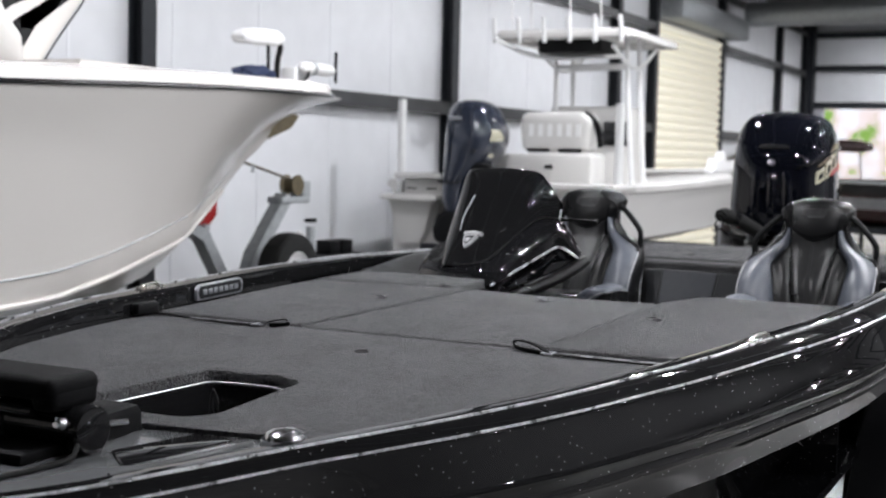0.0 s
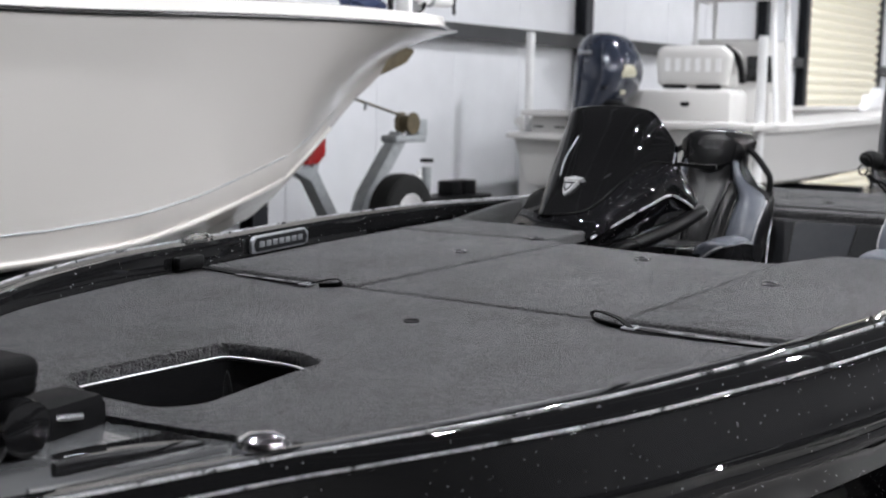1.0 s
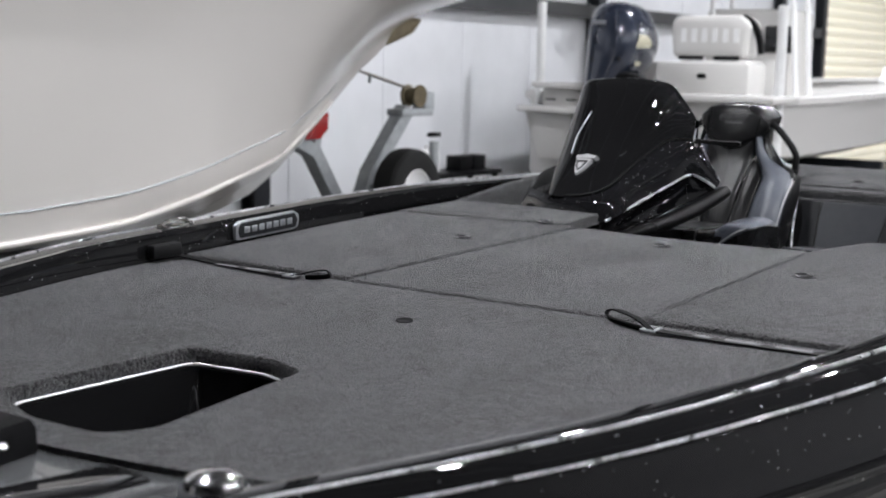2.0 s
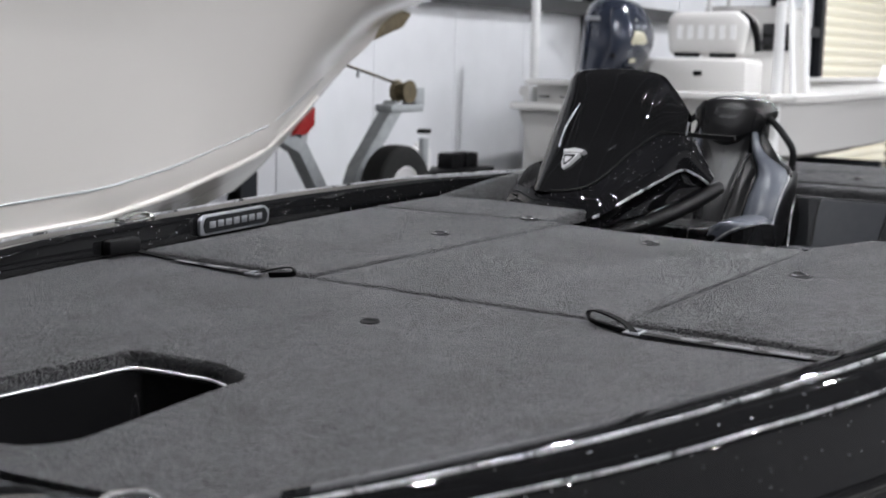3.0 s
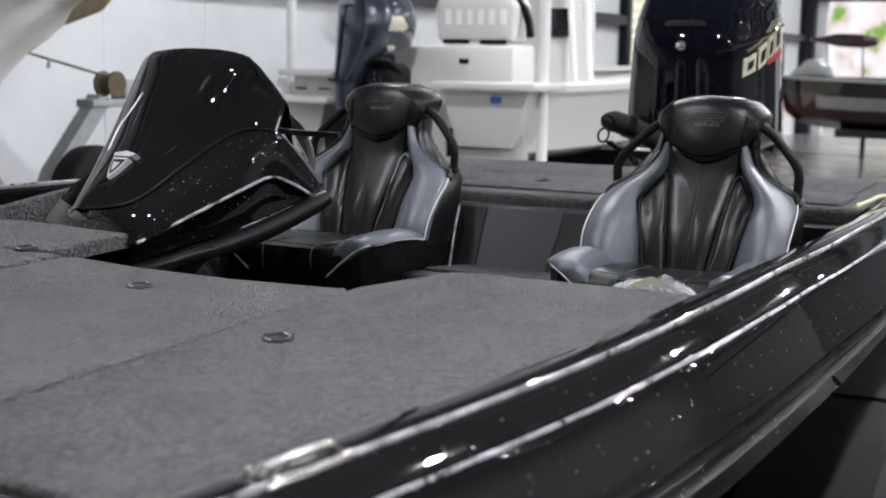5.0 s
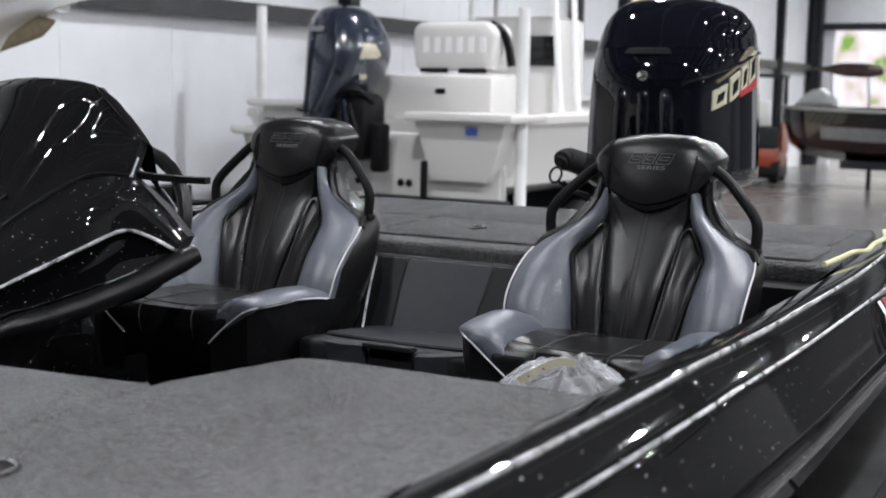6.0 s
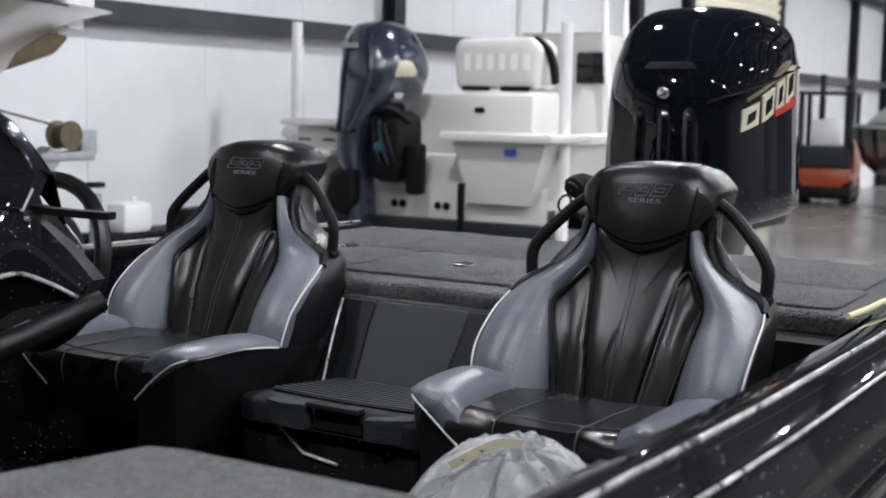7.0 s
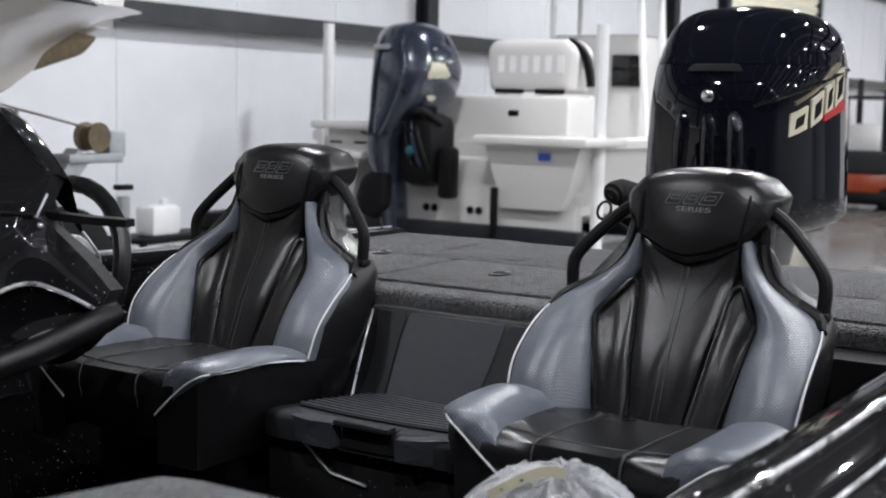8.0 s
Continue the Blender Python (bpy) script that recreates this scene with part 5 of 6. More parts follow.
part("bag_knot", tube([KNOT + Vector(q) for q in ((0.0, 0.0, -0.02), (0.004, -0.004, 0.004), (-0.008, -0.02, 0.014), (-0.02, -0.034, 0.008))], [0.02, 0.009, 0.012, 0.018], 10, 4), FILM, bag_ob, "twisted gathered neck")
part("paper_strip", tube([(-0.112, 0.03, 0.098), (-0.10, 0.015, 0.108), (-0.075, -0.005, 0.121), (-0.05, -0.03, 0.13), (-0.035, -0.055, 0.127)], 0, flat=(0.0015, 0.016), steps=4), CREAM, bag_ob, "crumpled cream paper strip")
for q, r in (((-0.100, 0.017, 0.1075), -0.4), ((-0.076, -0.003, 0.119), 0.5)):
    part("label_mark", rbox(0.004, 0.009, 0.0025, 0.0005, (0, 0, 0)), BLACK_PLASTIC, bag_ob, m=pose(*q, r, 0, 0.7))
part("bag_locker", rbox(0.34, 0.36, 0.30, 0.03, (3.46, -0.66, 1.14)), MATTE_BLACK, boat, "black box under the bag")

# ---------------------------------------------------------------- trolling motor on the bow
tm = thing("trolling_motor", BOAT @ pose(0.01, -0.022, 1.49), "black bow-mount trolling motor folded on its bracket", "trolling motor")
part("base_plate", rbox(0.20, 0.40, 0.02, 0.006, (0.0, 0.13, 0.011)), MATTE_BLACK, tm, "black base plate")
arch = bmesh.new()
rbox(0.13, 0.46, 0.044, 0.018, (0.02, 0.14, 0.124), segs=4, bm=arch)
rbox(0.12, 0.06, 0.05, 0.016, (0.02, -0.06, 0.108), segs=4, bm=arch)
rbox(0.12, 0.06, 0.13, 0.014, (0.02, 0.33, 0.072), bm=arch)
part("arch_bracket", arch, MATTE_BLACK, tm, "chunky black arch bracket")
part("shaft", tube([(-0.035, -0.04, 0.082), (-0.035, 0.5, 0.084)], 0.013, 12, 1), BLACK_GLOSS, tm, "gloss black shaft")
tube_ob = part("lower_tube", tube([(0.03, 0.5, 0.05), (0.03, 0.2, 0.05), (0.03, -0.08, 0.047), (0.03, -0.112, 0.046), (0.03, -0.122, 0.046)], [0.044, 0.044, 0.044, 0.043, 0.034], 20, 3), BLACK_GLOSS, tm, "gloss black motor tube")
for y in (0.06, 0.13, 0.22):
    part("tube_band", tube([(0.03, y, 0.05), (0.03, y + 0.012, 0.05)], 0.0465, 16, 1), BRIGHT if y > 0.2 else BLACK_PLASTIC, tube_ob)
part("shaft_ring", tube([(-0.035, 0.04, 0.082), (-0.035, 0.07, 0.082)], 0.017, 12, 1), CHROME, tm, "chrome shaft ring")
part("clamp_knob", lathe([(0.0001, 0.022), (0.010, 0.02), (0.013, 0.008), (0.009, 0.0)], 14), CHROME, tube_ob, "chrome clamp knob", m=Matrix.Translation((-0.008, -0.085, 0.06)) @ Matrix.Rotation(radians(-70), 4, 'Y'))
part("wedge_foot", prism([(0.11, -0.07), (0.235, -0.055), (0.235, 0.04), (0.12, 0.05)], 0.0, 0.055, 0.02), MATTE_BLACK, tm)
part("latch_bar", tube([(0.10, -0.055, 0.035), (0.17, -0.075, 0.03)], 0.006, 8, 1), CHROME, tm, "chrome latch bar")
part("pull_cable", tube([(0.0, -0.11, 0.03), (-0.04, -0.13, 0.012), (-0.10, -0.12, 0.006), (-0.2, -0.1, 0.006)], 0.005, 6, 4), RUBBER, tm, "black pull cable")

# ---------------------------------------------------------------- large white boat by the wall
WBY = 3.92
wb = thing("white_boat", pose(0, WBY, 0), "large white centre console boat with flared bow on a trailer", "boat")
PLAN = [(-4.5, 1.25), (2.5, 1.24), (3.5, 1.23), (4.4, 1.18), (5.2, 1.06), (5.8, 0.92), (6.3, 0.70), (6.6, 0.48), (6.8, 0.27), (6.89, 0.12), (6.93, 0.0)]
SHEERZ = [(-4.5, 1.84), (2.5, 1.9), (3.85, 1.96), (4.9, 1.99), (6.3, 2.01), (6.93, 2.03)]
STEM = [(-4.5, 0.55), (3.4, 0.6), (4.4, 0.66), (4.8, 0.71), (5.12, 0.82), (5.45, 1.05), (5.7, 1.26), (5.9, 1.45), (6.15, 1.67), (6.45, 1.83), (6.75, 1.96), (6.93, 2.02)]
CHINE = [(-4.5, 0.88), (2.5, 0.955), (3.1, 0.99), (3.6, 1.06), (4.2, 1.18), (4.9, 1.33), (5.5, 1.5), (6.0, 1.64), (6.93, 2.025)]


def low_chine(x):
    return between(x, CHINE) - between(x, [(2.5, 0.12), (4.2, 0.13), (5.2, 0.10), (6.0, 0.03), (6.4, 0.0)])


def white_section(x):
    hb, zs, zk = between(x, PLAN), between(x, SHEERZ), between(x, STEM)
    zc = max(zk + 0.02, min(low_chine(x), zs - 0.02))
    hc_ = hb * between(x, [(-4.5, 0.87), (3.0, 0.84), (4.4, 0.68), (5.2, 0.41), (5.9, 0.18), (6.5, 0.10), (6.93, 0.05)])
    return hb, zs, zk, zc, hc_, between(x, [(-4.5, 0.9), (3.5, 1.0), (5.0, 1.55), (6.0, 2.2), (6.93, 1.6)])


def white_side(x, z):
    hb, zs, zk, zc, hc_, power = white_section(x)
    return hc_ + (hb - hc_) * max(0.0, min(1.0, (z - zc) / (zs - zc))) ** power


rows = []
for x in (-4.5, -2, 0, 1.5, 2.5, 3.1, 3.6, 4.0, 4.4, 4.7, 5.0, 5.25, 5.5, 5.7, 5.9, 6.1, 6.3, 6.5, 6.65, 6.78, 6.87, 6.93):
    hb, zs, zk, zc, hc_, power = white_section(x)
    half = []
    for k in range(9):
        t = k / 8
        half.append((x, hc_ + (hb - hc_) * t ** power, zc + (zs - zc) * t))
    half = list(reversed(half)) + [(x, hc_ * 0.96, zc - 0.02), (x, hc_ * 0.5, zk + (zc - zk) * 0.45), (x, 0, zk)]
    rows.append(half + [(a, -b, c) for a, b, c in reversed(half[:-1])])
bm = loft([[Vector(q) for q in r] for r in rows])
bmesh.ops.remove_doubles(bm, verts=bm.verts, dist=1e-4)
whull = part("hull", bm, CREAM_GEL, wb, "glossy white flared hull", sharp=50)


def sheer_path(out, dz, sd, x0=-4.5):
    return [Vector((x, sd * (between(x, PLAN) + out), between(x, SHEERZ) + dz)) for x in [x0 + (6.93 - x0) * k / 60 for k in range(61)]]


for sd in (1, -1):
    part("rub_rail", tube(smooth_path(sheer_path(0.006, 0.0, sd)[::6], 6), 0.014, 8, 1), GREY_PLASTIC, wb, "dark rub rail with steel insert")
    part("rail_insert", tube(smooth_path(sheer_path(0.018, 0.004, sd)[::6], 6), 0.009, 8, 1), CHROME, wb, "polished steel insert")
    p0, p1, p2 = sheer_path(0.0, 0.01, sd), sheer_path(-0.02, 0.075, sd), sheer_path(-0.25, 0.10, sd)
    for q in p2 + p1:
        q.y = sd * max(0.0, sd * q.y)
    p1 = smooth_path(p1[::6], 6)
    p0, p2 = smooth_path(p0[::6], 6), smooth_path(p2[::6], 6)
    part("toe_rail", loft([p0, p1, p2]), CREAM_GEL, wb, "white moulded gunwale", sharp=40)
    part("boot_stripe", tube([Vector((x, sd * (white_side(x, between(x, CHINE) + 0.01) + 0.003), between(x, CHINE) + 0.01)) for x in [-3 + 8.35 * k / 50 for k in range(51)]], 0.005, 6, 1), STEEL, whull, "thin grey boot stripe")
    part("spray_rail", tube([Vector((x, sd * (white_section(x)[4] + 0.002), white_section(x)[3])) for x in [-3 + 8.3 * k / 50 for k in range(51)]], 0.014, 6, 1), CREAM_GEL, whull, "moulded spray rail")
part("drain_fitting", lathe([(0.0001, 0.01), (0.02, 0.01), (0.025, 0.0)], 12), BLACK_PLASTIC, whull, m=Matrix.Translation((5.25, -0.87, 1.93)) @ Matrix.Rotation(radians(80), 4, 'X'))
part("fore_deck", prism([(3.3, -1.0), (4.4, -0.95), (5.2, -0.8), (6.0, -0.5), (6.8, -0.05), (6.8, 0.05), (6.0, 0.5), (5.2, 0.8), (4.4, 0.95), (3.3, 1.0)], 1.95, 2.06), CREAM_GEL, wb, "white fore deck")
# bow lounge with black patterned backrest, and the moulded console side with a speaker
lounge = part("bow_lounge", puff(rounded([(3.0, 2.0), (3.54, 2.0), (3.58, 2.06), (3.74, 2.25), (3.90, 2.43), (4.02, 2.60), (3.95, 2.7), (2.95, 2.7)], 0.04), 0.06, lambda a, b, h: (a, -0.42 - h, b), 0.35), CREAM_GEL, wb, "cream upholstered bow lounge")
for shape in ([(3.33, 2.05), (3.44, 2.15), (3.52, 2.26), (3.76, 2.42), (3.92, 2.55), (3.76, 2.55), (3.59, 2.40), (3.39, 2.29), (3.30, 2.23)], [(3.12, 2.24), (3.25, 2.285), (3.35, 2.35), (3.45, 2.39), (3.66, 2.55), (3.44, 2.55), (3.29, 2.37), (3.12, 2.32)]):
    part("lounge_band", puff(rounded(shape, 0.015), 0.004, lambda a, b, h: (a, -0.476 - h, b), 0.03, rings=((1.0, -1.0), (1.0, 0.0), (0.98, 1.0), (0.5, 1.0))), BLACK_VINYL, lounge, "black patterned band")
part("lounge_piping", tube([(3.575, -0.463, 2.05), (3.735, -0.463, 2.245), (3.895, -0.463, 2.425), (4.01, -0.463, 2.595)], 0.005, 6, 4), BLACK_PLASTIC, lounge, "dark piping")
side_ob = part("console_side", puff(rounded([(2.3, 2.02), (3.32, 2.02), (3.31, 2.18), (3.22, 2.26), (2.96, 2.62), (2.3, 2.62)], 0.04), 0.05, lambda a, b, h: (a, -0.58 - h, b), 0.2), CREAM_GEL, wb, "cream moulded console side")
part("speaker", lathe([(0.0001, 0.012), (0.06, 0.012), (0.085, 0.008), (0.10, 0.018), (0.11, 0.0)], 28), BLACK_PLASTIC, side_ob, "dark oval speaker grille", m=Matrix.Translation((2.66, -0.632, 2.22)) @ Matrix.Rotation(radians(90), 4, 'X') @ Matrix.Diagonal((1.25, 0.55, 1, 1)))
for a in (2.62, 2.84):
    part("gauge", lathe([(0.0001, 0.008), (0.03, 0.008), (0.036, 0.012), (0.04, 0.0)], 18), DULL_SILVER, side_ob, "small round fitting", m=Matrix.Translation((a, -0.63, 2.41)) @ Matrix.Rotation(radians(90), 4, 'X'))
# white trolling motor on its bow
part("motor_head", puff(rounded([(5.62, 2.36), (6.06, 2.37), (6.13, 2.43), (6.02, 2.48), (5.70, 2.47), (5.58, 2.42)], 0.05), 0.05, lambda a, b, h: (a, -0.3 - h, b), 0.07), WHITE_PAINT, wb, "white trolling motor head")
part("motor_shaft", tube([(5.94, -0.3, 2.1), (5.94, -0.3, 2.38)], 0.013, 8, 1), BLACK_PLASTIC, wb, "black shaft")
part("shaft_collar", tube([(5.94, -0.3, 2.1), (5.94, -0.3, 2.19)], 0.028, 10, 1), BLACK_PLASTIC, wb)
part("motor_arm", tube([(6.06, -0.28, 2.43), (6.16, -0.25, 2.38), (6.2, -0.2, 2.28), (6.27, -0.15, 2.16)], 0.022, 8, 4), BLACK_PLASTIC, wb, "black folding arm")
part("motor_pod", lathe([(0.0001, -0.25), (0.038, -0.22), (0.048, -0.1), (0.048, 0.13), (0.036, 0.2), (0.0001, 0.23)], 16), WHITE_PAINT, wb, "white motor pod", m=Matrix.Translation((6.66, -0.25, 2.25)) @ Matrix.Rotation(radians(90), 4, 'Y'))
part("pod_collar", tube([(6.56, -0.25, 2.25), (6.60, -0.25, 2.25)], 0.054, 14, 1), STEEL, wb, "grey pod collar")
part("motor_prop", rbox(0.025, 0.02, 0.24, 0.008, (6.92, -0.25, 2.28)), BLACK_PLASTIC, wb, "black propeller blade")
part("motor_mount", rbox(0.30, 0.14, 0.07, 0.02, (6.45, -0.18, 2.10)), STEEL, wb, "grey mounting plate")
for x in (6.36, 6.52):
    part("mount_clamp", rbox(0.05, 0.12, 0.13, 0.012, (x, -0.2, 2.18)), WHITE_PAINT, wb, "white cradle")
part("mount_lever", tube([(6.40, -0.27, 2.14), (6.47, -0.28, 2.17), (6.50, -0.28, 2.22)], 0.011, 8, 3), BLACK_PLASTIC, wb)
cloth = bmesh.new()
bmesh.ops.create_icosphere(cloth, subdivisions=3, radius=1)
for v in cloth.verts:
    v.co = Vector((v.co.x * 0.2, v.co.y * 0.1, max(-0.2, v.co.z) * 0.06)) * (1 + 0.35 * noise.noise(v.co * 3))
tagged(part("folded_cover", cloth, NAVY, None, "", pose(5.55, WBY - 0.46, 2.135)), "folded navy cloth on the white fore deck", "cloth")
# anchor under the bow roller
anc = part("anchor", tube([(6.2, -0.02, 1.74), (6.4, -0.02, 1.86), (6.62, -0.02, 1.93)], 0.025, 8, 3), BRONZE, wb, "weathered anchor under the bow")
part("fluke", puff(rounded([(6.22, 1.70), (6.55, 1.80), (6.66, 1.90), (6.5, 1.92), (6.3, 1.82)], 0.03), 0.03, lambda a, b, h: (a, -0.08 - h, b), 0.03), BRONZE, anc, "broad anchor fluke")
part("bow_roller", rbox(0.3, 0.1, 0.05, 0.01, (6.62, 0, 1.99)), DULL_SILVER, wb)

# its trailer
wt = thing("boat_trailer", pose(0, WBY, 0), "galvanised boat trailer with winch post and spare wheel", "trailer")
part("winch_post", tube([(6.0, 0, 0.40), (6.2, 0, 0.84), (6.6, 0, 1.27)], 0, flat=(0.1, 0.1), steps=1), STEEL, wt, "galvanised winch post")
part("winch_plate", rbox(0.38, 0.14, 0.05, 0.008, (6.67, 0, 1.25)), STEEL, wt)
part("winch_box", rbox(0.12, 0.12, 0.14, 0.012, (6.83, 0, 1.325)), STEEL, wt, "steel winch housing")
part("winch_drum", lathe([(0.0001, -0.06), (0.08, -0.06), (0.08, -0.045), (0.058, -0.035), (0.058, 0.035), (0.08, 0.045), (0.08, 0.06), (0.0001, 0.06)], 20), BRONZE, wt, "winch drum with wound strap", m=Matrix.Translation((6.68, -0.02, 1.365)) @ Matrix.Rotation(radians(90), 4, 'X'))
part("winch_strap", tube([(6.63, 0, 1.42), (6.3, 0, 1.49), (5.98, 0, 1.555)], 0, flat=(0.05, 0.006), steps=1), BRONZE, wt, "winch strap")
part("strap_hook", tube([(6.2, 0, 1.51), (6.19, 0, 1.46)], 0.012, 6, 1), STEEL, wt)
sp = part("spare_wheel", lathe([(0.16, -0.085), (0.23, -0.095), (0.275, -0.085), (0.292, -0.065), (0.298, 0.0), (0.292, 0.065), (0.275, 0.085), (0.23, 0.095), (0.16, 0.085)], 36), RUBBER, wt, "black spare wheel", m=Matrix.Translation((6.19, -0.33, 0.735)) @ Matrix.Rotation(radians(90), 4, 'X'))
part("spare_rim", lathe([(0.0001, 0.04), (0.05, 0.04), (0.06, 0.03), (0.12, 0.035), (0.155, 0.06), (0.165, 0.082), (0.155, 0.087)], 24), WHITE_PAINT, sp, "white painted rim")
part("spare_bracket", rbox(0.08, 0.3, 0.08, 0.008, (6.19, -0.12, 0.735)), STEEL, wt, "galvanised spare wheel bracket")
part("spare_upright", rbox(0.08, 0.08, 0.36, 0.008, (6.19, 0.0, 0.60)), STEEL, wt)
part("bow_bracket", tube([(5.4, 0, 1.10), (5.58, 0, 1.02), (5.8, 0, 0.72), (5.9, 0, 0.45)], 0, flat=(0.1, 0.09), steps=1), STEEL, wt, "galvanised bow stop bracket")
part("bracket_arm", tube([(5.58, 0, 1.0), (5.64, 0, 1.22)], 0, flat=(0.08, 0.06), steps=1), STEEL, wt)
part("bow_stop", prism([(5.46, 1.10), (5.58, 1.10), (5.66, 1.16), (5.665, 1.27), (5.6, 1.25)], -0.06, 0.06, 0.01), RED, wt, "red bow stop", m=Matrix.Translation((0, -0.02, 0)) @ Matrix.Rotation(radians(90), 4, 'X'))
part("jack_tube", tube([(6.83, -0.1, 0.5), (6.83, -0.1, 1.04)], 0.036, 10, 1), STEEL, wt, "tongue jack")
part("jack_top", rbox(0.1, 0.06, 0.03, 0.008, (6.83, -0.1, 1.09)), BLACK_PLASTIC, wt)
part("tongue", rbox(9.0, 0.12, 0.14, 0.01, (3.5, 0, 0.42)), STEEL, wt, "galvanised tongue beam")
part("jack_leg", tube([(6.83, -0.1, 0.0), (6.83, -0.1, 0.5)], 0.03, 8, 1), STEEL, wt)
for sd in (1, -1):
    part("bunk", rbox(5.5, 0.12, 0.2, 0.02, (0.6, sd * 0.5, 0.6)), CARPET, wt)
    part("axle_stand", rbox(0.3, 0.2, 0.5, 0.02, (0.5, sd * 0.8, 0.25)), STEEL, wt)
    part("stand_leg", rbox(0.1, 0.1, 0.5, 0.01, (4.9, sd * 0.35, 0.25)), DARK_STEEL, wt)

# low stand with a jug and batteries by the wall
st = thing("stand", pose(8.45, 4.75, 0), "low black stand against the wall", "stand")
part("stand_top", rbox(1.3, 0.35, 0.04, 0.008, (-0.1, 0, 0.66)), BLACK_PLASTIC, st)
for lx in (-0.7, 0.5):
    for ly in (-0.13, 0.13):
        part("leg", rbox(0.04, 0.04, 0.64, 0.005, (lx, ly, 0.32)), BLACK_PLASTIC, st)
jug = bmesh.new()
rbox(0.26, 0.18, 0.2, 0.03, (0, 0, 0.1), bm=jug)
tube([(0.05, 0, 0.19), (0.05, 0, 0.24)], 0.03, 10, 1, bm=jug)
tagged(part("jug", jug, WHITE_PAINT, None, "", pose(7.98, 4.72, 0.68)), "white plastic jug on the stand", "jug")
for k, dx in enumerate((0.1, 0.32)):
    tagged(part("battery", rbox(0.18, 0.16, 0.13, 0.012, (0, 0, 0.065)), BLACK_PLASTIC, None, "", pose(8.42 + dx, 4.72, 0.68)), "black battery on the stand", "battery", "batteries on the stand")

# ---------------------------------------------------------------- white bay boat beyond
BBY = 3.5
bb = thing("bay_boat", pose(0, BBY, 0), "white bay boat with T-top, stern towards the camera", "boat")
rows = []
for x, hb, zs, zk, f in ((9.55, 1.18, 1.36, 0.62, 0.86), (11, 1.22, 1.37, 0.6, 0.86), (13, 1.22, 1.41, 0.6, 0.84), (14.5, 1.15, 1.44, 0.6, 0.78), (15.6, 0.99, 1.47, 0.62, 0.66), (16.6, 0.73, 1.49, 0.72, 0.48), (17.3, 0.47, 1.505, 0.93, 0.32), (17.8, 0.24, 1.515, 1.18, 0.24), (18.1, 0.03, 1.52, 1.46, 0.2)):
    zc = zk + (zs - 0.1 - zk) * 0.36
    half = [Vector((x, hb * 0.84, zs - 0.03)), Vector((x, hb * 0.97, zs + 0.025)), Vector((x, hb, zs)), Vector((x, hb, zs - 0.05)), Vector((x, hb * 0.965, zs - 0.07))]
    half += [Vector((x, hb * (f + (0.965 - f) * t ** 1.4), zc + (zs - 0.07 - zc) * t)) for t in (0.75, 0.5, 0.25, 0.0)]
    half += [Vector((x, hb * f * 0.94, zc - 0.03)), Vector((x, 0, zk))]
    rows.append(half + [Vector((q.x, -q.y, q.z)) for q in reversed(half[:-1])])
part("hull", loft(rows, caps=True), WHITE_GEL, bb, "white bay boat hull", sharp=40)
part("cockpit_sole", prism([(9.6, -1.0), (13, -1.03), (14.5, -0.95), (15.6, -0.8), (17.0, -0.4), (17.0, 0.4), (15.6, 0.8), (14.5, 0.95), (13, 1.03), (9.6, 1.0)], 1.0, 1.30), WHITE_GEL, bb)
part("stern_shelf", rbox(0.56, 0.52, 0.05, 0.018, (9.5, 0.68, 1.425)), WHITE_GEL, bb, "white stern shelf")
part("shelf_riser", rbox(0.4, 0.46, 0.2, 0.03, (9.58, 0.68, 1.31)), WHITE_GEL, bb)
for k in (0, 1):
    part("shelf_gap", rbox(0.01, 0.11, 0.016, 0.003, (9.375, 0.60 + 0.22 * k, 1.30)), BLACK_PLASTIC, bb)
for sd, y0, y1, zt in ((-1, -1.32, -0.46, 1.36), (1, 0.45, 1.07, 1.215)):
    part("quarter_lid", rbox(0.62, y1 - y0, 0.06, 0.02, (9.5, (y0 + y1) / 2, zt)), WHITE_GEL, bb, "white quarter hatch lid")
    part("quarter_box", loft([[(9.3, y0 + 0.1, zt - 0.03), (9.3, y1 - 0.04, zt - 0.03), (9.8, y1 - 0.04, zt - 0.03), (9.8, y0 + 0.1, zt - 0.03)], [(9.38, y0 + 0.22, zt - 0.34), (9.38, y1 - 0.1, zt - 0.34), (9.8, y1 - 0.1, zt - 0.34), (9.8, y0 + 0.22, zt - 0.34)], [(9.42, y0 + 0.3, zt - 0.46), (9.42, y1 - 0.12, zt - 0.46), (9.8, y1 - 0.12, zt - 0.46), (9.8, y0 + 0.3, zt - 0.46)]], close=True, caps=True), WHITE_GEL, bb, "white moulded quarter box", sharp=30)
part("transom", rbox(0.12, 2.2, 0.62, 0.03, (9.56, 0, 0.92)), WHITE_GEL, bb)
for dy in (-0.35, -0.28, 0.02, 0.09):
    part("bolt", lathe([(0.0001, 0.012), (0.025, 0.01), (0.03, 0.0)], 10), BLACK_PLASTIC, bb, m=Matrix.Translation((9.49, dy, 0.86)) @ Matrix.Rotation(radians(-90), 4, 'Y'))
part("stern_cushion", rbox(0.4, 1.05, 0.42, 0.03, (9.95, -0.36, 1.45)), WHITE_GEL, bb, "white stern bench")
part("warning_label", rbox(0.004, 0.09, 0.05, 0.0, (9.297, -0.96, 1.26)), BLUE_LABEL, bb, "small blue label")
part("bench_vent", rbox(0.02, 0.08, 0.04, 0.006, (9.745, -0.46, 1.54)), BLACK_PLASTIC, bb)
part("trim_tab", rbox(0.06, 0.035, 0.36, 0.01, (9.34, -0.56, 0.86)), BLACK_PLASTIC, bb, "black trim ram")
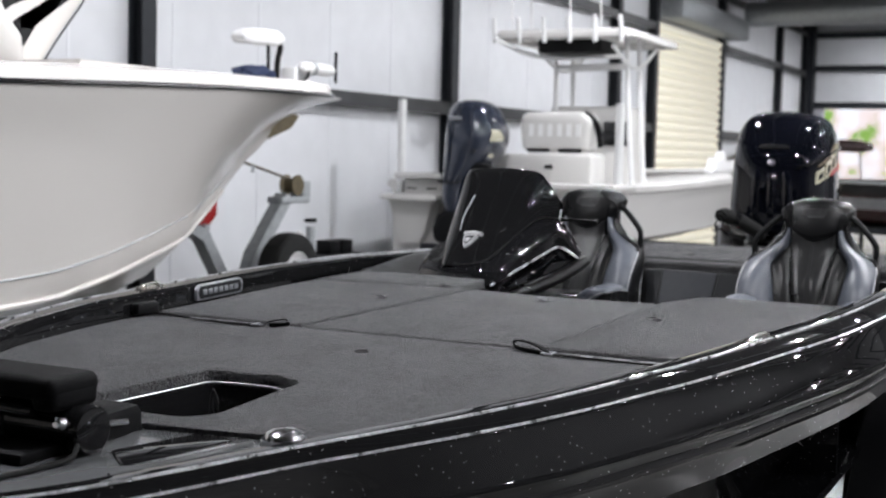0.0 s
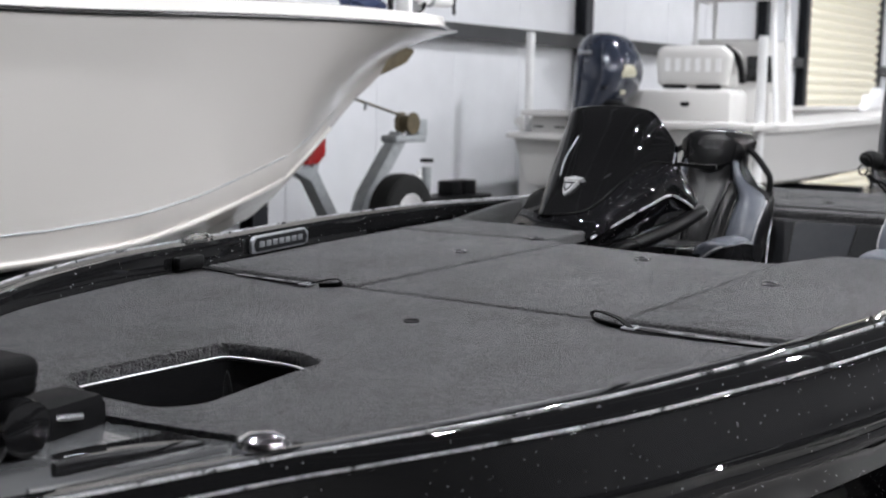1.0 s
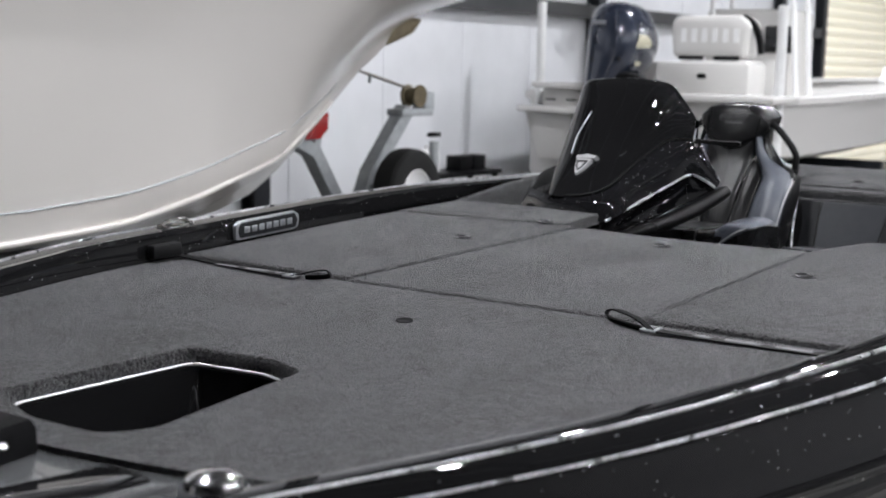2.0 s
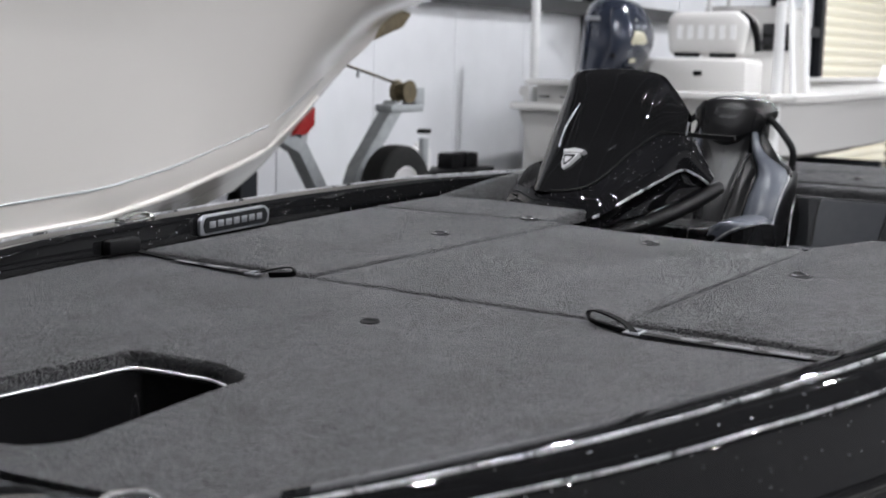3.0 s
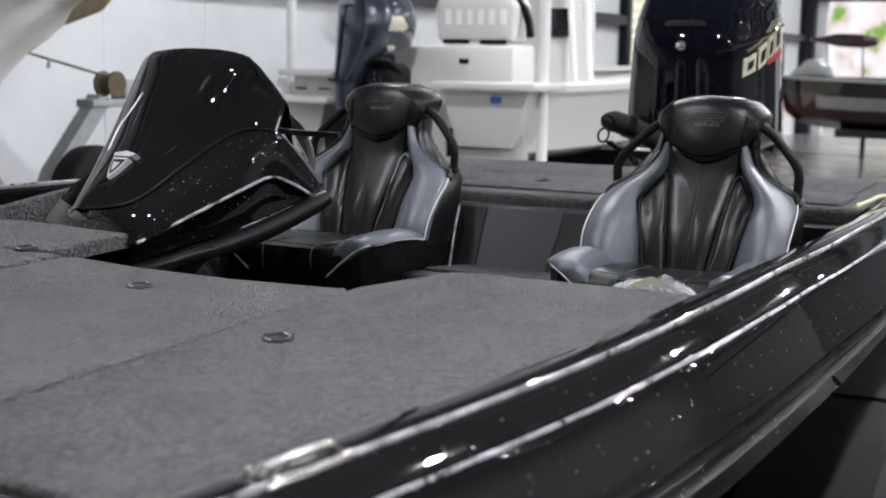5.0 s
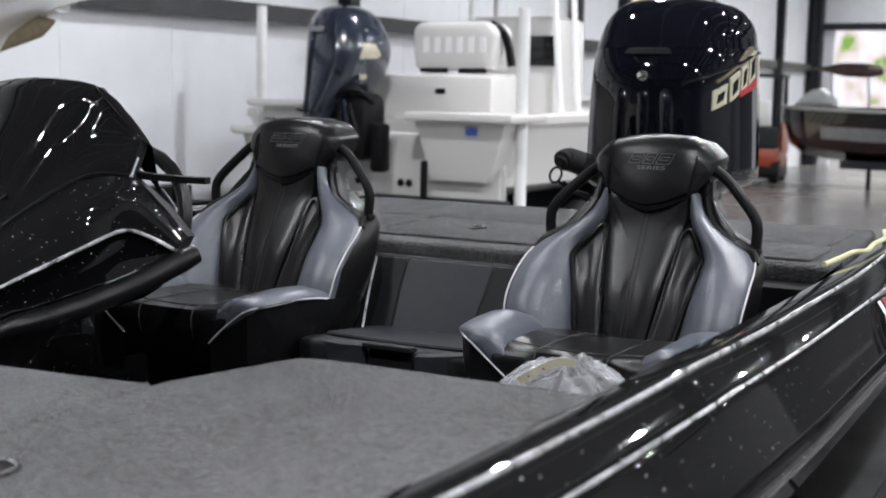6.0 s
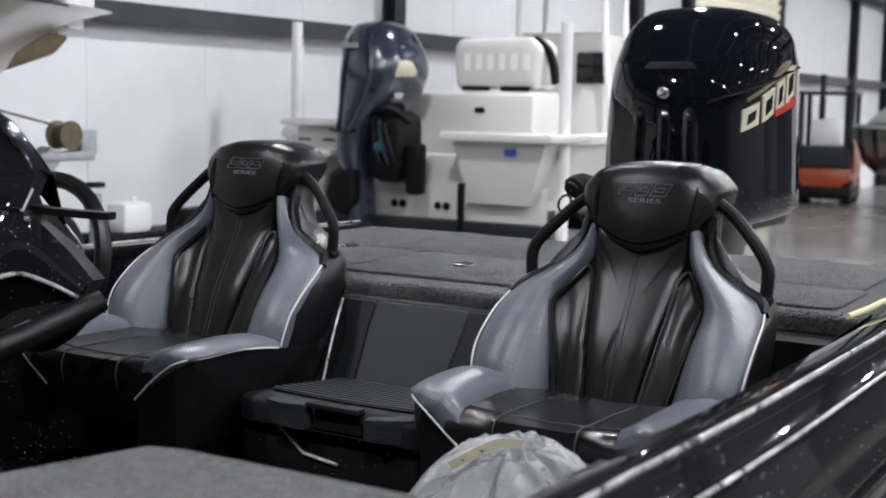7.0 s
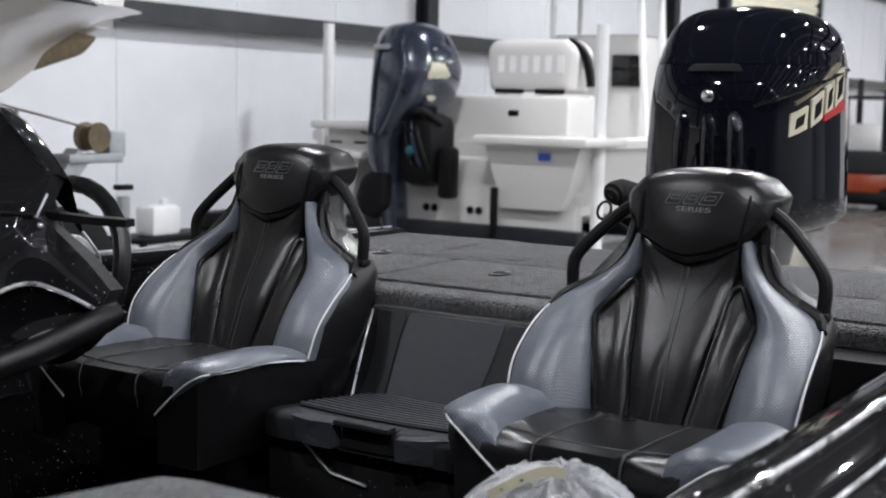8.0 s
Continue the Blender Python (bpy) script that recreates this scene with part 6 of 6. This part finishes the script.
lean = part("leaning_post", puff(rounded([(-0.66, 1.70), (0.05, 1.70), (0.08, 2.0), (0.03, 2.075), (-0.60, 2.085), (-0.70, 2.0)], 0.05), 0.05, lambda a, b, h: (10.28 - h, a, b), 0.2), WHITE_GEL, bb, "white leaning post backrest")
for k in range(6):
    part("slot", rbox(0.006, 0.05, 0.12, 0.0, (10.231, -0.56 + k * 0.10, 1.90)), WHITE_PAINT, lean)
for k in (0, 1):
    part("slot", rbox(0.03, 0.24, 0.035, 0.008, (10.225, -0.48 + k * 0.34, 1.70)), BLACK_PLASTIC, lean)
part("post_strap", tube([(10.3, -0.60, 2.07), (10.3, -0.70, 2.0), (10.32, -0.745, 1.88), (10.34, -0.76, 1.74)], 0, flat=(0.06, 0.05), steps=4), BLACK_PLASTIC, lean, "black side strap")
part("post_base", rbox(0.4, 0.66, 0.44, 0.03, (10.4, -0.36, 1.46)), WHITE_GEL, bb, "white leaning post base")
part("helm", rbox(0.7, 0.9, 1.0, 0.06, (12.0, -0.1, 1.7)), WHITE_GEL, bb, "white helm console")
part("helm_screen", rbox(0.03, 0.3, 0.26, 0.01, (11.63, -0.45, 1.90)), BLACK_GLOSS, bb, "black display screen")
part("t_top", puff(rounded([(-0.85, 10.9), (0.75, 10.9), (0.8, 12.5), (-0.8, 12.7)], 0.15), 0.05, lambda a, b, h: (b, a, 2.93 + h), 0.05), WHITE_GEL, bb, "white T-top canopy")
part("radio_box", rbox(0.5, 0.7, 0.14, 0.02, (11.3, -0.1, 2.80)), BLACK_PLASTIC, bb, "black overhead radio box")
for y, legs in ((-0.65, (11.4, 11.8)), (0.27, (11.6, 12.1))):
    for x in legs:
        part("t_top_leg", tube([(x + 0.12, y * 1.05, 1.3), (x + 0.05, y, 2.0), (x, y * 0.95, 2.93)], 0.028, 10, 4), WHITE_PAINT, bb, "white pipe leg")
    part("t_top_rail", tube([(legs[0] - 0.5, y, 2.78), (legs[0], y, 2.62), (legs[1], y, 2.62), (legs[1] + 0.5, y, 2.86)], 0.022, 8, 3), WHITE_PAINT, bb, "white pipe rail")
for x in (11.4, 11.8):
    part("t_top_rail", tube([(x, -0.65, 2.62), (x + 0.2, 0.27, 2.62)], 0.022, 8, 1), WHITE_PAINT, bb, "white cross pipe")
for y, x, h in ((0.5, 10.95, 3.15), (0.3, 11.0, 3.25), (-0.1, 11.1, 3.12), (-0.4, 11.2, 3.2)):
    part("antenna", tube([(x, y, 2.95), (x - 0.05, y, h + 0.25)], 0.01, 6, 1), WHITE_PAINT, bb, "slim white antenna")
part("t_top_brace", tube([(10.7, 0.6, 2.86), (11.2, 0.3, 2.7), (11.25, -0.6, 2.7)], 0.025, 8, 3), WHITE_PAINT, bb)
for k in range(6):
    part("rod_holder", tube([(10.85, -0.75 + 0.28 * k, 2.82), (10.8, -0.75 + 0.28 * k, 3.08)], 0.025, 8, 1), WHITE_PAINT, bb, "white rod holder")
part("bow_motor", puff(rounded([(15.6, 1.47), (16.9, 1.49), (16.85, 1.66), (16.4, 1.62), (16.2, 1.80), (16.0, 1.64), (15.8, 1.70)], 0.05), 0.06, lambda a, b, h: (a, -0.35 - h, b), 0.06), WHITE_PAINT, bb, "white bow trolling motor")
# guide poles of its trailer
bt = thing("boat_trailer", pose(0, BBY, 0), "galvanised trailer with white guide poles under the bay boat", "trailer")
for y, h in ((-1.23, 2.13), (1.035, 2.17)):
    part("guide_pole", tube([(9.55, y, 0.4), (9.55, y, h)], 0.042, 10, 1), WHITE_PAINT, bt, "white guide pole")
    part("side_rail", rbox(6.5, 0.1, 0.14, 0.01, (12.2, y * 0.75, 0.45)), DARK_STEEL, bt)
    for wx in (11.0, 11.9):
        part("wheel", lathe([(0.2, -0.1), (0.3, -0.1), (0.34, -0.06), (0.34, 0.06), (0.3, 0.1), (0.2, 0.1), (0.0001, 0.05)], 24), RUBBER, bt, "black trailer wheel", m=Matrix.Translation((wx, y * 0.9, 0.34)) @ Matrix.Rotation(radians(90), 4, 'X'))
part("cross_member", rbox(0.14, 2.5, 0.14, 0.01, (9.6, 0, 0.45)), DARK_STEEL, bt)
part("rear_beam", rbox(0.12, 1.9, 0.10, 0.01, (9.40, -0.25, 0.725)), DARK_STEEL, bt, "dark rear beam")
for y in (-1.1, 0.6):
    part("beam_post", rbox(0.08, 0.08, 0.36, 0.008, (9.42, y, 0.56)), DARK_STEEL, bt)
part("cross_member", rbox(0.14, 2.0, 0.3, 0.01, (13.5, 0, 0.5)), DARK_STEEL, bt)
part("stand", rbox(0.12, 0.12, 0.45, 0.01, (9.9, 0, 0.22)), DARK_STEEL, bt)
# its motor, tilted up a little
m2 = thing("outboard_motor", pose(9.12, BBY + 0.14, 1.17), "blue-grey outboard motor with pale side decal", "outboard motor")
BLUE_ROWS = [(0.0, 0.10, 0.0, 0.30), (0.15, 0.118, -0.02, 0.36), (0.28, 0.16, -0.04, 0.48), (0.42, 0.235, -0.05, 0.60), (0.65, 0.272, -0.04, 0.64), (0.85, 0.235, 0.02, 0.58), (0.95, 0.16, 0.10, 0.48), (0.985, 0.05, 0.22, 0.36)]


def blue_shift(z):
    """The motor is swung: its foot stands to one side."""
    return between(z, [(-0.4, 0.10), (0.0, 0.15), (0.15, 0.14), (0.28, 0.095), (0.42, 0.035), (0.65, 0.0), (0.985, 0.04)])


body = cowl_rows(BLUE_ROWS, 0.8)
for ring in body:
    for q in ring:
        q.y += blue_shift(q.z)
c2 = part("cowl", loft(spline_rows(body), close=True, caps=True), BLUE_COWL, m2, "gloss blue-grey cowl", sharp=50)
leg = cowl_rows([(-0.5, 0.055, 0.08, 0.34), (-0.25, 0.07, 0.04, 0.34), (0.02, 0.098, 0.01, 0.30)], 0.85)
for ring in leg:
    for q in ring:
        q.y += blue_shift(q.z)
part("midsection", loft(spline_rows(leg, 2), close=True, caps=True), BLUE_COWL, m2, "blue-grey tapered leg")
part("cowl_band", tube([(-0.033 + 0.004 * abs(a), blue_shift(0.2) + 0.13 * a, 0.2 + 0.02 * a * a) for a in (-0.9, -0.5, 0, 0.5, 0.9)], 0.008, 8, 3), BLACK_PLASTIC, c2, "dark joint under the cowl")
part("lower_bracket", rbox(0.34, 0.28, 0.50, 0.08, (0.26, -0.13, 0.10)), BLACK_PLASTIC, m2, "black swivel bracket")
part("bracket_arm", tube([(0.06, 0.0, 0.30), (0.04, -0.12, 0.36), (0.08, -0.22, 0.36), (0.2, -0.27, 0.28)], 0.028, 8, 4), BLACK_PLASTIC, m2)
for k in range(3):
    part("bracket_hose", tube([(0.10, -0.04 - 0.05 * k, 0.32 - 0.03 * k), (0.04, -0.09 - 0.05 * k, 0.20), (0.06, -0.11 - 0.06 * k, 0.05), (0.16, -0.12 - 0.05 * k, -0.08)], 0.014, 8, 4), (BLACK_GLOSS, BLUE_COWL, RUBBER)[k], m2, "rigging hose on the bracket")
part("lower_unit", puff(rounded([(0.30, -0.36), (0.33, -0.25), (0.28, -0.10), (0.18, -0.04), (0.06, -0.06), (0.06, -0.30), (0.16, -0.40)], 0.03), 0.05, lambda a, b, h: (0.06 - h, a, b), 0.12), BLACK_PLASTIC, m2, "black lower unit")
for sd in (1, -1):
    part("cowl_ridge", tube([(-0.038, blue_shift(z) + sd * w, z) if z < 0.7 else (x, blue_shift(z) + sd * w, z) for x, w, z in ((0, 0.05, 0.2), (0, 0.085, 0.36), (0, 0.12, 0.58), (0.0, 0.10, 0.80), (0.11, 0.07, 0.94))], 0.012, 8, 5), BLUE_COWL, c2)
    part("cowl_latch", rbox(0.03, 0.03, 0.03, 0.008, (-0.035, sd * 0.13, 0.5)), BLACK_PLASTIC, c2)
part("bracket_pump", rbox(0.12, 0.12, 0.36, 0.03, (0.2, -0.34, -0.05)), BLACK_PLASTIC, m2)
part("pump_cap", lathe([(0.0001, 0.03), (0.03, 0.02), (0.038, 0.0)], 12), TEAL, m2, "teal cap", m=Matrix.Translation((0.04, -0.13, 0.10)) @ Matrix.Rotation(radians(-90), 4, 'Y'))
rws = []
for k in range(9):
    z = 0.44 + 0.36 * k / 8
    hw, x0, x1 = (between(z, [(r[0], r[c]) for r in BLUE_ROWS]) for c in (1, 2, 3))
    a0, a1 = between(z, [(0.44, 1.95), (0.62, 2.15), (0.80, 1.95)]), between(z, [(0.44, 1.75), (0.62, 1.55), (0.80, 1.85)])
    rws.append([Vector(((x0 + x1) / 2 + (x1 - x0 + 0.016) / 2 * math.copysign(abs(math.cos(a)) ** 0.8, math.cos(a)), blue_shift(z) - (hw + 0.008) * math.sin(a) ** 0.8, z)) for a in (a0 + (a1 - a0) * u / 6 for u in range(7))])
part("side_decal", loft(rws), CREAM, c2, "pale swept side decal")
part("top_decal", rbox(0.01, 0.14, 0.035, 0.004, (-0.028, 0.08, 0.8)), DULL_SILVER, c2)

# ---------------------------------------------------------------- far end: maroon boat, forklift
mb = thing("runabout", pose(24.0, 0, 0), "maroon and black bass boat standing across the hall", "boat")
rows = []
FAR_ROWS = [(4.0, 0.03, 1.37, 1.18), (3.86, 0.2, 1.365, 0.74), (3.6, 0.46, 1.355, 0.55), (3.2, 0.68, 1.345, 0.49), (2.5, 0.86, 1.33, 0.46), (1.0, 1.0, 1.3, 0.45), (-2.2, 1.0, 1.25, 0.45)]
for y, hb, zs, zk in FAR_ROWS:
    half = [Vector((-hb * 0.9, y, zs)), Vector((-hb, y, zs - 0.05)), Vector((-hb * 0.95, y, zs - 0.25)), Vector((-hb * 0.86, y, zk + (zs - zk) * 0.4)), Vector((-hb * 0.74, y, zk + (zs - zk) * 0.22)), Vector((0, y, zk))]
    rows.append(half + [Vector((-q.x, q.y, q.z)) for q in reversed(half[:-1])])
fh = part("hull", loft(rows, caps=True), MAROON, mb, "dark maroon hull", sharp=40)
part("deck", prism([(-0.9, -2.0), (0.9, -2.0), (0.85, 1.0), (0.6, 2.5), (0.1, 3.7), (-0.1, 3.7), (-0.6, 2.5), (-0.85, 1.0)], 1.2, 1.375), GREY_PLASTIC, mb)
part("gunwale_cap", tube([(-hb * 0.95, y, zs - 0.005) for y, hb, zs, zk in FAR_ROWS], 0, flat=(0.09, 0.05), steps=1), STEEL, fh, "grey gunwale cap")
part("hull_band", loft([[(-hb * 1.0 - 0.012, y, zs - 0.045), (-hb * 0.955 - 0.014, y, zs - 0.24)] for y, hb, zs, zk in FAR_ROWS]), BLACK_GLOSS, fh, "black upper hull band")
part("hull_panel", loft([[(-hb * 0.94 - 0.014, y, zs - 0.29), (-hb * 0.90 - 0.016, y, zs - 0.40), (-hb * 0.86 - 0.012, y, zk + (zs - zk) * 0.42)] for y, hb, zs, zk in FAR_ROWS[3:6]]), DULL_SILVER, fh, "pale hull panel")
part("folded_canopy", puff(rounded([(2.3, 1.97), (2.34, 2.06), (2.6, 2.11), (3.0, 2.115), (3.2, 2.06), (3.45, 2.03), (3.45, 1.98), (3.2, 1.95), (2.95, 1.89), (2.55, 1.875), (2.34, 1.91)], 0.03), 0.10, lambda a, b, h: (-0.3 - h, a, b), 0.12), MAROON, mb, "folded dark maroon canopy")
for y in (2.5, 3.1):
    part("canopy_pole", tube([(-0.3, y, 1.3), (-0.3, y + 0.05, 1.95)], 0.02, 8, 1), DULL_SILVER, mb)
part("bow_cover", puff(rounded([(3.05, 1.36), (3.1, 1.55), (3.3, 1.70), (3.5, 1.66), (3.7, 1.48), (3.8, 1.37)], 0.05), 0.12, lambda a, b, h: (-0.15 - h, a, b), 0.14), STEEL, mb, "pale grey covered bow motor")
part("console", rbox(0.5, 0.7, 0.4, 0.08, (-0.2, 1.6, 1.5)), GREY_PLASTIC, mb)
rt = thing("boat_trailer", pose(24.0, 0, 0), "dark trailer under the maroon boat", "trailer")
part("rail", rbox(0.9, 5.0, 0.14, 0.01, (0, 0.4, 0.42)), DARK_STEEL, rt)
for y in (-1.0, 0.2):
    for sx in (-1, 1):
        part("wheel", lathe([(0.0001, 0.06), (0.2, 0.1), (0.3, 0.1), (0.34, 0.06), (0.34, -0.06), (0.3, -0.1), (0.0001, -0.1)], 20), RUBBER, rt, "black trailer wheel", m=Matrix.Translation((sx * 0.85, y, 0.34)) @ Matrix.Rotation(radians(90), 4, 'Y'))
part("jack", tube([(0, 2.5, 0), (0, 2.5, 0.6)], 0.04, 8, 1), DARK_STEEL, rt)

fk = thing("forklift", pose(24.7, 4.62, 0, rz=8), "orange and black forklift parked by the wall", "forklift")
part("chassis", rbox(1.4, 0.95, 0.45, 0.08, (0, 0, 0.42)), ORANGE, fk, "orange chassis")
part("skirt", rbox(1.5, 0.98, 0.22, 0.04, (0, 0, 0.2)), BLACK_PLASTIC, fk)
part("counterweight", puff(rounded([(-0.46, 0.6), (0.46, 0.6), (0.42, 1.0), (-0.42, 1.0)], 0.08), 0.1, lambda a, b, h: (-0.62 - h, a, b), 0.4), DARK_STEEL, fk, "dark counterweight")
part("side_panel", rbox(1.0, 0.05, 0.55, 0.05, (0, -0.47, 0.8)), ORANGE, fk, "orange side panel")
part("seat_back", rbox(0.15, 0.5, 0.5, 0.05, (-0.2, 0, 1.2)), WHITE_PAINT, fk)
for sx in (-0.5, 0.5):
    for sy in (-0.42, 0.42):
        part("guard_post", tube([(sx, sy, 0.9), (sx * 0.9, sy, 1.88)], 0.04, 8, 1), DARK_STEEL, fk, "overhead guard post")
part("guard_roof", rbox(1.1, 0.95, 0.06, 0.02, (0, 0, 1.9)), DARK_STEEL, fk, "overhead guard")
for sy in (-0.25, 0.25):
    part("mast", rbox(0.12, 0.1, 2.2, 0.01, (0.85, sy, 1.15)), DARK_STEEL, fk, "mast channel")
for sx in (-0.5, 0.55):
    for sy in (-0.4, 0.4):
        part("wheel", lathe([(0.0001, 0.07), (0.2, 0.08), (0.24, 0.05), (0.24, -0.05), (0.2, -0.08), (0.0001, -0.08)], 20), RUBBER, fk, m=Matrix.Translation((sx, sy, 0.24)) @ Matrix.Rotation(radians(90), 4, 'X'))
